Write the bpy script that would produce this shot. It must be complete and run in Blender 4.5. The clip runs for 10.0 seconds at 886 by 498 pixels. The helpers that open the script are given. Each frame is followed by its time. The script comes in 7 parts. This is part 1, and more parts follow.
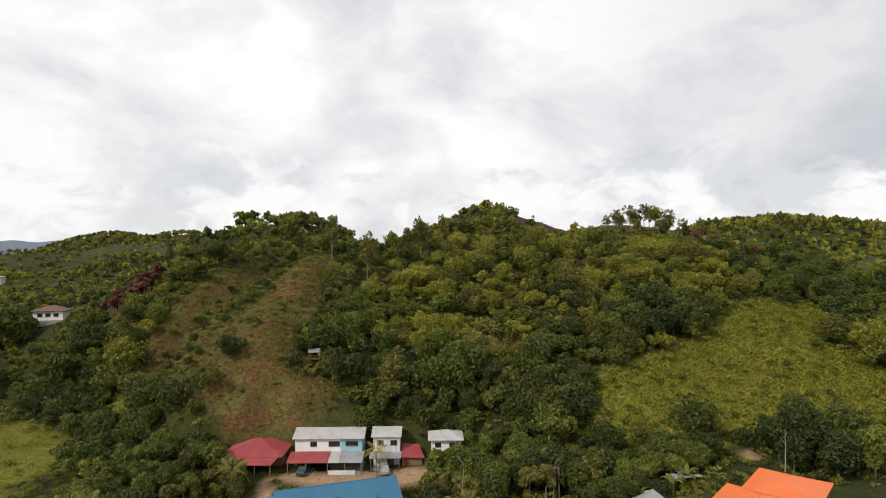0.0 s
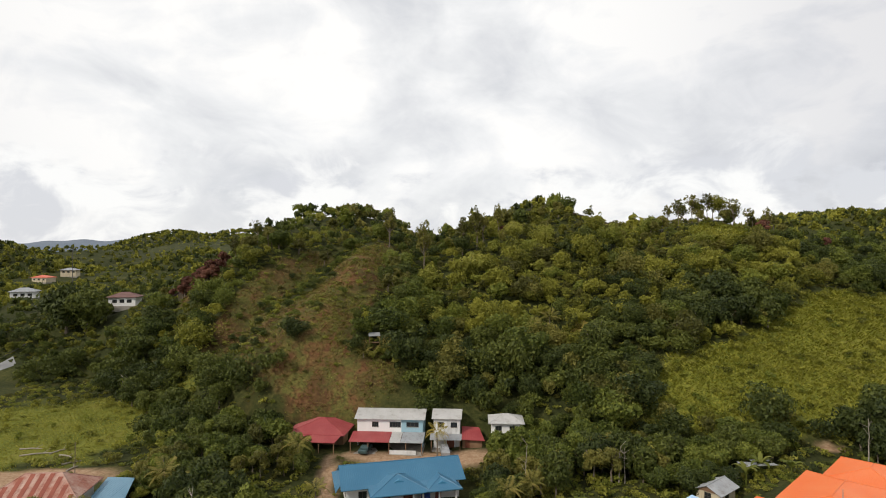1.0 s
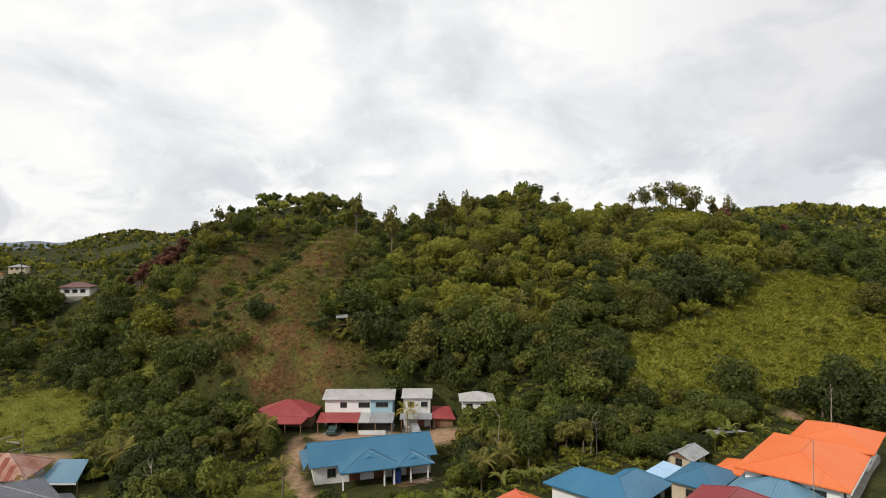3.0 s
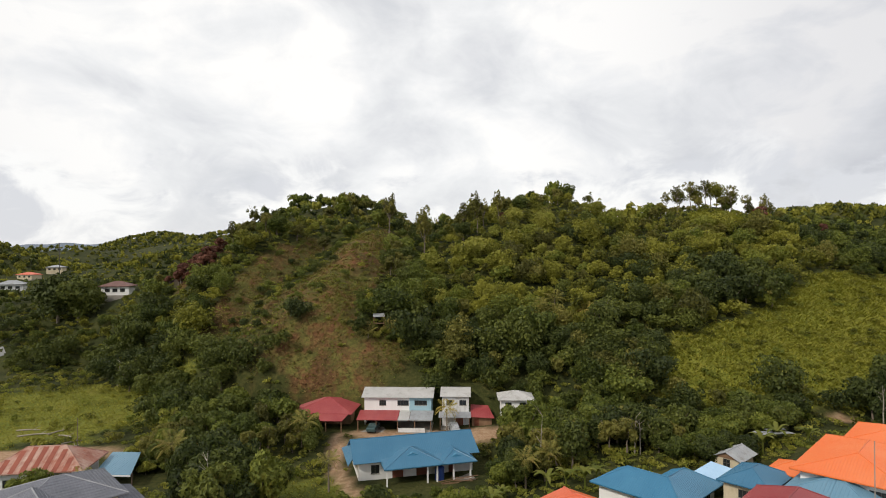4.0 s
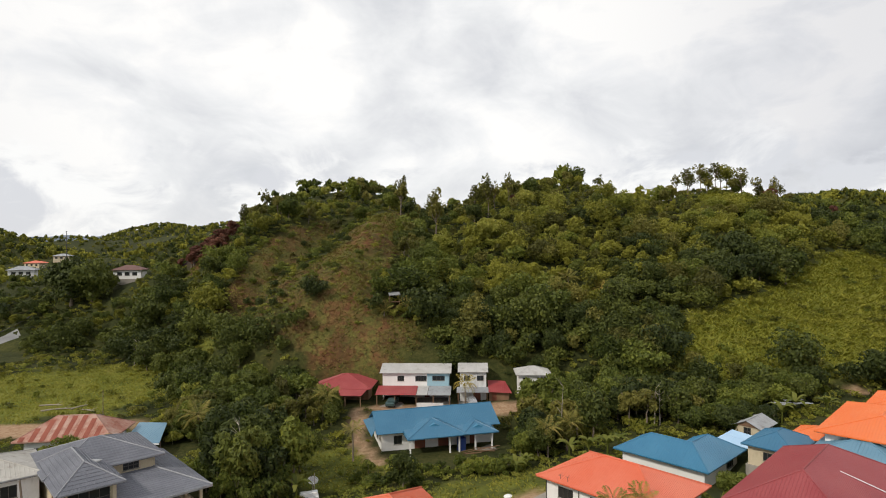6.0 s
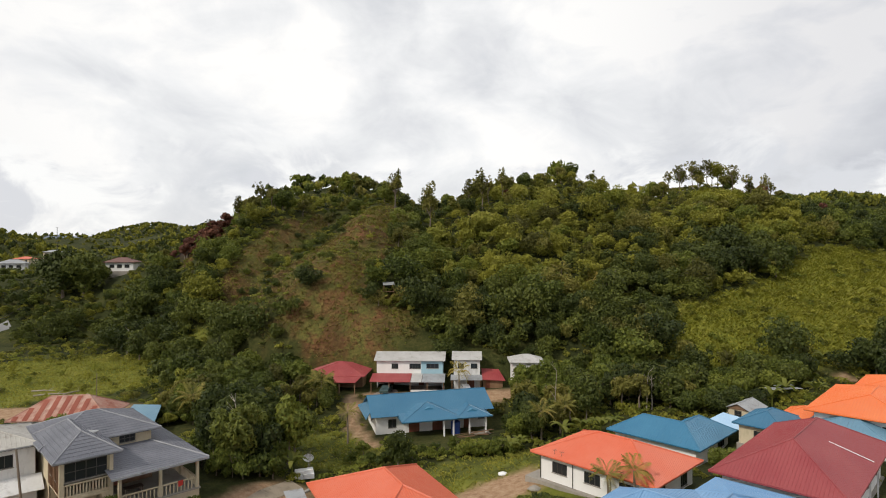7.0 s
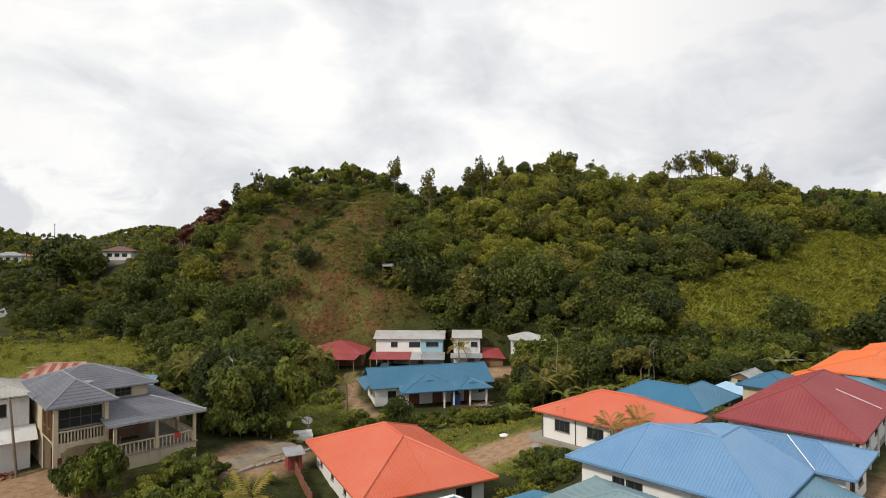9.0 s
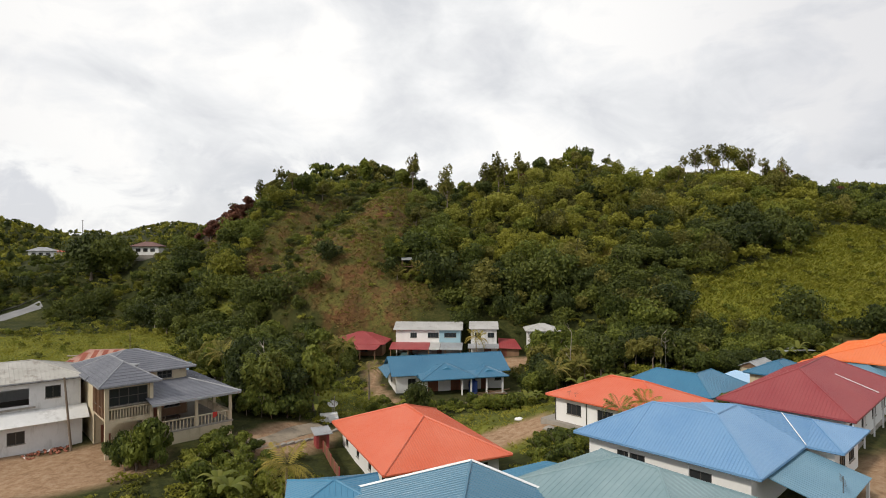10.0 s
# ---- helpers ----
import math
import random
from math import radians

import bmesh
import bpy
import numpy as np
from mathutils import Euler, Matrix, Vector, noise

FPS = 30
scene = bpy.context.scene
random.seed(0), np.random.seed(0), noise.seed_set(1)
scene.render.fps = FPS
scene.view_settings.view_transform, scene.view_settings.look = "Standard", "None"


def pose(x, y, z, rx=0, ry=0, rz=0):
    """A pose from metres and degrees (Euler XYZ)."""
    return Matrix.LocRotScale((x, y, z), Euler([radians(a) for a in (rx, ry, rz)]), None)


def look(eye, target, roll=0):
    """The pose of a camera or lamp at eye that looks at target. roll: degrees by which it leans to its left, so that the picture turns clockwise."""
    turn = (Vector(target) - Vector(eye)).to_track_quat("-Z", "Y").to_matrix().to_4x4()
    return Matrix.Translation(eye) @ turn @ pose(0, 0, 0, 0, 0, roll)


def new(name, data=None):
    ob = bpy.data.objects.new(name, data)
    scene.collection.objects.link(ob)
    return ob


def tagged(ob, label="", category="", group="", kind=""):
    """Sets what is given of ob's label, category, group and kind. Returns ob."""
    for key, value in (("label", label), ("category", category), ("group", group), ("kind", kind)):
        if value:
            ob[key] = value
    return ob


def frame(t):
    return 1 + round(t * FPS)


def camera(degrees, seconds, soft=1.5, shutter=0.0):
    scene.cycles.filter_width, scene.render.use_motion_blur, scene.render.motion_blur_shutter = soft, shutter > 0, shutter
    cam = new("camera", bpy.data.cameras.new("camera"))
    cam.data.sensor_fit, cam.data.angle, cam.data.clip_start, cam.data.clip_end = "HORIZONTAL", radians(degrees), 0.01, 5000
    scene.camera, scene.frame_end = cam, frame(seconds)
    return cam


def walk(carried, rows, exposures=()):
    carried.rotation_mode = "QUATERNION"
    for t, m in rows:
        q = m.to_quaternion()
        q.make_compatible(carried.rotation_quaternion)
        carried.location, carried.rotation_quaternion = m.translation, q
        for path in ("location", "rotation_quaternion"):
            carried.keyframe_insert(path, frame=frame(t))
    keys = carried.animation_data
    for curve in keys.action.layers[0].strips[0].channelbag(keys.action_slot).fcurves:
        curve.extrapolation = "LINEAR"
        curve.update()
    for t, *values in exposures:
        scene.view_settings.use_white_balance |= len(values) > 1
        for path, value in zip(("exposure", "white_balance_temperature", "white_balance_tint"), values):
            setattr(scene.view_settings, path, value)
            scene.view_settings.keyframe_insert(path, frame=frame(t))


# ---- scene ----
cam = camera(74.0, 10.0, soft=1.0)
PATH = [
    (0, (10.189, -3.14, 41.186), (10.356, -1.147, 41.2), -0.2),
    (0.5, (9.994, -2.384, 39.333), (10.162, -0.391, 39.346), -0.2),
    (1, (7.898, -3.1, 37.847), (7.899, -1.1, 37.862), -0.0),
    (1.5, (10.577, -1.568, 36.204), (10.757, 0.424, 36.222), -0.1),
    (2, (9.998, -1.63, 34.696), (10.14, 0.365, 34.708), 0.3),
    (2.5, (8.553, -1.303, 33.611), (8.68, 0.693, 33.626), -0.1),
    (4, (3.844, -1.589, 32.519), (3.889, 0.41, 32.545), -0.2),
    (4.5, (2.216, -1.432, 32.024), (2.185, 0.568, 32.051), -0.0),
    (5, (1.654, -0.83, 31.377), (1.66, 1.17, 31.412), -0.1),
    (5.5, (1.147, -1.46, 30.617), (1.171, 0.54, 30.612), -0.4),
    (7, (0.212, -2.62, 26.823), (0.279, -0.621, 26.83), -0.0),
    (7.5, (0.011, -2.955, 25.123), (0.013, -0.955, 25.124), -0.3),
    (8, (-0.164, -2.72, 23.303), (-0.165, -0.72, 23.295), 0.0),
    (8.5, (-0.113, -1.809, 22.068), (-0.053, 0.19, 22.094), 0.1),
    (9, (-0.014, -1.855, 21.377), (0.058, 0.143, 21.403), 0.0),
    (9.5, (-0.13, -3.234, 21.074), (-0.102, -1.234, 21.092), -0.0),
    (10, (-0.166, -5.501, 21.054), (-0.153, -3.501, 21.064), -0.1),
]
walk(cam, [(t, look(eye, target, roll)) for t, eye, target, roll in PATH])

# ---------------------------------------------------------------- sky and light
SUN_EL, SUN_AZ = 40.0, -132.0          # degrees; azimuth measured from +y towards +x
world = bpy.data.worlds.new("overcast_sky")
scene.world = world
world.use_nodes = True
wt = world.node_tree
wt.nodes.clear()


def wnode(kind, **sets):
    n = wt.nodes.new(kind)
    for k, v in sets.items():
        n.inputs[k].default_value = v
    return n


w_out = wnode("ShaderNodeOutputWorld")
w_bg = wnode("ShaderNodeBackground", Strength=1.0)
w_sky = wnode("ShaderNodeTexSky")
w_sky.sky_type = "NISHITA"
w_sky.sun_disc = False
w_sky.sun_elevation, w_sky.sun_rotation = radians(SUN_EL), radians(SUN_AZ)
w_skys = wnode("ShaderNodeVectorMath")
w_skys.operation = "SCALE"
w_skys.inputs["Scale"].default_value = 0.10
wt.links.new(w_sky.outputs[0], w_skys.inputs[0])
w_co = wnode("ShaderNodeTexCoord")
w_map = wnode("ShaderNodeMapping")
w_map.inputs["Scale"].default_value = (1.0, 1.0, 1.7)
w_map.inputs["Location"].default_value = (0.32, 0.11, 0.05)
wt.links.new(w_co.outputs["Generated"], w_map.inputs[0])
w_big = wnode("ShaderNodeTexNoise", Scale=2.6, Detail=8.0, Roughness=0.50, Distortion=0.55)
w_fine = wnode("ShaderNodeTexNoise", Scale=8.0, Detail=9.0, Roughness=0.58, Distortion=0.5)
for n in (w_big, w_fine):
    wt.links.new(w_map.outputs[0], n.inputs["Vector"])
w_mix = wnode("ShaderNodeMath")
w_mix.operation = "MULTIPLY_ADD"
w_mix.inputs[1].default_value = 0.42
wt.links.new(w_fine.outputs[0], w_mix.inputs[0])
wt.links.new(w_big.outputs[0], w_mix.inputs[2])
w_ramp = wnode("ShaderNodeValToRGB")
cr = w_ramp.color_ramp
cr.elements[0].position, cr.elements[0].color = 0.50, (0.68, 0.70, 0.74, 1)
cr.elements[1].position, cr.elements[1].color = 0.80, (1.04, 1.03, 1.02, 1)
for pos_, c_ in ((0.60, (0.79, 0.80, 0.83, 1)), (0.66, (0.86, 0.87, 0.89, 1)), (0.72, (0.93, 0.935, 0.95, 1))):
    e = cr.elements.new(pos_)
    e.color = c_
wt.links.new(w_mix.outputs[0], w_ramp.inputs[0])


def wmix(fac, a, b, blend="MIX"):
    n = wnode("ShaderNodeMix")
    n.data_type, n.blend_type = "RGBA", blend
    for sock, v in (("Factor", fac), ("A", a), ("B", b)):
        if isinstance(v, float):
            n.inputs[sock].default_value = v
        elif isinstance(v, tuple):
            n.inputs[sock].default_value = (*v, 1)
        else:
            wt.links.new(v, n.inputs[sock])
    return n.outputs["Result"]


def wrange(v, lo, hi, a=0.0, b=1.0):
    n = wnode("ShaderNodeMapRange", **{"From Min": lo, "From Max": hi, "To Min": a, "To Max": b})
    n.interpolation_type = "SMOOTHSTEP"
    wt.links.new(v, n.inputs["Value"])
    return n.outputs[0]


# the cloud deck is thinnest, and so brightest, ahead and a little left
w_dot = wnode("ShaderNodeVectorMath")
w_dot.operation = "DOT_PRODUCT"
wt.links.new(w_co.outputs["Generated"], w_dot.inputs[0])
w_dot.inputs[1].default_value = (-0.14, 0.93, 0.34)
w_thin = wmix(wrange(w_dot.outputs["Value"], 0.72, 0.97), (0.80, 0.80, 0.815), (1.02, 1.015, 1.0))
w_deck = wmix(1.0, w_ramp.outputs[0], w_thin, "MULTIPLY")
# a bank of cumulus low over the horizon
w_sep = wnode("ShaderNodeSeparateXYZ")
wt.links.new(w_co.outputs["Generated"], w_sep.inputs[0])
w_map2 = wnode("ShaderNodeMapping")
w_map2.inputs["Scale"].default_value = (1.0, 1.0, 1.9)
w_map2.inputs["Location"].default_value = (1.7, 0.4, 0.35)
wt.links.new(w_co.outputs["Generated"], w_map2.inputs[0])
w_puff = wnode("ShaderNodeTexNoise", Scale=6.5, Detail=10.0, Roughness=0.56, Distortion=0.25)
wt.links.new(w_map2.outputs[0], w_puff.inputs["Vector"])
w_edge = wnode("ShaderNodeMath")
w_edge.operation = "MULTIPLY_ADD"
w_edge.inputs[1].default_value = -1.1
wt.links.new(w_sep.outputs["Z"], w_edge.inputs[0])
wt.links.new(w_puff.outputs[0], w_edge.inputs[2])
w_body = wrange(w_edge.outputs[0], 0.33, 0.43)
w_shade = wmix(wrange(w_fine.outputs[0], 0.38, 0.60), (0.74, 0.75, 0.785), (1.02, 1.015, 1.0))
w_low = wmix(w_body, w_deck, w_shade)
w_band = wmix(wrange(w_sep.outputs["Z"], 0.11, 0.22, 1.0, 0.0), w_deck, w_low)
w_cloud = wnode("ShaderNodeMix")
w_cloud.data_type = "RGBA"
w_cloud.inputs["Factor"].default_value = 0.95
wt.links.new(w_skys.outputs[0], w_cloud.inputs["A"])
wt.links.new(w_band, w_cloud.inputs["B"])
wt.links.new(w_cloud.outputs["Result"], w_bg.inputs["Color"])
wt.links.new(w_bg.outputs[0], w_out.inputs[0])

sun = new("sun", bpy.data.lights.new("sun", "SUN"))
sun.data.energy, sun.data.angle, sun.data.color = 2.45, radians(6), (1.0, 0.93, 0.82)
az, el = radians(SUN_AZ), radians(SUN_EL)
sun.matrix_world = look((0, 0, 300), (-math.sin(az) * math.cos(el), -math.cos(az) * math.cos(el), 300 - math.sin(el)))

# ---------------------------------------------------------------- materials


def material(name):
    m = bpy.data.materials.new(name)
    m.use_nodes = True
    return m, m.node_tree, m.node_tree.nodes["Principled BSDF"]


def tex(nt, kind, scale, detail=4.0, rough=0.55, space="Object", stretch=None):
    co = nt.nodes.new("ShaderNodeTexCoord")
    n = nt.nodes.new(kind)
    n.inputs["Scale"].default_value = scale
    if "Detail" in n.inputs:
        n.inputs["Detail"].default_value, n.inputs["Roughness"].default_value = detail, rough
    src = co.outputs[space]
    if stretch:
        mp = nt.nodes.new("ShaderNodeMapping")
        mp.inputs["Scale"].default_value = stretch
        nt.links.new(src, mp.inputs[0])
        src = mp.outputs[0]
    nt.links.new(src, n.inputs["Vector"])
    return n.outputs[0]


def ramp(nt, fac, stops):
    n = nt.nodes.new("ShaderNodeValToRGB")
    els = n.color_ramp.elements
    while len(els) < len(stops):
        els.new(0.5)
    for el_, (p, c) in zip(els, stops):
        el_.position, el_.color = p, (*c, 1)
    nt.links.new(fac, n.inputs[0])
    return n.outputs[0]


def mixc(nt, fac, a, b, blend="MIX"):
    n = nt.nodes.new("ShaderNodeMix")
    n.data_type, n.blend_type = "RGBA", blend
    for sock, v in (("Factor", fac), ("A", a), ("B", b)):
        if isinstance(v, (int, float)):
            n.inputs[sock].default_value = v
        elif isinstance(v, tuple):
            n.inputs[sock].default_value = (*v, 1)
        else:
            nt.links.new(v, n.inputs[sock])
    return n.outputs["Result"]


def mathn(nt, op, a, b=0.5):
    n = nt.nodes.new("ShaderNodeMath")
    n.operation = op
    for i, v in enumerate((a, b)):
        if isinstance(v, (int, float)):
            n.inputs[i].default_value = v
        else:
            nt.links.new(v, n.inputs[i])
    return n.outputs[0]


def bump(nt, p, height, strength, dist=0.02):
    n = nt.nodes.new("ShaderNodeBump")
    n.inputs["Strength"].default_value, n.inputs["Distance"].default_value = strength, dist
    nt.links.new(height, n.inputs["Height"])
    nt.links.new(n.outputs[0], p.inputs["Normal"])


def surface(name, col, worn, rough=0.6, big=0.5, fine=6.0, metal=0.0, relief=0.15, stain=None, streak=False):
    """A plain material: two tones at two scales, stains and fine relief."""
    m, nt, p = material(name)
    a = tex(nt, "ShaderNodeTexNoise", big, 5.0, 0.6, stretch=(1, 1, 0.25) if streak else None)
    b = tex(nt, "ShaderNodeTexNoise", fine, 6.0, 0.65)
    fac = mathn(nt, "ADD", mathn(nt, "MULTIPLY", a, 0.7), mathn(nt, "MULTIPLY", b, 0.3))
    c = ramp(nt, fac, [(0.36, col), (0.66, worn)])
    if stain:
        s = tex(nt, "ShaderNodeTexNoise", big * 2.3, 8.0, 0.7, stretch=(1, 1, 0.3))
        c = mixc(nt, ramp(nt, s, [(0.52, (0, 0, 0)), (0.70, (1, 1, 1))]), c, stain)
    nt.links.new(c, p.inputs["Base Color"])
    p.inputs["Roughness"].default_value, p.inputs["Metallic"].default_value = rough, metal
    nt.links.new(mathn(nt, "ADD", mathn(nt, "MULTIPLY", b, 0.3), rough - 0.15), p.inputs["Roughness"])
    if relief:
        bump(nt, p, b, relief)
    return m


M = {
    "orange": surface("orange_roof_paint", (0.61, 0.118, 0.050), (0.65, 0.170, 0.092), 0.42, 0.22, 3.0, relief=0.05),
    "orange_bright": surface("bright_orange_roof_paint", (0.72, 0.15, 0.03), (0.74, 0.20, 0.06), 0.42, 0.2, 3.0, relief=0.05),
    "blue": surface("blue_roof_paint", (0.125, 0.265, 0.46), (0.17, 0.315, 0.50), 0.40, 0.25, 3.0, relief=0.05),
    "teal": surface("teal_blue_roof_paint", (0.045, 0.185, 0.31), (0.07, 0.23, 0.36), 0.40, 0.25, 3.0, relief=0.05),
    "azure": surface("azure_roof_paint", (0.030, 0.150, 0.265), (0.045, 0.185, 0.31), 0.40, 0.25, 3.0, relief=0.05),
    "steel": surface("slate_blue_roof_paint", (0.10, 0.22, 0.31), (0.14, 0.27, 0.36), 0.40, 0.25, 3.0, relief=0.05),
    "slate": surface("worn_slate_teal_roof_paint", (0.062, 0.170, 0.255), (0.090, 0.212, 0.305), 0.42, 0.25, 3.0, relief=0.05),
    "greyteal": surface("faded_grey_green_roof_paint", (0.16, 0.25, 0.27), (0.23, 0.32, 0.34), 0.45, 0.25, 3.0, relief=0.05),
    "paleblue": surface("pale_blue_sheet", (0.36, 0.55, 0.75), (0.45, 0.62, 0.78), 0.45, 0.4, 4.0, relief=0.05),
    "red": surface("dark_red_roof_paint", (0.25, 0.035, 0.04), (0.30, 0.06, 0.06), 0.42, 0.22, 3.0, relief=0.05),
    "red2": surface("weathered_red_roof_paint", (0.27, 0.035, 0.04), (0.36, 0.075, 0.07), 0.5, 0.4, 3.0, relief=0.08),
    "tile": surface("grey_roof_tile", (0.115, 0.120, 0.142), (0.17, 0.176, 0.20), 0.5, 0.5, 4.0, relief=0.2),
    "rust": surface("rusty_corrugated_sheet", (0.30, 0.085, 0.045), (0.50, 0.36, 0.29), 0.7, 0.35, 2.0, relief=0.2, stain=(0.22, 0.055, 0.03)),
    "zinc": surface("weathered_zinc_sheet", (0.28, 0.29, 0.30), (0.38, 0.39, 0.40), 0.5, 0.4, 3.0, relief=0.1, stain=(0.20, 0.18, 0.16)),
    "white_sheet": surface("white_roof_sheet", (0.40, 0.39, 0.37), (0.50, 0.49, 0.47), 0.5, 0.4, 3.0, relief=0.08, stain=(0.30, 0.28, 0.25)),
    "pale_sheet": surface("grimy_pale_roof_sheet", (0.36, 0.34, 0.30), (0.48, 0.46, 0.42), 0.6, 0.4, 3.0, relief=0.1, stain=(0.24, 0.21, 0.18)),
    "tile_cap": surface("pale_grey_ridge_tile", (0.20, 0.205, 0.22), (0.28, 0.285, 0.30), 0.55, 0.5, 4.0, relief=0.1),
    "bungalow": surface("faded_teal_roof_paint", (0.032, 0.135, 0.235), (0.052, 0.17, 0.275), 0.42, 0.25, 3.0, relief=0.05),
    "white": surface("white_wall_plaster", (0.74, 0.73, 0.70), (0.82, 0.81, 0.79), 0.8, 0.35, 5.0, relief=0.1, streak=True),
    "old_white": surface("stained_white_wall_plaster", (0.62, 0.62, 0.61), (0.74, 0.74, 0.73), 0.85, 0.3, 4.0, relief=0.15, stain=(0.42, 0.41, 0.39)),
    "cream": surface("cream_wall_plaster", (0.50, 0.42, 0.28), (0.60, 0.52, 0.37), 0.8, 0.4, 4.0, relief=0.12, stain=(0.36, 0.29, 0.19)),
    "blue_wall": surface("pale_blue_wall_paint", (0.27, 0.44, 0.52), (0.34, 0.50, 0.57), 0.75, 0.4, 4.0, relief=0.1),
    "timber": surface("brown_timber", (0.16, 0.085, 0.045), (0.27, 0.16, 0.09), 0.7, 0.6, 7.0, relief=0.25, streak=True),
    "dark_timber": surface("dark_timber", (0.06, 0.038, 0.026), (0.11, 0.07, 0.05), 0.75, 0.6, 7.0, relief=0.25, streak=True),
    "door": surface("red_brown_door_paint", (0.16, 0.045, 0.025), (0.22, 0.075, 0.04), 0.5, 0.8, 8.0, relief=0.1),
    "concrete": surface("grey_concrete", (0.26, 0.235, 0.20), (0.36, 0.33, 0.285), 0.9, 0.4, 5.0, relief=0.25, stain=(0.22, 0.20, 0.17)),
    "path": surface("dusty_tan_concrete", (0.24, 0.195, 0.14), (0.36, 0.30, 0.22), 0.95, 0.35, 4.0, relief=0.3, stain=(0.15, 0.125, 0.085)),
    "cap": surface("white_painted_metal", (0.72, 0.72, 0.72), (0.80, 0.80, 0.80), 0.4, 0.5, 4.0, relief=0.03),
    "frame": surface("dark_window_frame", (0.05, 0.045, 0.04), (0.09, 0.08, 0.07), 0.5, 1.0, 8.0, relief=0.05),
    # one even near-black tone for all soffits and the verandah ceiling
    "dark": surface("dark_underside_lining", (0.07, 0.065, 0.06), (0.11, 0.10, 0.09), 0.9, 0.6, 5.0, relief=0.05),
    "bark": surface("grey_brown_bark", (0.13, 0.10, 0.07), (0.27, 0.22, 0.17), 0.9, 1.2, 9.0, relief=0.4, streak=True),
    "pale_bark": surface("pale_dead_bark", (0.25, 0.215, 0.17), (0.37, 0.33, 0.27), 0.9, 1.2, 9.0, relief=0.4, streak=True),
    "brick": surface("red_brick", (0.30, 0.10, 0.06), (0.38, 0.16, 0.10), 0.85, 0.8, 8.0, relief=0.3),
    "tank": surface("deep_blue_plastic", (0.02, 0.05, 0.22), (0.03, 0.08, 0.28), 0.4, 0.6, 5.0, relief=0.02),
    "plastic": surface("white_plastic", (0.75, 0.75, 0.74), (0.82, 0.82, 0.81), 0.35, 0.6, 5.0, relief=0.02),
    "asphalt": surface("grey_asphalt", (0.17, 0.17, 0.175), (0.25, 0.25, 0.25), 0.9, 0.3, 6.0, relief=0.2),
    "red_plastic": surface("red_cloth", (0.5, 0.03, 0.02), (0.6, 0.06, 0.04), 0.7, 0.6, 5.0, relief=0.05),
    "car_paint": surface("silver_car_paint", (0.45, 0.46, 0.47), (0.5, 0.51, 0.52), 0.3, 0.6, 5.0, metal=0.4, relief=0.0),
    "dark_car": surface("dark_green_car_paint", (0.05, 0.09, 0.09), (0.07, 0.11, 0.11), 0.3, 0.6, 5.0, metal=0.2, relief=0.0),
    "rubber": surface("black_rubber", (0.02, 0.02, 0.02), (0.035, 0.035, 0.035), 0.8, 0.6, 5.0, relief=0.05),
}
m_glass, _nt, _p = material("dark_window_glass")
_p.inputs["Base Color"].default_value = (0.025, 0.028, 0.03, 1)
_p.inputs["Roughness"].default_value = 0.08
M["glass"] = m_glass


def leaf(name, dark, mid, light, glow=0.25):
    """Foliage: tone by leaf (island), by plant (object or 'tone' attribute), some light passes through."""
    dark, mid, light = ((c[0] * 1.09, c[1], c[2]) for c in (dark, mid, light))
    m, nt, p = material(name)
    geo = nt.nodes.new("ShaderNodeNewGeometry")
    obj = nt.nodes.new("ShaderNodeObjectInfo")
    at = nt.nodes.new("ShaderNodeAttribute")
    at.attribute_name = "tone"
    t = mathn(nt, "ADD", mathn(nt, "MULTIPLY", geo.outputs["Random Per Island"], 0.42),
              mathn(nt, "MULTIPLY", mathn(nt, "FRACT", mathn(nt, "ADD", obj.outputs["Random"], at.outputs["Fac"]), 0.0), 0.58))
    c = ramp(nt, t, [(0.08, dark), (0.5, mid), (0.95, light)])
    nt.links.new(c, p.inputs["Base Color"])
    p.inputs["Roughness"].default_value = 0.62
    p.inputs["Specular IOR Level"].default_value = 0.25
    tr = nt.nodes.new("ShaderNodeBsdfTranslucent")
    nt.links.new(c, tr.inputs[0])
    mx = nt.nodes.new("ShaderNodeMixShader")
    mx.inputs[0].default_value = glow
    out = nt.nodes["Material Output"]
    nt.links.new(p.outputs[0], mx.inputs[1])
    nt.links.new(tr.outputs[0], mx.inputs[2])
    nt.links.new(mx.outputs[0], out.inputs[0])
    return m


M["leaf"] = leaf("broad_leaves", (0.044, 0.056, 0.010), (0.185, 0.200, 0.026), (0.335, 0.345, 0.050), 0.34)
M["leaf_deep"] = leaf("deep_green_leaves", (0.024, 0.040, 0.009), (0.088, 0.120, 0.019), (0.200, 0.236, 0.038), 0.30)
M["leaf_dark"] = leaf("dark_leaves", (0.022, 0.036, 0.010), (0.060, 0.082, 0.016), (0.140, 0.168, 0.028), 0.26)
M["leaf_lime"] = leaf("yellow_green_leaves", (0.090, 0.125, 0.018), (0.195, 0.228, 0.032), (0.330, 0.335, 0.065), 0.34)
M["leaf_olive"] = leaf("olive_leaves", (0.056, 0.064, 0.016), (0.140, 0.146, 0.030), (0.240, 0.232, 0.052), 0.3)
M["leaf_brown"] = leaf("scorched_leaves", (0.085, 0.036, 0.024), (0.150, 0.066, 0.042), (0.240, 0.115, 0.066), 0.2)
M["palm"] = leaf("palm_fronds", (0.110, 0.120, 0.023), (0.193, 0.192, 0.039), (0.317, 0.264, 0.075), 0.3)
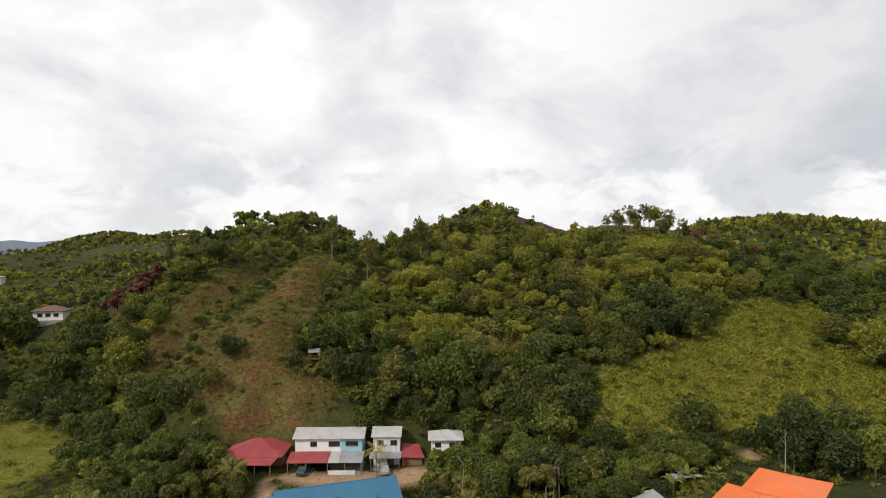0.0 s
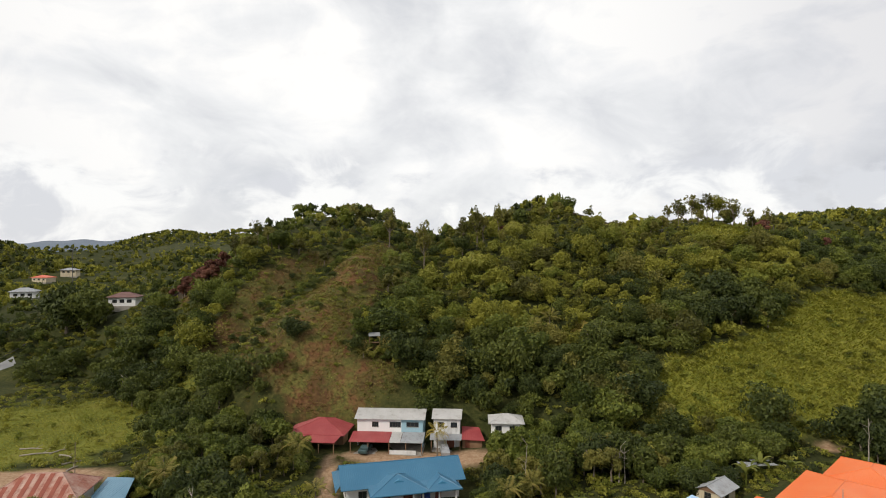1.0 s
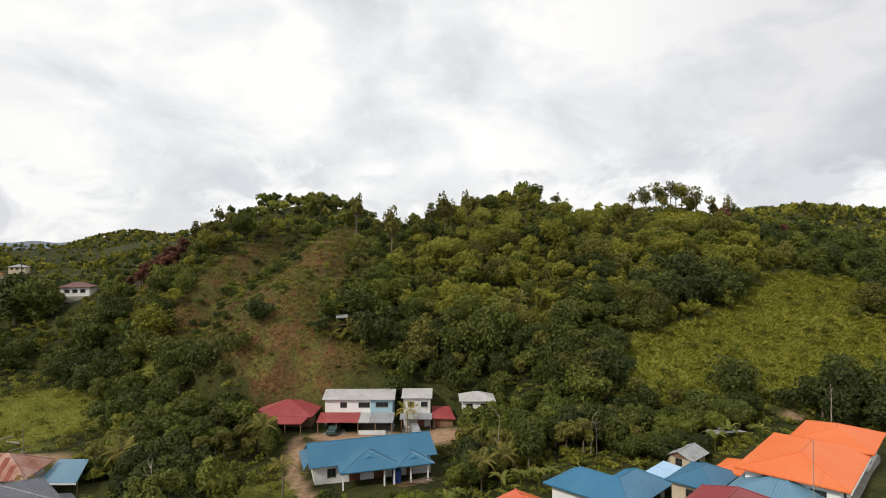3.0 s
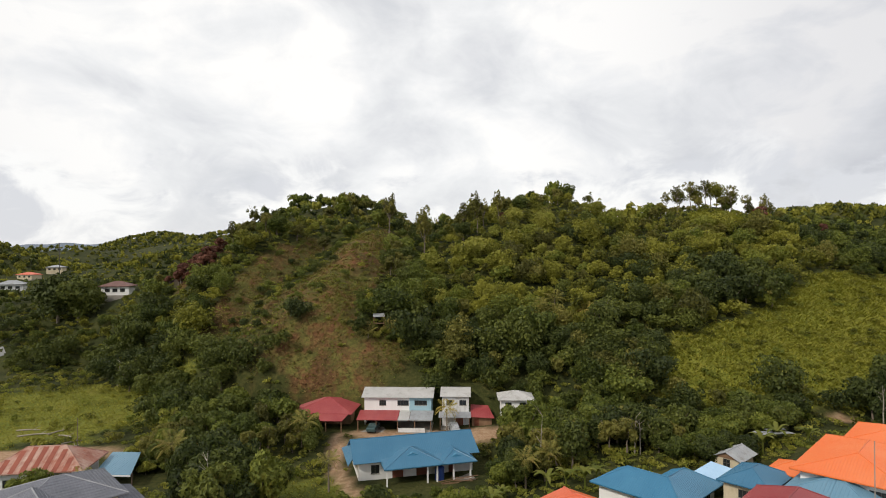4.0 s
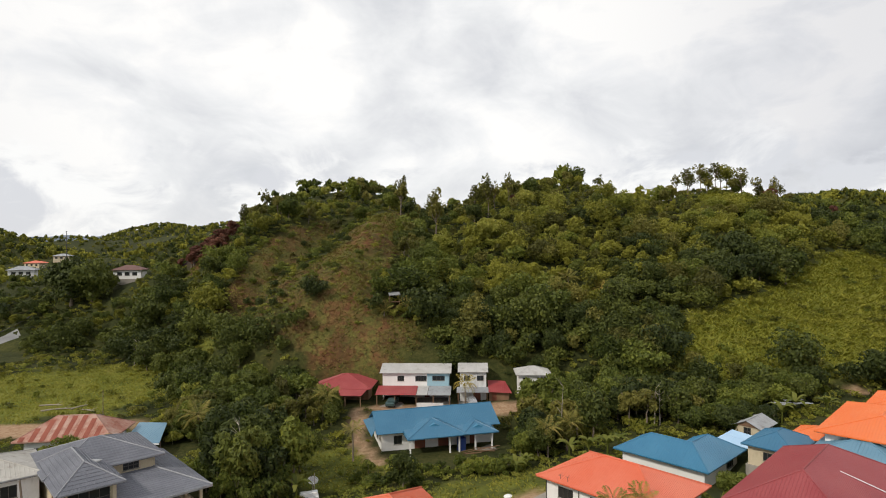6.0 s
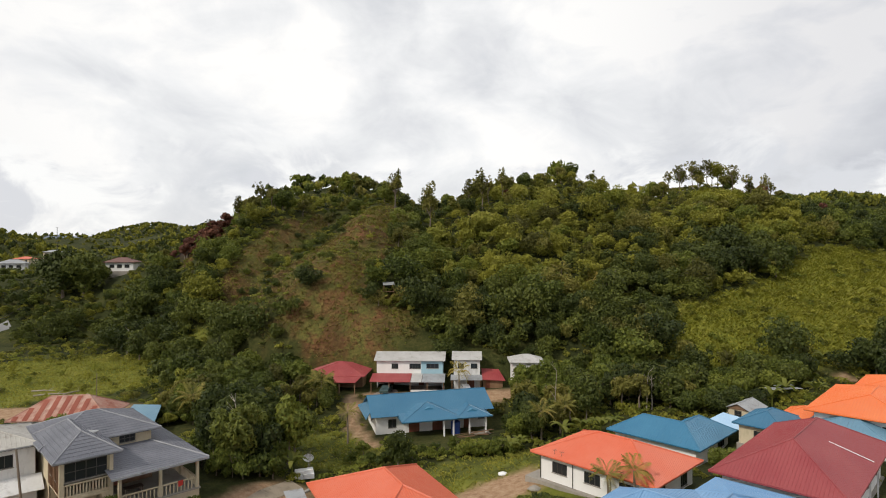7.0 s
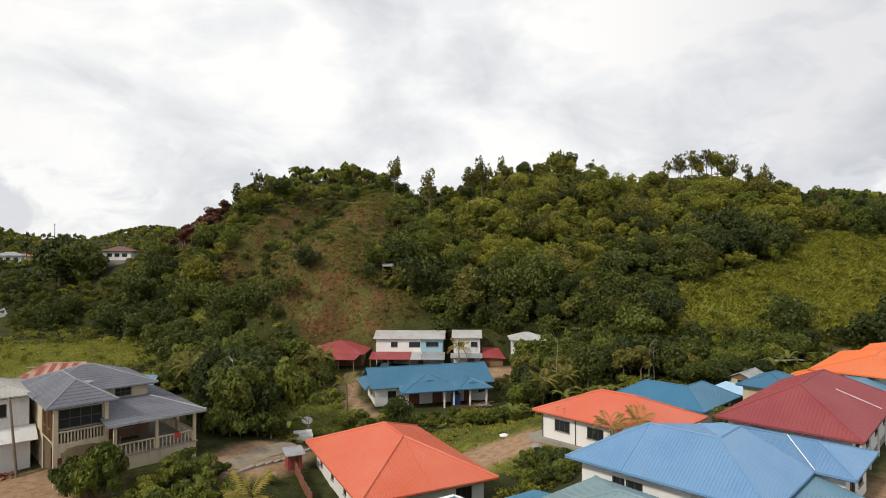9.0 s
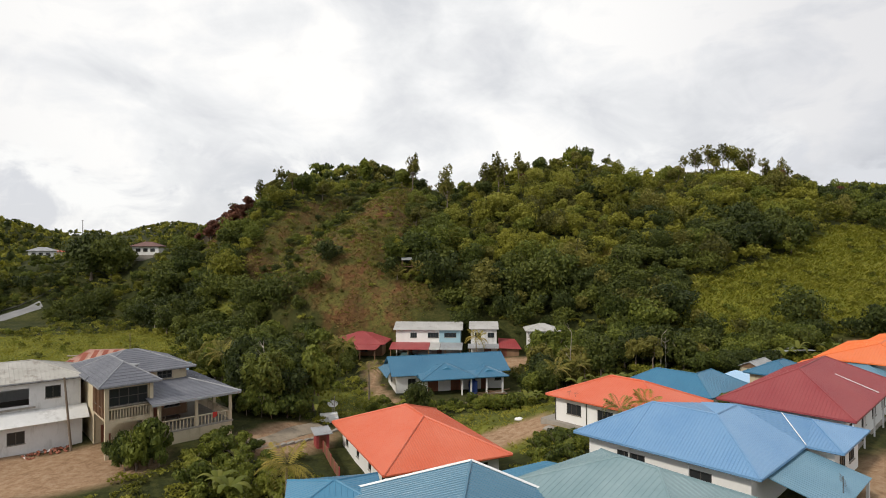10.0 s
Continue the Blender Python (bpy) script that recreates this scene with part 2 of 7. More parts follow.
M["palm_yellow"] = leaf("yellowing_palm_fronds", (0.18, 0.17, 0.03), (0.29, 0.25, 0.05), (0.39, 0.32, 0.08), 0.3)
M["banana"] = leaf("banana_leaves", (0.075, 0.105, 0.018), (0.140, 0.170, 0.028), (0.220, 0.235, 0.050), 0.35)
M["grass"] = leaf("grass_blades", (0.130, 0.150, 0.020), (0.235, 0.245, 0.030), (0.340, 0.325, 0.055), 0.42)
# lighter copy of the grass above; the slope's sunlight is put into its colour
M["slope_grass"] = leaf("sunlit_slope_grass", (0.165, 0.185, 0.022), (0.255, 0.275, 0.034), (0.350, 0.350, 0.060), 0.42)
M["straw"] = leaf("dry_grass_blades", (0.085, 0.060, 0.022), (0.180, 0.135, 0.045), (0.320, 0.250, 0.090), 0.35)

# ---------------------------------------------------------------- ground
# level places of the village: x, y, reach, height
PADS = [(-3, 55, 13, -1.0), (20.6, 60, 11, 1.7), (21.5, 39, 12, 4.3), (37, 48, 12, 4.6), (57, 68, 13, 5.6), (34, 71, 10, 0.5),
        (-28, 57, 12, 2.3), (-42, 51, 9, 2.2), (2.5, 91, 14, -1.7), (-3, 110, 12, 0.0), (18, 110, 9, 0.6), (-16, 114, 9, 0.2),
        (-48, 82, 12, 1.6), (3, 28, 12, 4.6), (-35, 47, 8, 1.2), (-70, 112, 26, 1.2), (40, 95, 14, 1.5), (75, 92, 16, 4.5), (47.6, 82.6, 6, 0.9)]
CREST_X = [-150, -105, -86, -72, -60, -48, -36, -10, 2, 13, 27, 40, 50, 58, 66, 76, 90, 102, 115, 131, 170, 240]
CREST_Y = [196, 190, 184, 178, 176, 180, 183, 181, 177, 180, 187, 192, 194, 193, 190, 190, 194, 197, 196, 194, 190, 190]
CREST_Z = [7, 13.5, 19, 26.5, 33, 39.5, 40, 38.5, 36, 38.5, 43.5, 48, 51, 47.5, 42, 42.5, 47.5, 49.5, 45.5, 39.5, 37, 37]
# how sharply the slope starts: low is steep at the foot
START_X = [-80, -60, -35, -5, 15, 35]
START_P = [1.0, 0.9, 0.42, 0.42, 0.7, 0.95]
FOOT_X = [-150, -90, -66, -48, -28, 0, 22, 40, 60, 90, 140, 240]
FOOT_Y = [172, 163, 140, 125, 117, 117, 112, 104, 99, 95, 90, 88]
TOP_X = [-150, -120, -100, -84, -68, -55, -30, -14, -2, 8, 20, 34, 50, 66, 90, 130, 180, 240]
TOP_Z = [9, 10, 14, 22, 37, 52, 56, 53, 44, 45, 51.5, 51, 49, 44, 45, 39, 38, 40]
FAR_HILLS = [(138, 430, 40, 60, 9), (78, 455, 46, 70, 42), (330, 430, 190, 90, 52), (-430, 680, 150, 120, 30), (-360, 465, 90, 70, 36), (-205, 510, 44, 60, 28),
             (600, 1500, 500, 300, 90), (-660, 1450, 170, 200, 72), (-420, 1350, 160, 200, 60), (-250, 1100, 200, 200, 34)]


def fbm(x, y, s, seed=0.0):
    """Smooth rolling noise from sines, for arrays."""
    v = np.zeros_like(x, dtype=float)
    a, f = 1.0, 1.0 / s
    for k in range(4):
        c, d = math.cos(1.3 * k + seed), math.sin(1.3 * k + seed)
        u, w = (x * c + y * d) * f, (y * c - x * d) * f
        v += a * (np.sin(u * 2.1 + 1.7 * np.sin(w * 1.3 + seed) + k) * np.cos(w * 1.9 + 1.1 * np.sin(u * 0.9 + k)))
        a, f = a * 0.5, f * 2.05
    return v


def seg_dist(x, y, ax, ay, bx, by):
    t = np.clip(((x - ax) * (bx - ax) + (y - ay) * (by - ay)) / ((bx - ax) ** 2 + (by - ay) ** 2), 0, 1)
    return np.hypot(x - ax - t * (bx - ax), y - ay - t * (by - ay))


def smooth(t):
    t = np.clip(t, 0, 1)
    return t * t * (3 - 2 * t)


def height(x, y):
    x, y = np.asarray(x, float), np.asarray(y, float)
    num, den = 0.02 * 1.0 + 0 * x, 0.02 + 0 * x
    for px, py, r, z in PADS:
        w = np.exp(-np.minimum(((x - px) ** 2 + (y - py) ** 2) / r ** 2, 60)) ** 1.3
        num, den = num + w * z, den + w
    low = num / den
    foot, top = np.interp(x, FOOT_X, FOOT_Y), np.interp(x, CREST_X, CREST_Z)
    crest_y = np.interp(x, CREST_X, CREST_Y)
    s = np.clip((y - foot) / (crest_y - foot), 0, 1)
    rise = 0.25 * s + 0.75 * np.maximum(s, 1e-6) ** np.interp(x, START_X, START_P)
    back = smooth((y - crest_y) / (252 - crest_y))
    peak = np.interp(x, TOP_X, TOP_Z)
    hill = (top - low) * rise + (peak - top) * back
    hill = hill - (peak - 8) * 0.55 * smooth((y - 262) / 110)
    # spur with bare grass, and the gully beside it
    hill = hill + 4.0 * np.exp(-(seg_dist(x, y, -13, 178, -22, 130) / 7.0) ** 2) * smooth(s * 3)
    hill = hill - 5.5 * np.exp(-(seg_dist(x, y, -26, 184, -46, 138) / 7.0) ** 2) * smooth(s * 3)
    hill = hill - 3.5 * np.exp(-(seg_dist(x, y, 3, 175, 8, 130) / 6.0) ** 2) * smooth(s * 2)
    hill = hill + 3.0 * np.exp(-(seg_dist(x, y, 82, 170, 68, 116) / 11.0) ** 2) * smooth(s * 3)
    z = low + hill + 0.9 * smooth(s * 2) * fbm(x, y, 17.0) * 0.6
    far = smooth((y - 200) / 150)
    z = z + far * (6 * fbm(x, y, 130.0, 2.0) - 4)
    for hx, hy, rx, ry, hz in FAR_HILLS:
        z = z + hz * np.exp(-((x - hx) / rx) ** 2 - ((y - hy) / ry) ** 2)
    # left valley climbs gently away
    z = z + 11 * smooth((y - 165) / 70) * (1 - 0.75 * smooth((x + 100) / 40)) * smooth((-x - 60) / 40) * (1 - 0.4 * far)
    return z + 0.12 * fbm(x, y, 5.0, 1.0)


def gz(x, y):
    return float(height(np.array([x]), np.array([y]))[0])


def blob(x, y, cx, cy, rx, ry, turn=0.0, soft=0.35, seed=0.0):
    """1 inside a patch with a ragged rim."""
    c, s = math.cos(radians(turn)), math.sin(radians(turn))
    u, v = ((x - cx) * c + (y - cy) * s) / rx, ((y - cy) * c - (x - cx) * s) / ry
    d = np.hypot(u, v) + 0.16 * fbm(x, y, 6.0, seed)
    return smooth((1 + soft * 0.5 - d) / soft)


def zone_bare(x, y):
    a = blob(x, y, -17.5, 149, 8.0, 30, -13, seed=1)
    b = blob(x, y, -16, 124, 14.5, 8, 0, seed=2)
    c = blob(x, y, -41, 159, 7, 22, -22, seed=3)
    d = blob(x, y, -63, 177, 8, 7, 0, seed=4)
    e_ = blob(x, y, -28, 180, 9, 8, 0, seed=21)
    f = blob(x, y, -31, 138, 8, 12, -20, seed=22)
    patch = np.clip(0.85 + 0.45 * fbm(x, y, 4.5, 6.0), 0.45, 1.0)
    return np.maximum.reduce([a, b, c * 0.65, d, e_ * 0.75, f * 0.6]) * patch


def zone_grass(x, y):
    a = blob(x, y, 74, 114, 26, 13, 4, seed=5)
    b = blob(x, y, 103, 137, 30, 10, 30, seed=6)
    c = blob(x, y, -78, 119, 32, 24, 8, seed=7)
    d = blob(x, y, 98, 187, 10, 7, 0, seed=8)
    e_ = blob(x, y, -14, 80, 9, 10, 0, seed=9)
    f = blob(x, y, 12, 66, 12, 12, 0, seed=10)
    g = blob(x, y, 99, 114, 24, 16, 25, seed=23)
    patch = np.clip(0.75 + 0.5 * fbm(x, y, 3.5, 11.0), 0.2, 1.0)
    return np.maximum.reduce([a, b, c, d, e_ * patch, f * patch, g])


def zone_dirt(x, y):
    a = blob(x, y, -37, 46, 11, 6, 20, seed=11)
    b = blob(x, y, 5, 106, 16, 3.5, -3, seed=12)
    c = blob(x, y, -64, 92, 18, 4, 8, seed=13)
    d = smooth((1.5 - seg_dist(x, y, -13, 106, -11, 92)) / 0.8)
    d2 = smooth((1.5 - seg_dist(x, y, -11, 92, -7, 83)) / 0.8)
    e_ = blob(x, y, 8, 62, 9, 3, 20, seed=14)
    g = blob(x, y, 74, 97, 2.2, 1.2, 0, seed=16)
    h = blob(x, y, -16.5, 58.5, 7, 3.4, 52, seed=17)
    i = blob(x, y, 36, 36, 8, 5, 40, seed=18)
    return np.maximum.reduce([a, b, c, d, d2, e_, g, h, i])


def zone_burnt(x, y):
    return np.maximum(blob(x, y, 134, 420, 56, 60, 0, seed=19), blob(x, y, -68, 181, 10, 7, 0, seed=20))


def axis(lo, hi, step, far_lo, far_hi):
    mid = list(np.arange(lo, hi + 0.01, step))
    out, s = [], step
    v = lo
    while v > far_lo:
        s *= 1.16
        v -= s
        out.append(v)
    up, s, v = [], step, mid[-1]
    while v < far_hi:
        s *= 1.16
        v += s
        up.append(v)
    return np.array(out[::-1] + mid + up)


def np_mesh(name, verts, faces, mat, tones=None):
    """A mesh object from arrays; faces: an n x 3 or n x 4 array."""
    me = bpy.data.meshes.new(name)
    n, k = faces.shape
    me.vertices.add(len(verts))
    me.vertices.foreach_set("co", np.ascontiguousarray(verts, np.float32).ravel())
    me.loops.add(n * k)
    me.loops.foreach_set("vertex_index", np.ascontiguousarray(faces, np.int32).ravel())
    me.polygons.add(n)
    me.polygons.foreach_set("loop_start", np.arange(0, n * k, k, dtype=np.int32))
    me.update(calc_edges=True)
    if tones is not None:
        a = me.attributes.new("tone", "FLOAT", "POINT")
        a.data.foreach_set("value", np.ascontiguousarray(tones, np.float32))
    me.materials.append(mat)
    return me


gx, gy = axis(-130, 170, 1.5, -4200, 4200), axis(8, 215, 1.5, -1500, 4600)
GX, GY = np.meshgrid(gx, gy)
gv = np.stack([GX.ravel(), GY.ravel(), height(GX.ravel(), GY.ravel())], 1)
nx_, ny_ = len(gx), len(gy)
idx = np.arange(nx_ * ny_).reshape(ny_, nx_)
gf = np.stack([idx[:-1, :-1].ravel(), idx[:-1, 1:].ravel(), idx[1:, 1:].ravel(), idx[1:, :-1].ravel()], 1)
m_ground, nt, p = material("hillside_soil_and_grass")
fine = tex(nt, "ShaderNodeTexNoise", 1.3, 9.0, 0.78)
big = tex(nt, "ShaderNodeTexNoise", 0.09, 6.0, 0.6)
veg = ramp(nt, mathn(nt, "ADD", mathn(nt, "MULTIPLY", fine, 0.55), mathn(nt, "MULTIPLY", big, 0.45)),
           [(0.38, (0.016, 0.020, 0.007)), (0.50, (0.038, 0.044, 0.012)), (0.62, (0.085, 0.080, 0.024))])
grs = ramp(nt, mathn(nt, "ADD", mathn(nt, "MULTIPLY", fine, 0.5), mathn(nt, "MULTIPLY", big, 0.5)),
           [(0.36, (0.080, 0.088, 0.014)), (0.47, (0.128, 0.142, 0.020)), (0.56, (0.185, 0.190, 0.032)), (0.66, (0.235, 0.185, 0.060))])
mid = tex(nt, "ShaderNodeTexNoise", 0.28, 7.0, 0.7)
bare = ramp(nt, fine, [(0.34, (0.050, 0.024, 0.012)), (0.46, (0.125, 0.056, 0.026)), (0.58, (0.175, 0.088, 0.038)), (0.70, (0.26, 0.150, 0.070))])
scrub = ramp(nt, fine, [(0.36, (0.040, 0.042, 0.012)), (0.50, (0.105, 0.105, 0.026)), (0.64, (0.175, 0.160, 0.042))])
bare = mixc(nt, ramp(nt, mathn(nt, "ADD", mathn(nt, "MULTIPLY", mid, 0.6), mathn(nt, "MULTIPLY", big, 0.4)), [(0.44, (0, 0, 0)), (0.54, (0.9, 0.9, 0.9))]), bare, scrub)
dirt = ramp(nt, fine, [(0.30, (0.20, 0.118, 0.064)), (0.50, (0.35, 0.225, 0.135)), (0.62, (0.42, 0.295, 0.19)), (0.75, (0.55, 0.43, 0.31))])
burnt = ramp(nt, fine, [(0.30, (0.030, 0.020, 0.016)), (0.55, (0.055, 0.036, 0.030)), (0.75, (0.085, 0.060, 0.045))])
col = veg
for zname, zc in (("grass_zone", grs), ("bare_zone", bare), ("burnt_zone", burnt), ("dirt_zone", dirt)):
    at = nt.nodes.new("ShaderNodeAttribute")
    at.attribute_name = zname
    col = mixc(nt, at.outputs["Fac"], col, zc)
nt.links.new(col, p.inputs["Base Color"])
p.inputs["Roughness"].default_value = 0.95
p.inputs["Specular IOR Level"].default_value = 0.15
bump(nt, p, fine, 0.6, 0.25)
me = np_mesh("ground", gv, gf, m_ground)
for zname, zf in (("grass_zone", zone_grass), ("bare_zone", zone_bare), ("burnt_zone", zone_burnt), ("dirt_zone", zone_dirt)):
    a = me.attributes.new(zname, "FLOAT", "POINT")
    a.data.foreach_set("value", zf(gv[:, 0], gv[:, 1]).astype(np.float32))
me.polygons.foreach_set("use_smooth", np.ones(len(gf), dtype=bool))
ground = tagged(new("ground", me), "hilly ground with grass, bare soil and dirt tracks", "ground", kind="structure")

# ---------------------------------------------------------------- building helpers


def part(name, bm, mat, parent, label="", smooth_shade=False):
    me = bpy.data.meshes.new(name)
    bmesh.ops.recalc_face_normals(bm, faces=bm.faces)
    bm.to_mesh(me)
    bm.free()
    me.materials.append(mat)
    if smooth_shade:
        me.polygons.foreach_set("use_smooth", np.ones(len(me.polygons), dtype=bool))
    ob = new(name, me)
    ob.parent = parent
    if label:
        ob["label"] = label
    return ob


def thing(name, m, label, category, group=""):
    ob = new(name)
    ob.matrix_world = m
    ob.empty_display_size = 0.3
    return tagged(ob, label, category, group)


def box(bm, x0, x1, y0, y1, z0, z1):
    v = [bm.verts.new((x, y, z)) for z in (z0, z1) for x, y in ((x0, y0), (x1, y0), (x1, y1), (x0, y1))]
    for f in ((0, 1, 2, 3), (4, 5, 6, 7), (0, 1, 5, 4), (1, 2, 6, 5), (2, 3, 7, 6), (3, 0, 4, 7)):
        bm.faces.new([v[i] for i in f])
    return bm


def boxes(*dims):
    bm = bmesh.new()
    for d in dims:
        box(bm, *d)
    return bm


def rod(bm, a, b, r0, r1=None, n=6):
    """A tapered round bar from a to b."""
    a, b = Vector(a), Vector(b)
    r1 = r0 if r1 is None else r1
    q = (b - a).to_track_quat("Z", "Y")
    rings = []
    for c, r in ((a, r0), (b, r1)):
        rings.append([bm.verts.new(c + q @ Vector((r * math.cos(k * math.tau / n), r * math.sin(k * math.tau / n), 0))) for k in range(n)])
    for k in range(n):
        bm.faces.new((rings[0][k], rings[0][(k + 1) % n], rings[1][(k + 1) % n], rings[1][k]))
    bm.faces.new(rings[0][::-1])
    bm.faces.new(rings[1])
    return bm


def cut_line(poly, u):
    """Where the line of constant u crosses a convex polygon of (u, v)."""
    vs = []
    for (u0, v0), (u1, v1) in zip(poly, poly[1:] + poly[:1]):
        if (u0 - u) * (u1 - u) < 0:
            vs.append(v0 + (v1 - v0) * (u - u0) / (u1 - u0))
    return (min(vs), max(vs)) if len(vs) >= 2 else None


def slope(parent, pts, mat, rib=0.4, course=0.0, thick=0.07, rib_h=0.022, rib_w=0.07, name="roof_slope", label=""):
    """A roof plane: a slab with raised ribs running up from its eave (the first edge), and tile courses across."""
    pts = [Vector(q) for q in pts]
    u = (pts[1] - pts[0]).normalized()
    nrm = sum(((pts[i] - pts[0]).cross(pts[i + 1] - pts[0]) for i in range(1, len(pts) - 1)), Vector()).normalized()
    if nrm.z < 0:
        nrm = -nrm
    v = nrm.cross(u)
    o = pts[0]
    flat = [((q - o).dot(u), (q - o).dot(v)) for q in pts]
    lo, hi = min(q[0] for q in flat) + 0.012, max(q[0] for q in flat) - 0.012
    cols = [(q[0], 0.0) for q in flat if lo < q[0] < hi] + [(lo, 0.0), (hi, 0.0)]
    if rib:
        x = lo + rib * 0.5
        while x < hi - rib_w:
            cols += [(x - rib_w * 0.5, 0.0), (x - rib_w * 0.25, rib_h), (x + rib_w * 0.25, rib_h), (x + rib_w * 0.5, 0.0)]
            x += rib
    cols.sort()
    bm = bmesh.new()
    rows = []
    for x, h in cols:
        hit = cut_line(flat, x) or cut_line(flat, x + 0.004)
        if not hit:
            continue
        a, b = o + u * x + v * hit[0], o + u * x + v * hit[1]
        rows.append([bm.verts.new(q) for q in (a + nrm * h, b + nrm * h, b - nrm * thick, a - nrm * thick)])
    for c, d in zip(rows, rows[1:]):
        for k in range(4):
            bm.faces.new((c[k], c[(k + 1) % 4], d[(k + 1) % 4], d[k]))
    bm.faces.new(rows[0])
    bm.faces.new(rows[-1][::-1])
    if course:
        cb = bmesh.new()
        turned = [(q[1], q[0]) for q in flat]
        x = course
        while x < max(q[0] for q in turned):
            hit = cut_line(turned, x)
            if hit and hit[1] - hit[0] > 0.25:
                a, b = o + v * x + u * (hit[0] + 0.03), o + v * x + u * (hit[1] - 0.03)
                c = [cb.verts.new(q) for q in (a - v * 0.04, a + nrm * 0.045, a + v * 0.02)]
                d = [cb.verts.new(q) for q in (b - v * 0.04, b + nrm * 0.045, b + v * 0.02)]
                for k in range(3):
                    cb.faces.new((c[k], d[k], d[(k + 1) % 3], c[(k + 1) % 3]))
            x += course
        ob = part(name, bm, mat, parent, label)
        part("tile_course", cb, mat, ob)["kind"] = "stuff"
        return ob
    return part(name, bm, mat, parent, label)


def caps(parent, lines, mat, r=0.08):
    for a, b in lines:
        bm = bmesh.new()
        rod(bm, Vector(a) + Vector((0, 0, 0.0)), Vector(b), r, r, 6)
        part("ridge_cap", bm, mat, parent)


def hip(parent, x0, x1, y0, y1, ze, rise, mat, cap, rib=0.4, course=0.0, fascia=None, cap_r=0.075, along=""):
    """A hipped roof over a rectangle of eaves."""
    w, d = x1 - x0, y1 - y0
    a, b, c, e_ = (x0, y0, ze), (x1, y0, ze), (x1, y1, ze), (x0, y1, ze)
    if (w >= d or along == "x") and along != "y":
        h = min(d / 2, w / 2 - 0.01)
        r0, r1 = (x0 + h, (y0 + y1) / 2, ze + rise), (x1 - h, (y0 + y1) / 2, ze + rise)
        planes = [(a, b, r1, r0), (b, c, r1), (c, e_, r0, r1), (e_, a, r0)]
        hips = [(r0, r1), (a, r0), (e_, r0), (b, r1), (c, r1)]
    else:
        h = min(w / 2, d / 2 - 0.01)
        r0, r1 = ((x0 + x1) / 2, y0 + h, ze + rise), ((x0 + x1) / 2, y1 - h, ze + rise)
        planes = [(a, b, r0), (b, c, r1, r0), (c, e_, r1), (e_, a, r0, r1)]
        hips = [(r0, r1), (a, r0), (b, r0), (c, r1), (e_, r1)]
    for q in planes:
        slope(parent, q, mat, rib, course)
    caps(parent, hips, cap, cap_r)
    for f in ((x0, x1, y0 - 0.03, y0, ze - 0.14, ze - 0.01), (x0, x1, y1, y1 + 0.03, ze - 0.14, ze - 0.01),
              (x0 - 0.03, x0, y0, y1, ze - 0.14, ze - 0.01), (x1, x1 + 0.03, y0, y1, ze - 0.14, ze - 0.01)):
        part("fascia", boxes(f), fascia or mat, parent)
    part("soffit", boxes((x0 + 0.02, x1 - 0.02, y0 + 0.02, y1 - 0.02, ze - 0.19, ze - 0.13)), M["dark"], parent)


def gable(parent, x0, x1, y0, y1, ze, rise, mat, cap, rib=0.4, verge=None, ends=None, inset=0.5, back=1.0):
    """A gabled roof with its ridge along x; back: the back eave's height above ze."""
    ym = (y0 + y1) / 2
    slope(parent, ((x0, y0, ze), (x1, y0, ze), (x1, ym, ze + rise), (x0, ym, ze + rise)), mat, rib)
    slope(parent, ((x1, y1, ze), (x0, y1, ze), (x0, ym, ze + rise), (x1, ym, ze + rise)), mat, rib)
    caps(parent, [((x0, ym, ze + rise), (x1, ym, ze + rise))], cap)
    if verge:
        for x in (x0, x1):
            for ya in (y0, y1):
                bm = bmesh.new()
                rod(bm, (x, ya, ze), (x, ym, ze + rise), 0.10, 0.10, 4)
                part("verge_board", bm, verge, parent)
    if ends:
        for x in (x0 + inset, x1 - inset):
            bm = bmesh.new()
            k = inset / (ym - y0) * rise
            tri = [(y0 + inset, ze + k - 0.1), (y1 - inset, ze + k - 0.1), (ym, ze + rise - 0.1)]
            f0 = [bm.verts.new((x - 0.06, *q)) for q in tri]
            f1 = [bm.verts.new((x + 0.06, *q)) for q in tri]
            bm.faces.new(f0)
            bm.faces.new(f1[::-1])
            for i in range(3):
                bm.faces.new((f0[i], f1[i], f1[(i + 1) % 3], f0[(i + 1) % 3]))
            part("gable_wall", bm, ends, parent)


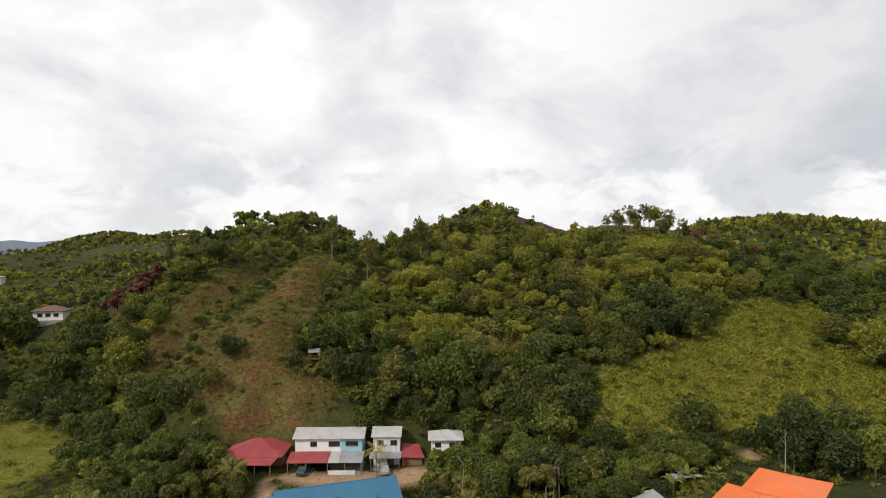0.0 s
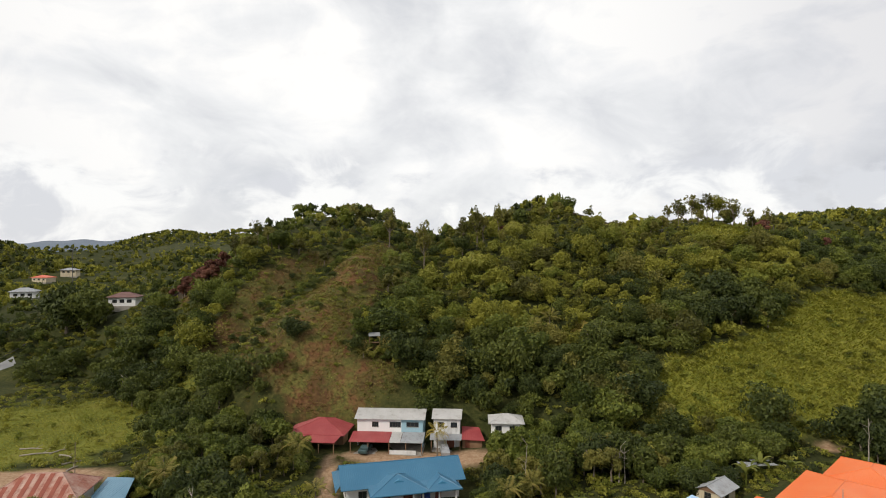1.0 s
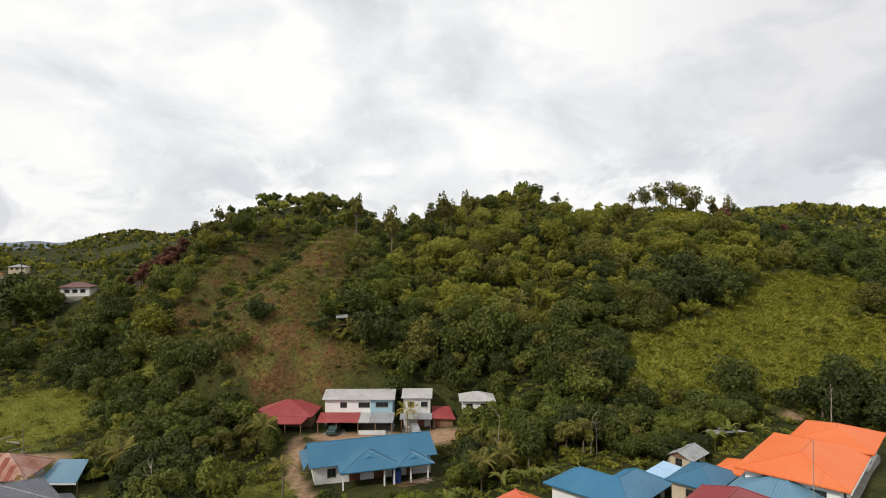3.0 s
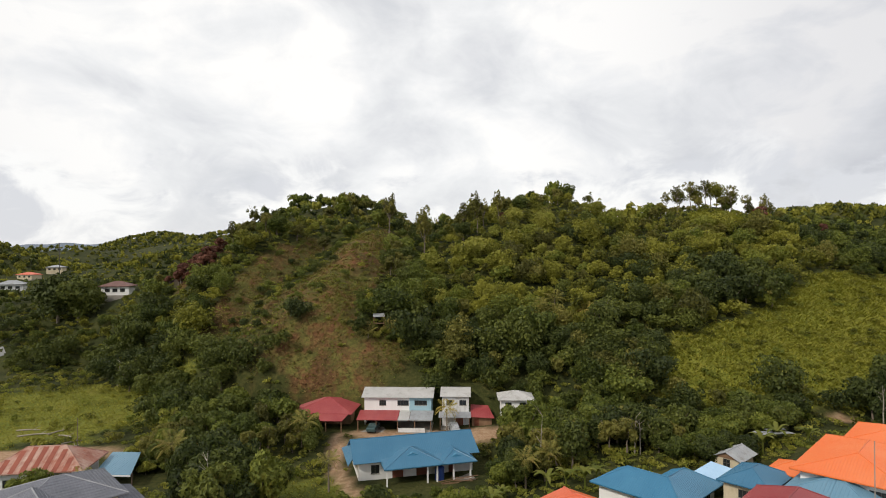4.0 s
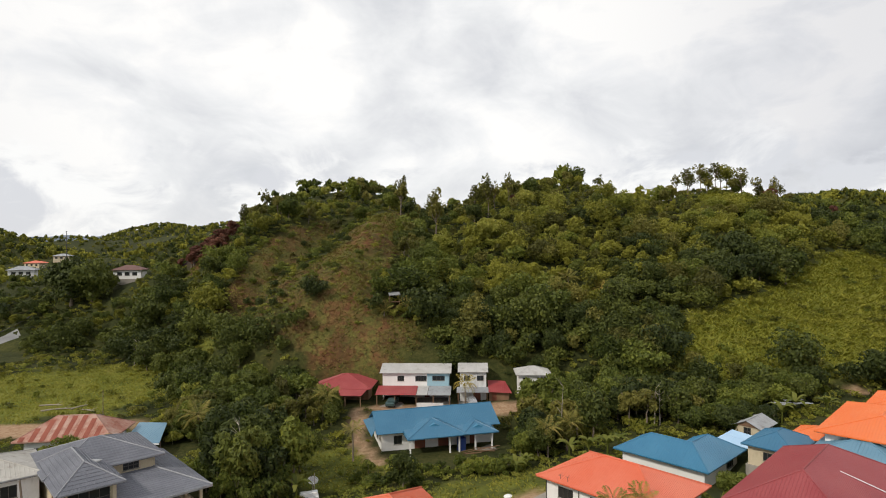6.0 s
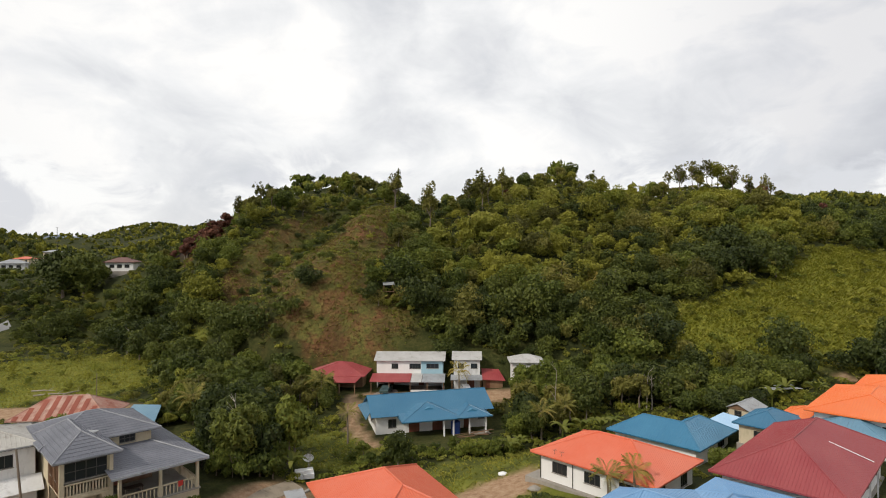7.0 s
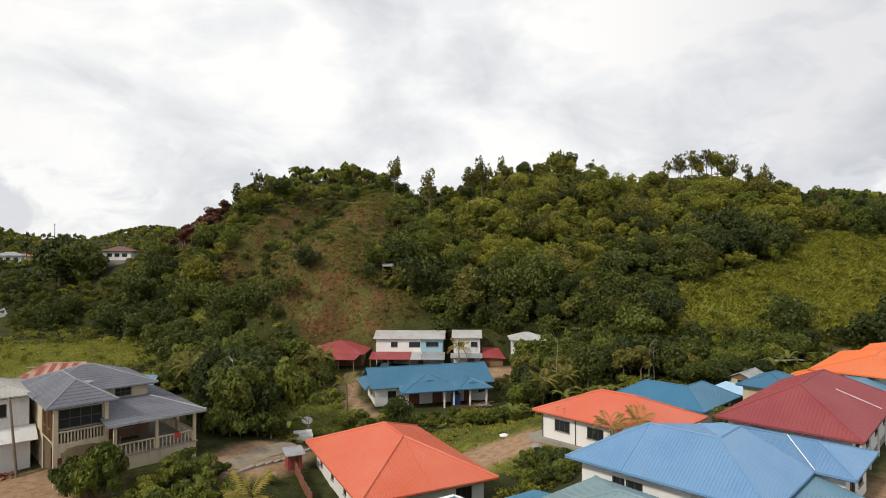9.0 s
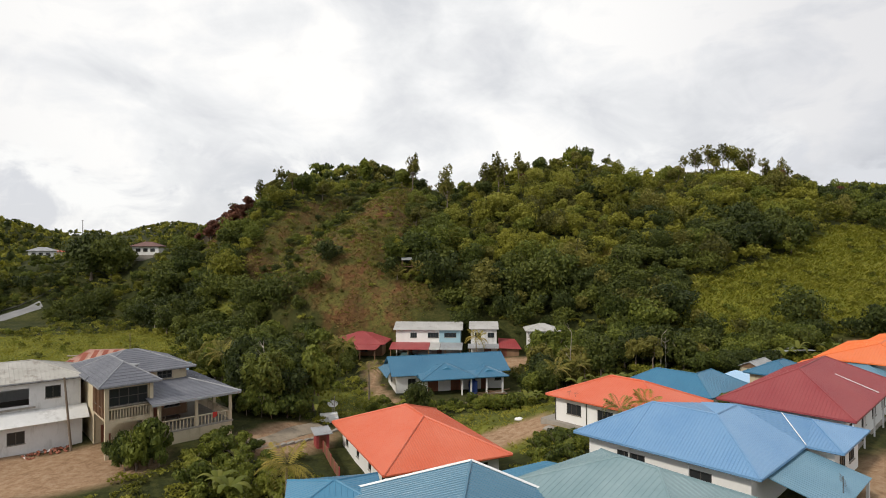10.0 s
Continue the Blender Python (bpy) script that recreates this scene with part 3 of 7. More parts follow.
def wall(parent, a, b, z0, z1, mat, holes=(), thick=0.16, label="", name="wall"):
    """A wall from a to b (plan), holes as (u0, u1, z0, z1, kind); windows and doors are set into them. Outside is to the right of a-b."""
    a, b = Vector((*a, 0)), Vector((*b, 0))
    length = (b - a).length
    u = (b - a).normalized()
    n = Vector((u.y, -u.x, 0))
    us = sorted({0.0, length, *(h[0] for h in holes), *(h[1] for h in holes)})
    zs = sorted({z0, z1, *(h[2] for h in holes), *(h[3] for h in holes)})
    bm = bmesh.new()

    def brick(u0, u1, d0, d1, za, zb, bm_):
        v = [bm_.verts.new(a + u * uu - n * dd + Vector((0, 0, zz))) for zz in (za, zb)
             for uu, dd in ((u0, d0), (u1, d0), (u1, d1), (u0, d1))]
        for f in ((0, 1, 2, 3), (4, 5, 6, 7), (0, 1, 5, 4), (1, 2, 6, 5), (2, 3, 7, 6), (3, 0, 4, 7)):
            bm_.faces.new([v[i] for i in f])

    def panel(bm_, us_, zs_, gaps, d0, d1):
        """A flat panel with openings, all one connected mesh."""
        solid = {(i, j) for i in range(len(us_) - 1) for j in range(len(zs_) - 1)
                 if not any(h[0] < (us_[i] + us_[i + 1]) / 2 < h[1] and h[2] < (zs_[j] + zs_[j + 1]) / 2 < h[3] for h in gaps)}
        made = {}

        def corner(i, j, d):
            if (i, j, d) not in made:
                made[i, j, d] = bm_.verts.new(a + u * us_[i] - n * d + Vector((0, 0, zs_[j])))
            return made[i, j, d]

        for i, j in solid:
            bm_.faces.new([corner(*q, d0) for q in ((i, j), (i + 1, j), (i + 1, j + 1), (i, j + 1))])
            bm_.faces.new([corner(*q, d1) for q in ((i, j + 1), (i + 1, j + 1), (i + 1, j), (i, j))])
            for di, dj, p0, p1 in ((-1, 0, (i, j), (i, j + 1)), (1, 0, (i + 1, j + 1), (i + 1, j)), (0, -1, (i + 1, j), (i, j)), (0, 1, (i, j + 1), (i + 1, j + 1))):
                if (i + di, j + dj) not in solid:
                    bm_.faces.new((corner(*p0, d0), corner(*p1, d0), corner(*p1, d1), corner(*p0, d1)))

    panel(bm, us, zs, holes, 0, thick)
    w = part(name, bm, mat, parent, label)
    for u0, u1, za, zb, kind in holes:
        if kind.startswith("window"):
            cols, rows = (int(q) for q in kind[6:].split("x")) if len(kind) > 6 else (2, 1)
            wb = bmesh.new()
            t = 0.06
            cells = [(u0 + t + (u1 - u0 - t) * ci / cols, u0 + (u1 - u0 - t) * (ci + 1) / cols, za + t + (zb - za - t) * ri / rows, za + (zb - za - t) * (ri + 1) / rows)
                     for ci in range(cols) for ri in range(rows)]
            panel(wb, sorted({u0, u1, *(q[0] for q in cells), *(q[1] for q in cells)}), sorted({za, zb, *(q[2] for q in cells), *(q[3] for q in cells)}), cells, 0.02, 0.10)
            win = part("window", wb, M["frame"], parent)
            for ci in range(cols):
                for ri in range(rows):
                    pb = bmesh.new()
                    c0, c1 = u0 + t / 2 + (u1 - u0 - t) * ci / cols, u0 + t / 2 + (u1 - u0 - t) * (ci + 1) / cols
                    r0, r1 = za + (zb - za) * ri / rows, za + (zb - za) * (ri + 1) / rows
                    brick(c0 + 0.01, c1 - 0.01, 0.055, 0.065, r0 + 0.02, r1 - 0.02, pb)
                    part("pane", pb, M["glass"], win)
            sb = bmesh.new()
            brick(u0 - 0.06, u1 + 0.06, -0.07, 0.02, za - 0.07, za - 0.003, sb)
            part("window_sill", sb, M["concrete"], win)
        elif kind == "door":
            db = bmesh.new()
            d_ = (u1 - u0) / 5
            gaps = [(u0 + d_ * k, u0 + d_ * (k + 1), za + (zb - za) * q, za + (zb - za) * (q + 0.34)) for k in (1, 3) for q in (0.1, 0.55)]
            panel(db, sorted({u0, u1, *(q[0] for q in gaps), *(q[1] for q in gaps)}), sorted({za, zb, *(q[2] for q in gaps), *(q[3] for q in gaps)}), gaps, 0.03, 0.07)
            leafb = bmesh.new()
            brick(u0 + 0.02, u1 - 0.02, 0.072, 0.1, za, zb - 0.02, leafb)
            part("door_panel", leafb, M["door"], parent)
            part("door", db, M["door"], parent, "red-brown panelled timber door")
    return w


def walls(parent, x0, x1, y0, y1, z0, z1, mat, front=(), right=(), back=(), left=(), floor=True):
    """Four walls; front is the side at y0."""
    t = 0.16
    wall(parent, (x0, y0), (x1, y0), z0, z1, mat, front)
    wall(parent, (x1, y0 + t), (x1, y1 - t), z0, z1, mat, right)
    wall(parent, (x1, y1), (x0, y1), z0, z1, mat, back)
    wall(parent, (x0, y1 - t), (x0, y0 + t), z0, z1, mat, left)
    if floor:
        part("floor_slab", boxes((x0 + t, x1 - t, y0 + t, y1 - t, z0, z0 + 0.12)), M["concrete"], parent)


def plinth(parent, x0, x1, y0, y1, z1, deep=2.5):
    part("plinth", boxes((x0, x1, y0, y1, z1 - deep, z1)), M["concrete"], parent)


def post(parent, x, y, z0, z1, mat, r=0.08, name="post"):
    part(name, boxes((x - r, x + r, y - r, y + r, z0, z1)), mat, parent)


def balustrade(parent, a, b, z0, h, mat, step=0.32):
    """Rail, base and turned balusters between two points of the plan."""
    a, b = Vector((*a, 0)), Vector((*b, 0))
    n = max(2, int((b - a).length / step))
    bm = bmesh.new()
    rod(bm, a + Vector((0, 0, z0 + h)), b + Vector((0, 0, z0 + h)), 0.085, 0.085, 4)
    part("handrail", bm, mat, parent)
    for k in range(n + 1):
        c = a.lerp(b, k / n)
        bm = bmesh.new()
        rod(bm, c + Vector((0, 0, z0)), c + Vector((0, 0, z0 + h * 0.45)), 0.05, 0.075, 6)
        rod(bm, c + Vector((0, 0, z0 + h * 0.45)), c + Vector((0, 0, z0 + h)), 0.075, 0.045, 6)
        part("baluster", bm, mat, parent)


def row_of_windows(n, length, z0, z1, width=1.6, kind="window3x1", margin=1.2):
    if n == 1:
        return [((length - width) / 2, (length + width) / 2, z0, z1, kind)]
    step = (length - 2 * margin - width) / (n - 1)
    return [(margin + k * step, margin + k * step + width, z0, z1, kind) for k in range(n)]


# ---------------------------------------------------------------- houses
YAW = 42.0     # the estate's houses share one direction


def orange_house_near():
    h = thing("house", pose(-2.75, 55.3, 0, 0, 0, 24.4), "single-storey white house with an orange hipped sheet-metal roof", "house")
    x, y = 6.4, 8.85
    hip(h, -x, x, -y, y, 2.0, 2.75, M["orange"], M["orange"], 0.25, cap_r=0.13)
    wx, wy, z0 = x - 0.95, y - 0.95, -1.05
    w4 = row_of_windows(4, 2 * wy - 0.32, 0.05, 1.35, 0.9, "window2x1", 1.3)
    walls(h, -wx, wx, -wy, wy, z0, 1.8, M["white"], row_of_windows(2, 2 * wx, -0.05, 1.3), row_of_windows(3, 2 * wy - 0.32, -0.05, 1.3),
          row_of_windows(2, 2 * wx, -0.05, 1.3), w4)
    plinth(h, -wx - 0.25, wx + 0.25, -wy - 0.25, wy + 0.25, z0)
    bm = boxes((wx - 2.2, wx + 1.4, -wy - 0.2, -wy + 3.0, z0, z0 + 0.05))
    part("porch_slab", bm, M["concrete"], h)


def orange_house_mid():
    m = pose(20.9, 60.4, 0, 0, 0, YAW)
    h = thing("house", m, "single-storey white house with a faded orange hipped roof", "house")
    x, y = 5.3, 7.3
    hip(h, -x, x, -y, y, 4.7, 2.15, M["orange"], M["orange"], 0.25, cap_r=0.12)
    # slope spared the pale sky sheen: that difference is put into its colour
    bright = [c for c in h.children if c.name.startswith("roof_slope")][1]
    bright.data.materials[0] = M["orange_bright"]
    wx, wy, z0 = x - 0.8, y - 0.8, 1.75
    walls(h, -wx, wx, -wy, wy, z0, 4.5, M["white"], row_of_windows(2, 2 * wx, 2.6, 3.9), row_of_windows(3, 2 * wy - 0.32, 2.6, 3.9),
          row_of_windows(2, 2 * wx, 2.6, 3.9), row_of_windows(3, 2 * wy - 0.32, 2.75, 3.95, 1.9, "window3x1", 1.4))
    plinth(h, -wx - 0.7, wx + 0.3, -wy - 0.3, wy + 1.6, z0)
    for yy in (-wy + 4.4, wy - 4.2, wy - 0.05):
        bm = bmesh.new()
        rod(bm, (-wx - 0.06, yy, z0), (-wx - 0.06, yy, 4.45), 0.05, 0.05, 6)
        part("downpipe", bm, M["frame"], h)
    for yy, xx in ((wy - 2.1, -x + 0.5), (wy - 3.0, -x + 0.5)):
        bm = bmesh.new()
        rod(bm, (xx, yy, 4.85), (xx, yy, 5.35), 0.025, 0.02, 5)
        rod(bm, (xx - 0.35, yy, 5.3), (xx + 0.35, yy, 5.42), 0.015, 0.015, 4)
        rod(bm, (xx, yy - 0.3, 5.36), (xx, yy + 0.3, 5.36), 0.012, 0.012, 4)
        part("aerial", bm, M["frame"], h, "small roof aerial")


def twin_hip_house(x, y, a_len, b_len, wing, ze, rise, z0, roof, label, front=(), left=(), dirx=YAW, bay=False):
    """A house with two crossing hipped roofs; its far left eave corner is at x, y."""
    h = thing("house", pose(x, y, 0, 0, 0, dirx), label, "house")
    # local x runs along the estate's direction, local -y towards the near side
    w2 = wing / 2
    F, N1, R1 = (w2, -w2, ze + rise), (w2, -b_len + w2, ze + rise), (a_len - w2, -b_len + w2, ze + rise)
    c0, c1, c2, c3, c4, c5 = ((0, 0, ze), (0, -b_len, ze), (a_len, -b_len, ze), (a_len, -b_len + wing, ze), (wing, -b_len + wing, ze), (wing, 0, ze))
    planes = ((c0, c1, N1, F), (c1, c2, R1, N1), (c2, c3, R1), (c3, c4, N1, R1), (c4, c5, F, N1), (c5, c0, F))
    ridges = [(c0, F), (c1, N1), (c2, R1), (c3, R1), (c5, F), (F, N1), (N1, R1)]
    if bay:
        # short main ridge N1-B, a rear ridge B-S, and one long hip falling to the corner of the front bay
        B, S, E = (8.0, -9.1, ze + rise), (6.9, -6.9, ze + rise - 0.05), (a_len, -b_len - 2.3, ze)
        P, Q = (9.0, -b_len, ze), (9.0, -b_len - 2.3, ze)
        T, K = tuple(B[i] + 0.33 * (E[i] - B[i]) for i in range(3)), tuple(B[i] + 0.56 * (E[i] - B[i]) for i in range(3))
        planes = ((c0, c1, N1, F), (c1, P, B, N1), (P, T, B), (P, Q, K), (P, K, T), (Q, E, K), (c3, B, E), (c3, S, B), (c3, c4, S), (c4, c5, S), (c5, F, S), (c5, c0, F), (F, N1, S), (N1, B, S))
        ridges = [(c0, F), (c1, N1), (N1, B), (B, S), (B, E), (K, Q), (F, N1), (c5, F)]
        part("bay_fascia", boxes((8.97, 9.0, -b_len - 2.3, -b_len, ze - 0.14, ze - 0.01), (9.0, a_len, -b_len - 2.33, -b_len - 2.3, ze - 0.14, ze - 0.01)), roof, h)
        part("bay_soffit", boxes((9.01, a_len - 0.02, -b_len - 2.28, -b_len - 0.04, ze - 0.19, ze - 0.13)), M["dark"], h)
        bm = bmesh.new()
        rod(bm, (P[0] + 0.02, P[1], P[2] + 0.08), (T[0], T[1], T[2] + 0.08), 0.05, 0.05, 4)
        part("flashing", bm, M["cap"], h, "white metal flashing strip")
    for q in planes:
        slope(h, q, roof, 0.22 if bay else 0.30, rib_h=0.026)
    caps(h, ridges, roof)
    for f in ((0, a_len, -b_len - 0.03, -b_len, ze - 0.14, ze - 0.01), (-0.03, 0, -b_len, 0, ze - 0.14, ze - 0.01), (a_len, a_len + 0.03, -b_len, -b_len + wing, ze - 0.14, ze - 0.01),
              (wing, a_len, -b_len + wing, -b_len + wing + 0.03, ze - 0.14, ze - 0.01), (wing, wing + 0.03, -b_len + wing, 0, ze - 0.14, ze - 0.01), (0, wing, 0, 0.03, ze - 0.14, ze - 0.01)):
        part("fascia", boxes(f), roof, h)
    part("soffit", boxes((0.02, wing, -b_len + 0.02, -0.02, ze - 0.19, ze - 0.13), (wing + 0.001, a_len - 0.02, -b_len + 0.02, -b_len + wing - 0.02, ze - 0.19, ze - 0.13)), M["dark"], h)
    k = 0.85
    walls(h, k, wing - k, -b_len + k, -k, z0, ze - 0.2, M["white"], front=front, left=left)
    walls(h, wing - k, a_len - k, -b_len + k, -b_len + wing - k, z0, ze - 0.2, M["white"],
          front=row_of_windows(2, a_len - wing, z0 + 1.1, z0 + 2.3, 1.8), floor=False)
    plinth(h, k - 0.3, a_len - k + 0.3, -b_len + k - 0.3, -k + 0.3, z0)
    return h


def blue_house():
    left = [(2.2, 4.4, 5.6, 6.4, "window4x1"), (7.6, 9.1, 5.6, 6.4, "window2x1")]
    h = twin_hip_house(10.2, 39.9, 16.6, 13.4, 8.6, 7.2, 2.3, 4.2, M["blue"], "white single-storey house with a sky-blue ribbed metal roof", left=left, dirx=43.0, bay=True)
    # the front bay beside the lean-to
    walls(h, 9.7, 16.3, -15.0, -12.5, 4.2, 7.0, M["white"], front=row_of_windows(2, 6.6, 5.3, 6.4, 1.6), right=(), floor=False)
    plinth(h, 9.5, 16.5, -15.2, -12.4, 4.2)
    slope(h, ((1.6, -17.2, 5.9), (9.3, -17.2, 5.9), (9.3, -13.2, 6.9), (1.6, -13.2, 6.9)), M["steel"], 0.33, name="lean_to_roof", label="slate-blue lean-to roof")
    for xx in (1.8, 5.4, 9.1):
        post(h, xx, -17.0, 4.0, 5.9, M["white"], 0.1)
    for yy in (-4.2, -8.6):
        bm = bmesh.new()
        rod(bm, (0.8, yy, 4.2), (0.8, yy, 6.98), 0.05, 0.05, 6)
        part("downpipe", bm, M["cap"], h)
    bm = bmesh.new()
    rod(bm, (4.6, -16.6, 6.0), (4.6, -16.6, 7.1), 0.03, 0.03, 5)
    for k in range(5):
        rod(bm, (4.1, -16.9 + 0.02 * k, 6.6 + 0.1 * k), (5.1, -16.3, 6.65 + 0.1 * k), 0.015, 0.015, 4)
    part("aerial", bm, M["frame"], h, "thin metal roof aerial")
    return h


def azure_house():
    return twin_hip_house(24.6, 75.0, 11.6, 12.4, 7.0, 3.2, 2.0, 0.4, M["azure"], "white single-storey house with an azure hipped metal roof")


def red_house():
    h = thing("house", pose(25.1, 48.0, 0, 0, 0, YAW + 2), "single-storey house with a dark red hipped metal roof", "house")
    L, W = 19.5, 10.6
    hip(h, 0, L, -W, 0, 7.7, 2.7, M["red"], M["red"], 0.28)
    k = 0.85
    walls(h, k, L - k, -W + k, -k, 4.6, 7.5, M["white"], front=row_of_windows(4, L - 2 * k, 5.6, 6.9, 1.8),
          left=row_of_windows(2, W - 2 * k - 0.32, 5.6, 6.9, 1.6))
    plinth(h, k - 0.3, L - k + 0.3, -W + k - 0.3, -k + 0.3, 4.6)
    for xx in (0.3, 4.4, 8.5, 12.6):
        post(h, xx, -W + 0.25, 4.4, 7.45, M["cap"], 0.06)
    bm = bmesh.new()
    rod(bm, (11.5, -W + 0.4, 7.98), (9.8, -W + 3.5, 9.5), 0.05, 0.05, 4)
    part("flashing", bm, M["cap"], h, "white metal flashing strip")


def orange_far_house():
    h = thing("house", pose(44.75, 64.9, 1.75, 0, 0, 44), "large white house with a bright orange hipped metal roof", "house")
    hip(h, 0, 17.5, -11.2, 0, 6.6, 1.6, M["orange_bright"], M["orange_bright"], 0.3)
    hip(h, 14.5, 26, -11.6, -2.2, 6.95, 1.4, M["orange_bright"], M["orange_bright"], 0.3)
    walls(h, 0.9, 16.6, -10.3, -0.9, 4.0, 6.4, M["white"], front=row_of_windows(4, 15.7, 4.7, 5.8, 1.6), left=row_of_windows(2, 9.08, 4.7, 5.8, 1.6))
    walls(h, 16.8, 25.1, -10.7, -3.1, 4.0, 6.8, M["white"], right=row_of_windows(2, 7, 4.7, 5.8, 1.6), front=row_of_windows(2, 8.3, 4.7, 5.8, 1.6), floor=False)
    plinth(h, 0.6, 25.4, -11.0, -0.6, 4.0)
    part("gutter", boxes((0, 17.5, -11.32, -11.24, 6.3, 6.52)), M["cap"], h, "white roof gutter")
    s = thing("annex_house", pose(46.4, 68.2, 0.9, 0, 0, YAW), "small white annex with an orange hipped roof", "house")
    hip(s, 0, 5.2, -2.4, 2.4, 5.4, 1.0, M["orange_bright"], M["orange_bright"], 0.45)
    walls(s, 0.6, 4.6, -1.8, 1.8, 3.2, 5.2, M["white"], left=row_of_windows(1, 3.2, 4.0, 5.0, 1.4))
    plinth(s, 0.4, 4.8, -2.0, 2.0, 3.4)


def slate_blue_houses():
    h = thing("house", pose(38.6, 66.6, 1.2, 0, 0, YAW), "small white house with a slate-blue hipped metal roof", "house")
    hip(h, 0, 8.0, -4.6, 1.4, 4.9, 1.35, M["bungalow"], M["bungalow"], 0.36)
    walls(h, 0.6, 7.4, -4.0, 0.8, 2.4, 4.7, M["cream"], left=row_of_windows(1, 4.4, 3.2, 4.2, 1.4))
    plinth(h, 0.4, 7.6, -4.2, 1.0, 2.4)
    g = thing("house", pose(43.2, 61.4, 1.2, 0, 0, YAW), "white house with a pale slate-blue hipped metal roof", "house")
    hip(g, 0, 13.5, -7.5, 1.5, 5.6, 1.6, M["steel"], M["steel"], 0.36)
    walls(g, 0.7, 12.8, -6.8, 0.8, 3.2, 5.4, M["white"], front=row_of_windows(3, 12.1, 4.0, 5.0, 1.4), left=row_of_windows(2, 7.2, 4.0, 5.0, 1.2))
    plinth(g, 0.5, 13.0, -7.0, 1.0, 3.2)
    s = thing("shed", pose(39.3, 76.0, 0, 0, 0, YAW), "open shed with pale blue roof sheets on posts", "shed")
    for k in range(2):
        slope(s, ((k * 2.9, -4.4 + k * 0.6, 3.3), (k * 2.9 + 2.8, -4.4 + k * 0.6, 3.3), (k * 2.9 + 2.8, 0.6, 3.75), (k * 2.9, 0.6, 3.75)), M["paleblue"], 0.3)
    for xx, yy in ((0.2, -4.0), (5.4, -3.6), (0.2, 0.3), (5.4, 0.3)):
        post(s, xx, yy, -0.6, 3.4, M["timber"])


def near_roofs():
    h = thing("house", pose(0.2, 24.6, 0, 0, 0, -7), "white house with a slate-blue gabled roof and white barge boards", "house")
    # ridge along local y: build with x as the ridge in a turned child frame
    for s in (-1, 1):
        slope(h, ((s * 6.2, -5.5, 6.6), (s * 6.2, 5.2, 6.6), (0.9, 5.2, 8.55), (0.9, -5.5, 8.55)), M["slate"], 0.34)
        for yy in (5.24,):
            bm = bmesh.new()
            rod(bm, (s * 6.25, yy, 6.63), (0.9, yy, 8.6), 0.09, 0.09, 4)
            part("barge_board", bm, M["cap"], h, "white barge board")
    caps(h, [((0.9, -5.5, 8.55), (0.9, 5.2, 8.55))], M["slate"])
    walls(h, -5.4, 5.4, -5.0, 4.4, 4.6, 6.7, M["white"], back=row_of_windows(2, 10.8, 5.4, 6.5, 1.5))
    bm = bmesh.new()
    v = [bm.verts.new(q) for q in ((-5.4, 4.36, 6.7), (5.4, 4.36, 6.7), (0.9, 4.36, 8.4))]
    w = [bm.verts.new(q.co + Vector((0, -0.14, 0))) for q in v]
    bm.faces.new(v)
    bm.faces.new(w[::-1])
    for i in range(3):
        bm.faces.new((v[i], w[i], w[(i + 1) % 3], v[(i + 1) % 3]))
    part("gable_wall", bm, M["white"], h)
    plinth(h, -5.6, 5.6, -5.2, 4.6, 4.6)
    c = thing("carport", pose(-6.6, 30.6, 0, 0, 0, 12), "open carport with a teal hipped metal roof", "carport")
    hip(c, -2.9, 2.9, -3.0, 2.6, 6.35, 0.8, M["teal"], M["teal"], 0.34)
    for xx in (-2.5, 2.5):
        for yy in (-2.6, 2.2):
            post(c, xx, yy, 0.6, 6.2, M["concrete"], 0.1)
    g = thing("house", pose(11.5, 37.0, 0, 0, 0, YAW - 4), "house with a faded grey-green hipped metal roof", "house")
    hip(g, -10.4, 0, -13, 0, 6.8, 2.0, M["greyteal"], M["greyteal"], 0.36)
    walls(g, -9.6, -0.8, -12.2, -0.8, 4.4, 6.6, M["white"], back=row_of_windows(2, 8.8, 5.2, 6.2, 1.5), right=row_of_windows(3, 11.08, 5.2, 6.2, 1.4))
    plinth(g, -9.8, -0.6, -12.4, -0.6, 4.4)
    t = thing("lean_to", pose(3.2, 34.7, 0, 0, 0, 30), "low lean-to with a teal ribbed metal roof", "shed")
    slope(t, ((0, 0, 5.9), (5.0, 0, 5.9), (5.0, -2.9, 6.4), (0, -2.9, 6.4)), M["teal"], 0.34)
    for xx in (0.2, 4.8):
        for yy in (-0.2, -2.7):
            post(t, xx, yy, 2.0, 5.9, M["concrete"], 0.09)


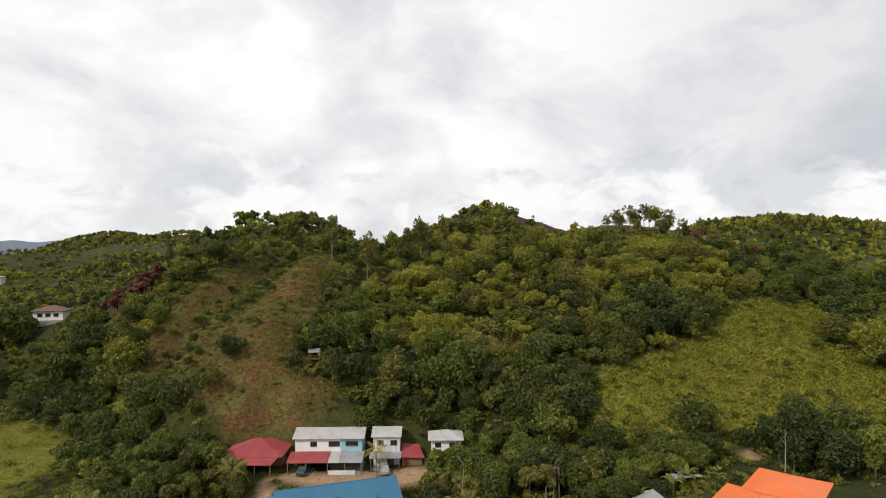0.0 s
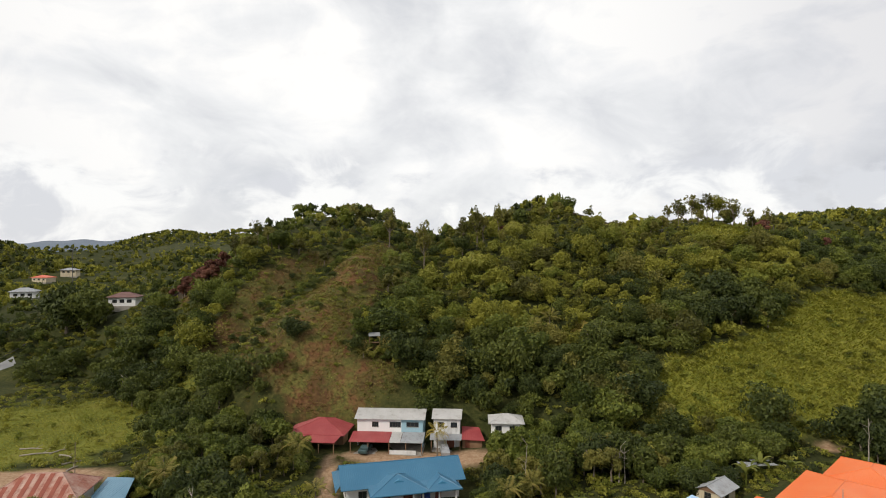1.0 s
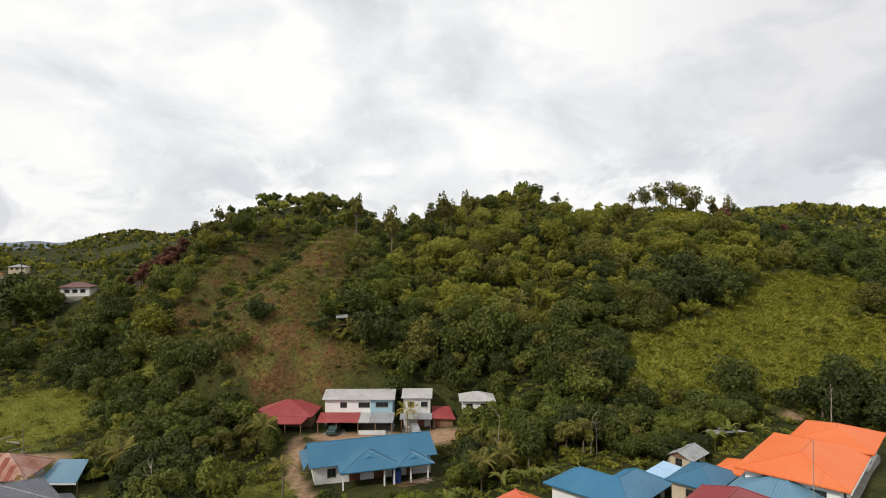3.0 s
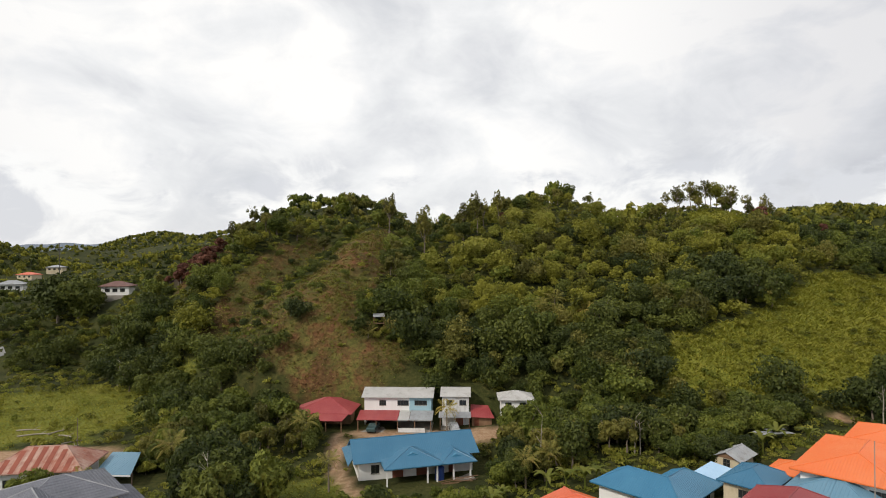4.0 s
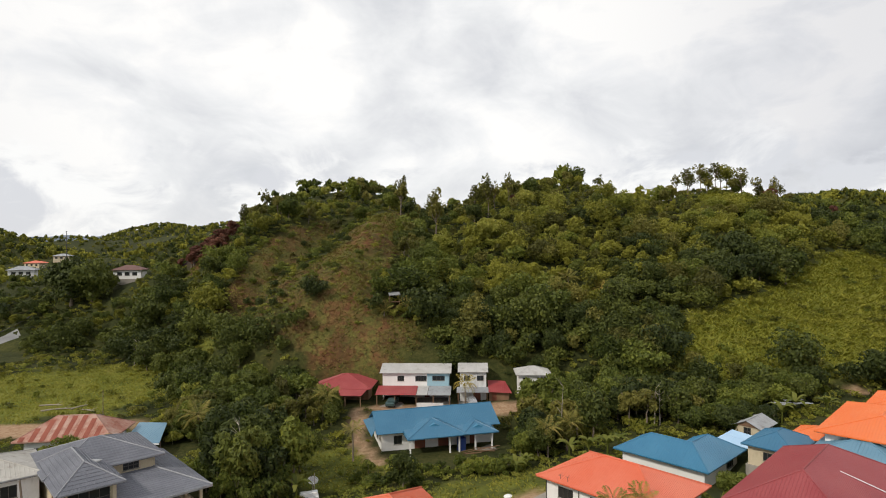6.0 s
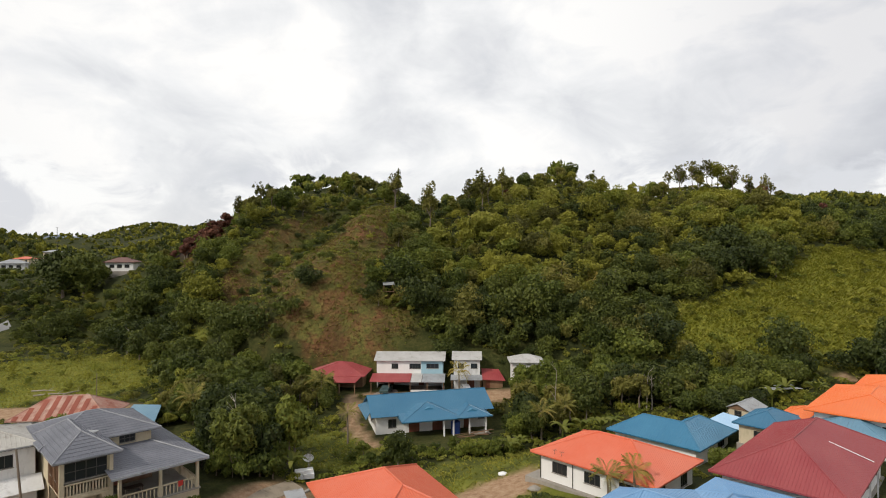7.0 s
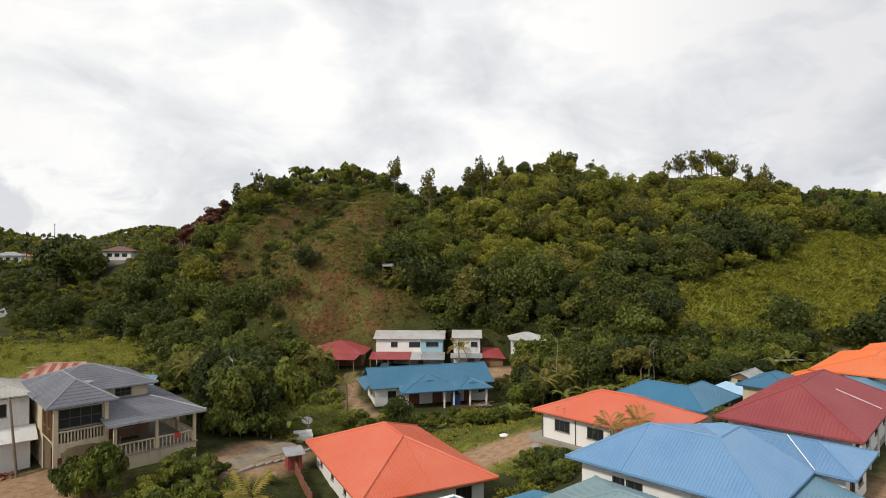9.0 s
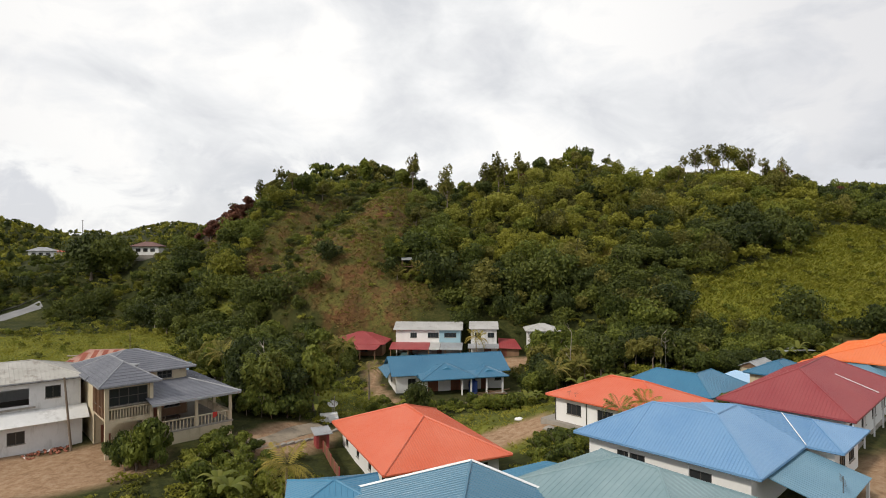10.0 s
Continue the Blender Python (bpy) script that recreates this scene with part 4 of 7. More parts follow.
def grey_tile_house():
    h = thing("house", pose(-20.9, 56.2, 0, 0, 0, YAW), "two-storey cream house with grey tiled roofs, balcony and verandah", "house")
    T = M["tile"]
    # upper roofs: main block and the front wing
    hip(h, -13.0, -2.4, 6.2, 15.6, 8.7, 1.75, T, M["tile_cap"], 0.30, 0.42, M["tile_cap"])
    hip(h, -12.9, -7.4, 1.2, 12.0, 8.66, 1.7, T, M["tile_cap"], 0.30, 0.42, M["tile_cap"], along="y")
    # verandah roof, a lean-to that wraps the corner
    slope(h, ((-8.7, 0, 6.6), (0, 0, 6.6), (-3.4, 6.7, 7.45), (-8.7, 6.7, 7.45)), T, 0.30, 0.42)
    slope(h, ((0, 0, 6.6), (0, 14.5, 6.6), (-3.4, 14.5, 7.45), (-3.4, 6.7, 7.45)), T, 0.30, 0.42)
    caps(h, [((0, 0, 6.63), (-3.4, 6.7, 7.48))], M["tile_cap"])
    part("fascia", boxes((-8.7, 0.0, -0.04, 0, 6.38, 6.59)), M["zinc"], h)
    C = M["cream"]
    # upper storey
    walls(h, -12.2, -3.2, 6.9, 15.0, 5.4, 8.5, C, front=[(6.0, 7.5, 7.6, 8.4, "window3x2")], right=row_of_windows(2, 7.6, 7.0, 8.2), floor=True)
    # wing: glazed balcony above an arched carport
    bx0, bx1, by0 = -12.1, -8.2, 2.0
    for xx in (bx0, bx1):
        post(h, xx, by0, 1.4, 8.5, C, 0.16, "column")
    part("balcony_floor", boxes((bx0, bx1, by0, 7.0, 5.1, 5.35)), C, h)
    balustrade(h, (bx0 + 0.2, by0), (bx1 - 0.2, by0), 5.35, 0.95, C, 0.25)
    wall(h, (bx0 + 0.16, by0 + 0.1), (bx1 - 0.16, by0 + 0.1), 6.45, 8.5, C, [(0.1, 3.45, 6.55, 8.2, "window4x2")], 0.1)
    wall(h, (bx0, 7.0), (bx0, by0 + 0.16), 5.35, 8.5, M["timber"], [(0.6, 1.4, 6.3, 7.8, "window2x2"), (2.4, 3.2, 6.3, 7.8, "window2x2")], 0.12, "brown timber side wall")
    wall(h, (bx1, by0 + 0.2), (bx1, 6.9), 5.35, 8.5, C, (), 0.12)
    for k in range(9):
        yy = by0 + 0.3 + k * 0.55
        post(h, bx0 - 0.04, yy, 5.35, 8.45, M["timber"], 0.05, "batten")
    # arch over the carport
    bm = bmesh.new()
    n = 12
    for i in range(n):
        u0, u1 = i / n, (i + 1) / n
        x0_, x1_ = bx0 + 0.16 + (bx1 - bx0 - 0.32) * u0, bx0 + 0.16 + (bx1 - bx0 - 0.32) * u1
        um = (u0 + u1) / 2
        zz = 5.1 - 0.2 - 1.0 * max(0.0, abs(2 * um - 1) - 0.55) ** 1.5 / 0.45 ** 1.5
        box(bm, x0_, x1_, by0 - 0.1, by0 + 0.12, zz, 5.1)
    part("arch", bm, C, h)
    wall(h, (bx0, 6.9), (bx1, 6.9), 1.6, 5.1, C, [(0.6, 1.5, 1.7, 3.8, "door")])
    wall(h, (bx0, 14), (bx0, 6.9), 1.6, 5.3, C)
    # verandah: floor on a rendered base, columns, balusters, inner wall
    part("verandah_base", boxes((-8.0, -0.7, 0.7, 14, 0.2, 3.45)), C, h)
    part("verandah_floor", boxes((-8.05, -0.6, 0.6, 14.1, 3.45, 3.62)), M["concrete"], h)
    for xx, yy in ((-7.8, 0.8), (-4.3, 0.8), (-0.85, 0.8), (-0.85, 5.2), (-0.85, 9.6), (-0.85, 13.6)):
        post(h, xx, yy, 3.62, 6.55, C, 0.13, "column")
    for a, b in (((-7.6, 0.8), (-4.5, 0.8)), ((-4.1, 0.8), (-1.05, 0.8)), ((-0.85, 1.0), (-0.85, 5.0)), ((-0.85, 5.4), (-0.85, 9.4))):
        balustrade(h, a, b, 3.62, 0.95, C, 0.32)
    wall(h, (-8.0, 6.6), (-3.2, 6.6), 3.62, 6.7, M["timber"], [(0.7, 1.6, 3.65, 5.7, "door"), (2.4, 4.0, 4.5, 5.6, "window3x1")], 0.14, "brown timber inner wall")
    wall(h, (-3.2, 6.6), (-3.2, 14.0), 3.62, 6.9, C, [(1.5, 3.2, 4.6, 5.7, "window3x1")], 0.14)
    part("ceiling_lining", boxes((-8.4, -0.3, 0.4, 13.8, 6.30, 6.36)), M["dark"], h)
    bm = bmesh.new()
    rod(bm, (-9.2, 5.9, 9.35), (-8.4, 5.2, 9.75), 0.5, 0.03, 10)
    part("satellite_dish", bm, M["zinc"], h, "grey roof-mounted satellite dish")
    t = thing("table", pose(-20.9, 56.2, 3.62, 0, 0, YAW), "dark timber table on the verandah", "table")
    part("tabletop", boxes((-6.8, -5.2, 2.6, 3.5, 0.72, 0.78)), M["dark_timber"], t)
    for xx in (-6.7, -5.3):
        for yy in (2.7, 3.4):
            post(t, xx, yy, 0, 0.72, M["dark_timber"], 0.04, "leg")
    d = thing("laundry", pose(-20.9, 56.2, 3.62, 0, 0, YAW), "red cloth hung over the balustrade", "cloth")
    bm = bmesh.new()
    for k in range(3):
        box(bm, -2.7 + k * 0.15, -2.55 + k * 0.15, 0.66 - 0.02 * (k % 2), 0.71, 0.5 + 0.05 * (k % 3), 1.06)
    part("fold", bm, M["red_plastic"], d)


def white_block():
    h = thing("house", pose(-36.4, 54.6, 0, 0, 0, 39), "two-storey stained white plaster house with pale sheet roofs", "house")
    W = M["old_white"]
    hip(h, -17, 0.3, -0.4, 8.2, 8.6, 1.45, M["pale_sheet"], M["pale_sheet"], 0.36, fascia=M["zinc"])
    wall(h, (-16.5, 0.1), (-0.2, 0.1), 5.4, 8.4, W, [(13.3, 14.6, 6.7, 7.9, "window2x1"), (3.0, 6.0, 6.2, 7.9, "gap"), (8.6, 12.0, 6.3, 7.9, "gap")])
    wall(h, (-0.2, 0.26), (-0.2, 7.8), 1.9, 8.4, W, [(2, 3.4, 6.6, 7.8, "window2x1")])
    wall(h, (-0.2, 7.8), (-16.5, 7.8), 1.9, 8.4, W)
    part("floor_slab", boxes((-16.4, -0.4, 0.3, 7.6, 5.1, 5.35)), M["concrete"], h)
    wall(h, (-16.5, -0.9), (-0.2, -0.9), 1.9, 4.9, W, [(10.2, 11.6, 2.9, 4.1, "window2x1"), (5.6, 7.0, 2.9, 4.1, "window2x1"), (1.5, 2.9, 2.9, 4.1, "window2x1")])
    wall(h, (-0.2, -0.74), (-0.2, 0.1), 1.9, 4.9, W)
    slope(h, ((-16.8, -1.9, 4.75), (0.3, -1.9, 4.75), (0.3, 0.05, 5.75), (-16.8, 0.05, 5.75)), M["old_white"], 0.0, name="skirt_roof", label="stained white skirt roof over the ground floor")
    part("ledge", boxes((-15, -4.0, -0.12, 0.08, 5.95, 6.1)), M["concrete"], h)
    bm = boxes((-8.6, -7.8, -1.2, -1.15, 5.15, 5.25), (-8.5, -7.9, -1.75, -1.2, 4.92, 5.18))
    part("patch", bm, M["brick"], h, "bare red patch on the skirt roof")
    plinth(h, -16.8, 0, -1.2, 8, 1.9)
    bm = bmesh.new()
    rod(bm, (-1.3, -2.6, 1.0), (-1.9, -2.4, 9.0), 0.13, 0.09, 8)
    pole = thing("utility_pole", pose(-36.4, 54.6, 0, 0, 0, 39), "leaning grey timber pole beside the house", "pole")
    part("shaft", bm, M["bark"], pole)
    rb = thing("rubble_heap", pose(-37.6, 51.3, 0, 0, 0, 39), "heap of broken red bricks against the wall", "rubble")
    rng = random.Random(5)
    for k in range(46):
        x, y = rng.uniform(-2.2, 1.6), rng.uniform(-0.7, 0.7)
        zz = gz(-37.6 + x * 0.78 - y * 0.63, 51.3 + x * 0.63 + y * 0.78) + 0.05 + 0.5 * max(0, 1 - abs(x) / 2.4 - abs(y))
        bm = bmesh.new()
        box(bm, -0.14, 0.14, -0.08, 0.08, -0.06, 0.06)
        ob = part("brick", bm, M["brick"] if k % 9 else M["plastic"], rb)
        ob.matrix_basis = pose(x, y, zz, rng.uniform(-40, 40), rng.uniform(-40, 40), rng.uniform(0, 180))


def blue_bungalow():
    h = thing("house", pose(-7.7, 87.1, 0, 0, 0, 14.5), "white bungalow with a teal-blue gabled roof and double porch", "house")
    B, z0 = M["bungalow"], -1.7
    L = 20.0
    gable(h, 0, L, 0, 9.0, 1.4, 2.4, B, B, 0.3, ends=M["white"], inset=0.9)
    # small hip at the left end below the gable
    slope(h, ((-0.8, 9.0, 1.25), (-0.8, 0, 1.25), (0.9, 2.6, 2.6), (0.9, 6.4, 2.6)), B, 0.45)
    # porch roof and its two low hips
    slope(h, ((4.2, -2.6, 1.13), (18.2, -2.6, 1.13), (18.2, 0.9, 1.75), (4.2, 0.9, 1.75)), B, 0.3, name="porch_roof")
    for cx, w in ((8.9, 4.7), (15.7, 2.9)):
        hip(h, cx - w, cx + w, -2.9, 4.6, 1.18, w * 0.40, B, B, 0.3, along="y")
        bm = bmesh.new()
        y0, zt = -2.9 + w * 0.45, 1.18 + w * 0.40 * 0.45
        v = [bm.verts.new(q) for q in ((cx - w * 0.34, y0, zt), (cx + w * 0.34, y0, zt), (cx, y0 + 0.02, zt + w * 0.12), (cx - w * 0.34, y0 + 0.6, zt + 0.1), (cx + w * 0.34, y0 + 0.6, zt + 0.1), (cx, y0 + 1.2, zt + w * 0.12))]
        for q in ((0, 1, 2), (0, 2, 5, 3), (1, 4, 5, 2), (3, 5, 4), (0, 3, 4, 1)):
            bm.faces.new([v[i] for i in q])
        part("gable_vent", bm, M["teal"], h, "dark louvred gable vent")
    front = [(1.9, 3.2, -0.6, 0.75, "window2x1"), (5.2, 6.9, z0 + 0.1, 0.5, "door"), (9.0, 10.7, z0 + 0.1, 0.5, "door"), (12.2, 13.2, -0.5, 0.6, "window2x1"),
             (14.2, 15.2, z0 + 0.1, 0.4, "door"), (16.6, 17.8, -0.3, 0.65, "window2x1")]
    walls(h, 0.9, L - 0.9, 0.9, 8.1, z0, 1.75, M["white"], front=front, left=[(2.4, 3.6, -0.5, 0.7, "window2x1")], right=[(2.4, 3.6, -0.5, 0.7, "window2x1")])
    part("porch_floor", boxes((4.0, 18.4, -2.8, 0.88, z0 - 1.5, z0 + 0.06)), M["concrete"], h)
    plinth(h, 0.7, L - 0.7, 0.89, 8.3, z0)
    for xx in (4.7, 10.9, 12.4, 15.0, 17.7):
        post(h, xx, -2.3, z0 + 0.06, 1.15, M["white"], 0.11, "porch_post")
    t = thing("water_tank", pose(-7.7, 87.1, z0 + 0.06, 0, 0, 14.5), "deep blue plastic water tank on the porch", "tank")
    bm = bmesh.new()
    rod(bm, (13.0, -1.4, 0), (13.0, -1.4, 1.9), 0.72, 0.72, 16)
    part("body", bm, M["tank"], t)
    bm = bmesh.new()
    rod(bm, (13.0, -1.4, 1.9), (13.0, -1.4, 2.15), 0.70, 0.3, 16)
    part("lid", bm, M["tank"], t)
    s = thing("timber_pile", pose(-7.7, 87.1, z0, 0, 0, 14.5), "loose weathered planks leaning at the porch edge", "planks")
    rng = random.Random(3)
    for k in range(9):
        bm = boxes((-1.6, 1.6, -0.07, 0.07, -0.025, 0.025))
        ob = part("plank", bm, M["timber"], s)
        ob.matrix_basis = pose(14.5 + rng.uniform(-1, 2.6), -3.3 + rng.uniform(-0.5, 0.4), 0.15 + 0.07 * k, rng.uniform(-8, 8), rng.uniform(-14, 14), rng.uniform(-35, 35))


def white_row_house():
    h = thing("house", pose(-9.4, 112.0, 0, 0, 0, -4), "two-storey white house with a pale blue bay and sheet-metal awnings", "house")
    gable(h, 0, 13.9, 0, 7.4, 5.55, 1.15, M["white_sheet"], M["white_sheet"], 0.45, ends=M["white"], inset=0.5)
    wall(h, (0.5, 0.6), (9.2, 0.6), 2.7, 5.6, M["white"], [(2.9, 4.2, 3.9, 4.9, "window3x1"), (6.4, 8.6, 3.9, 4.9, "window4x1")])
    wall(h, (9.2, 0.6), (13.4, 0.6), 2.7, 5.6, M["blue_wall"], [(1.0, 3.4, 4.0, 4.9, "window3x1")], label="pale blue painted bay")
    wall(h, (13.4, 0.76), (13.4, 6.9), 0, 5.7, M["blue_wall"])
    wall(h, (13.4, 6.9), (0.5, 6.9), 0, 5.7, M["white"])
    wall(h, (0.5, 6.74), (0.5, 0.76), 0, 5.7, M["white"], [(2, 3.2, 3.8, 4.9, "window2x1")])
    part("upper_floor", boxes((0.6, 13.3, 0.7, 6.7, 2.55, 2.69)), M["concrete"], h)
    wall(h, (0.5, 3.4), (13.4, 3.4), 0, 2.55, M["old_white"], [(2, 3, 0.05, 2.1, "door"), (8, 9, 0.05, 2.1, "door"), (5, 6.4, 1, 2, "window2x1")])
    for x0, x1, mat, lab in ((-0.3, 7.4, "red2", "weathered red awning"), (7.45, 9.5, "white_sheet", "white sheet awning"), (9.55, 13.9, "zinc", "grey zinc awning")):
        slope(h, ((x0, -3.6, 2.25), (x1, -3.6, 2.25), (x1, 0.58, 3.0), (x0, 0.58, 3.0)), M[mat], 0.4, name="awning", label=lab)
    for xx in (0, 3.4, 7.4, 10.6, 13.6):
        post(h, xx, -3.4, -0.1, 2.25, M["timber"], 0.07)
    plinth(h, 0.2, 13.7, -3.6, 7.2, 0.0)
    part("low_wall", boxes((7.5, 12.5, -3.5, -3.35, 0, 0.75)), M["old_white"], h)
    g = thing("house", pose(5.7, 111.2, 0, 0, 0, -4), "narrow two-storey white house with a pale sheet roof", "house")
    gable(g, 0, 5.9, 0, 6.4, 5.75, 1.1, M["white_sheet"], M["white_sheet"], 0.45, ends=M["old_white"], inset=0.4)
    walls(g, 0.4, 5.5, 0.5, 5.9, 0, 5.8, M["old_white"], front=[(3.3, 4.6, 4.0, 5.0, "window2x1"), (0.8, 2.0, 4.0, 5.0, "window2x1"), (2.6, 4.0, 0.1, 2.1, "door")])
    slope(g, ((-0.2, -1.6, 2.2), (5.9, -1.6, 2.2), (5.9, 0.48, 2.8), (-0.2, 0.48, 2.8)), M["zinc"], 0.4, name="awning")
    for xx in (0.1, 5.6):
        post(g, xx, -1.4, -0.1, 2.25, M["timber"], 0.07)
    plinth(g, 0.2, 5.7, -1.5, 6.1, 0.0)
    s = thing("shed", pose(11.7, 110.4, 0, 0, 0, -4), "low brown timber shed with a dark red sheet roof", "shed")
    slope(s, ((-0.2, -0.6, 2.2), (4.3, -0.6, 2.0), (3.2, 3.4, 3.4), (-0.2, 3.4, 3.6)), M["red2"], 0.4)
    walls(s, 0, 3.8, 0, 3.0, -0.1, 2.1, M["timber"], front=[(0.5, 1.4, 0, 1.9, "door")])
    plinth(s, -0.1, 3.9, -0.1, 3.1, 0.0)
    r = thing("house", pose(-16.2, 115.2, 0, 0, 0, -6), "open-fronted house with a weathered red hipped roof", "house")
    hip(r, -6.0, 5.8, -5.0, 6.5, 3.0, 1.75, M["red2"], M["red2"], 0.4)
    slope(r, ((-4.6, -7.6, 2.35), (4.6, -7.6, 2.35), (5.2, -4.8, 3.0), (-5.2, -4.8, 3.0)), M["red2"], 0.4, name="front_roof")
    walls(r, -5.0, 4.8, -2.0, 5.6, 0, 2.8, M["timber"], front=[(1.2, 2.1, 0.1, 2.0, "door"), (5.0, 6.8, 1.0, 2.0, "window3x1")])
    for xx in (-4.4, -1.5, 1.5, 4.4):
        post(r, xx, -7.3, -0.1, 2.4, M["timber"], 0.08)
    plinth(r, -5.3, 5.1, -7.5, 6.0, 0.05)
    q = thing("house", pose(20.1, 110.6, 0, 0, 0, -3), "small two-storey white house with a white hipped roof", "house")
    hip(q, -3.4, 3.4, -2.6, 3.2, 5.75, 1.1, M["white_sheet"], M["white_sheet"], 0.4)
    walls(q, -2.8, 2.8, -2.0, 2.6, 0.4, 5.6, M["white"], front=[(0.7, 1.9, 4.2, 5.1, "window2x1"), (3.4, 4.6, 4.2, 5.1, "window2x1"), (1.0, 2.0, 1.4, 2.4, "window2x1")])
    plinth(q, -3, 3, -2.2, 2.8, 0.5)
    t = thing("lean_to", pose(23.4, 109.6, 0, 0, 0, -3), "lean-to covered with bright blue sheets", "shed")
    slope(t, ((0, -1.6, 2.6), (3.2, -1.6, 2.2), (2.8, 1.6, 3.2), (0, 1.6, 3.6)), M["azure"], 0.4)
    for xx, yy in ((0.2, -1.4), (2.9, -1.4), (0.2, 1.4), (2.6, 1.4)):
        post(t, xx, yy, 0, 2.6, M["timber"], 0.06)


def rusty_house():
    h = thing("house", pose(-47.4, 79.6, 0.6, 0, 0, 6), "house with a rusty striped corrugated hipped roof", "house")
    hip(h, -6.8, 5.6, -3.8, 3.8, 4.2, 2.3, M["rust"], M["rust"], 0.55)
    for k in range(9):
        x = -6.1 + k * 1.3
        top = max(0.1, min(1.0, (x + 6.8) / 3.8, (4.95 - x) / 3.8) * 0.96)
        slope(h, ((x, -3.82, 4.23), (x + 0.65, -3.82, 4.23), (x + 0.65, -3.8 + 3.8 * top, 4.24 + 2.3 * top), (x, -3.8 + 3.8 * top, 4.24 + 2.3 * top)),
              M["rust_dark"], 0.0, thick=0.012, name="rusted_sheet", label="deeply rusted roof sheet")
    walls(h, -5.6, 4.6, -3.2, 3.2, 0.8, 4.0, M["old_white"], front=row_of_windows(3, 10.2, 2.2, 3.2, 1.5))
    plinth(h, -5.8, 4.8, -3.4, 3.4, 1.0)
    t = thing("lean_to", pose(-41.4, 78.6, 0.3, 0, 0, -4), "open lean-to with a slate-blue sheet roof and pale edge", "shed")
    slope(t, ((0, 0, 3.2), (5.2, 0, 3.2), (2.6, 7.0, 3.9), (-1.6, 7.0, 3.9)), M["steel"], 0.4)
    part("fascia", boxes((0, 5.2, -0.06, -0.01, 2.98, 3.18)), M["cap"], t)
    for xx, yy in ((0.3, 0.3), (5.2, 0.3), (2.2, 6.7), (-1.2, 6.7)):
        post(t, xx, yy, 0.6, 3.3, M["dark_timber"], 0.07)


M["rust_dark"] = surface("deep_rust", (0.20, 0.045, 0.025), (0.30, 0.085, 0.05), 0.75, 0.5, 3.0, relief=0.2)
orange_house_near()
orange_house_mid()
blue_house()
azure_house()
red_house()
orange_far_house()
slate_blue_houses()
near_roofs()
grey_tile_house()
white_block()
blue_bungalow()
white_row_house()
rusty_house()

# ---------------------------------------------------------------- plants
PR = np.random.RandomState(7)


def unit(v):
    return v / np.maximum(np.linalg.norm(v, axis=1, keepdims=True), 1e-6)


def leaf_quads(pos, nrm, size, rs, long=1.5):
    """Diamond leaves at pos, facing nrm. Returns verts and quads."""
    n = len(pos)
    t = unit(np.cross(nrm, rs.normal(size=(n, 3))))
    b = np.cross(nrm, t)
    s = np.broadcast_to(np.asarray(size, float), (n,)) * rs.uniform(0.65, 1.35, n)
    a, c = t * (s * long * 0.5)[:, None], b * (s * 0.5)[:, None]
    dip = nrm * (s * 0.18)[:, None]
    v = np.stack([pos - a - dip, pos - c * 0.9 + dip * 0.3, pos + a - dip, pos + c * 0.9 + dip * 0.3], 1).reshape(-1, 3)
    return v, np.arange(n * 4).reshape(n, 4)


def leaf_tris(pos, nrm, size, rs, long=1.7):
    """Pointed leaves, one triangle each."""
    n = len(pos)
    t = unit(np.cross(nrm, rs.normal(size=(n, 3))))
    b = np.cross(nrm, t)
    s = np.broadcast_to(np.asarray(size, float), (n,)) * rs.uniform(0.6, 1.4, n)
    v = np.stack([pos - t * (s * long * 0.4)[:, None] - b * (s * 0.5)[:, None], pos - t * (s * long * 0.3)[:, None] + b * (s * 0.5)[:, None], pos + t * (s * long * 0.6)[:, None]], 1).reshape(-1, 3)
    return v, np.arange(n * 3).reshape(n, 3)


def crown(rs, r, h, z, lobes, n, size, airy=0.0, long=1.5, tri=False):
    """A crown of leaf clumps: lobes spread through an ellipsoid of radius r and height h whose foot is at z."""
    d = unit(rs.normal(size=(lobes, 3)))
    c = d * (rs.uniform(0.25, 0.78, (lobes, 1)))
    c[:, 2] = c[:, 2] * 0.9 + 0.05
    lr = rs.uniform(0.26, 0.46, lobes) * (1 - 0.35 * airy)
    pick = rs.choice(lobes, n, p=lr ** 2 / np.sum(lr ** 2))
    q = unit(rs.normal(size=(n, 3)) + np.array([0, 0, 0.35]))
    p = c[pick] + q * (lr[pick] * rs.uniform(0.72, 1.06, n))[:, None]
    p = p * np.array([r, r, h / 2]) + np.array([0, 0, z + h / 2])
    return (leaf_tris if tri else leaf_quads)(p, unit(q + 0.55 * rs.normal(size=(n, 3))), size, rs, long)


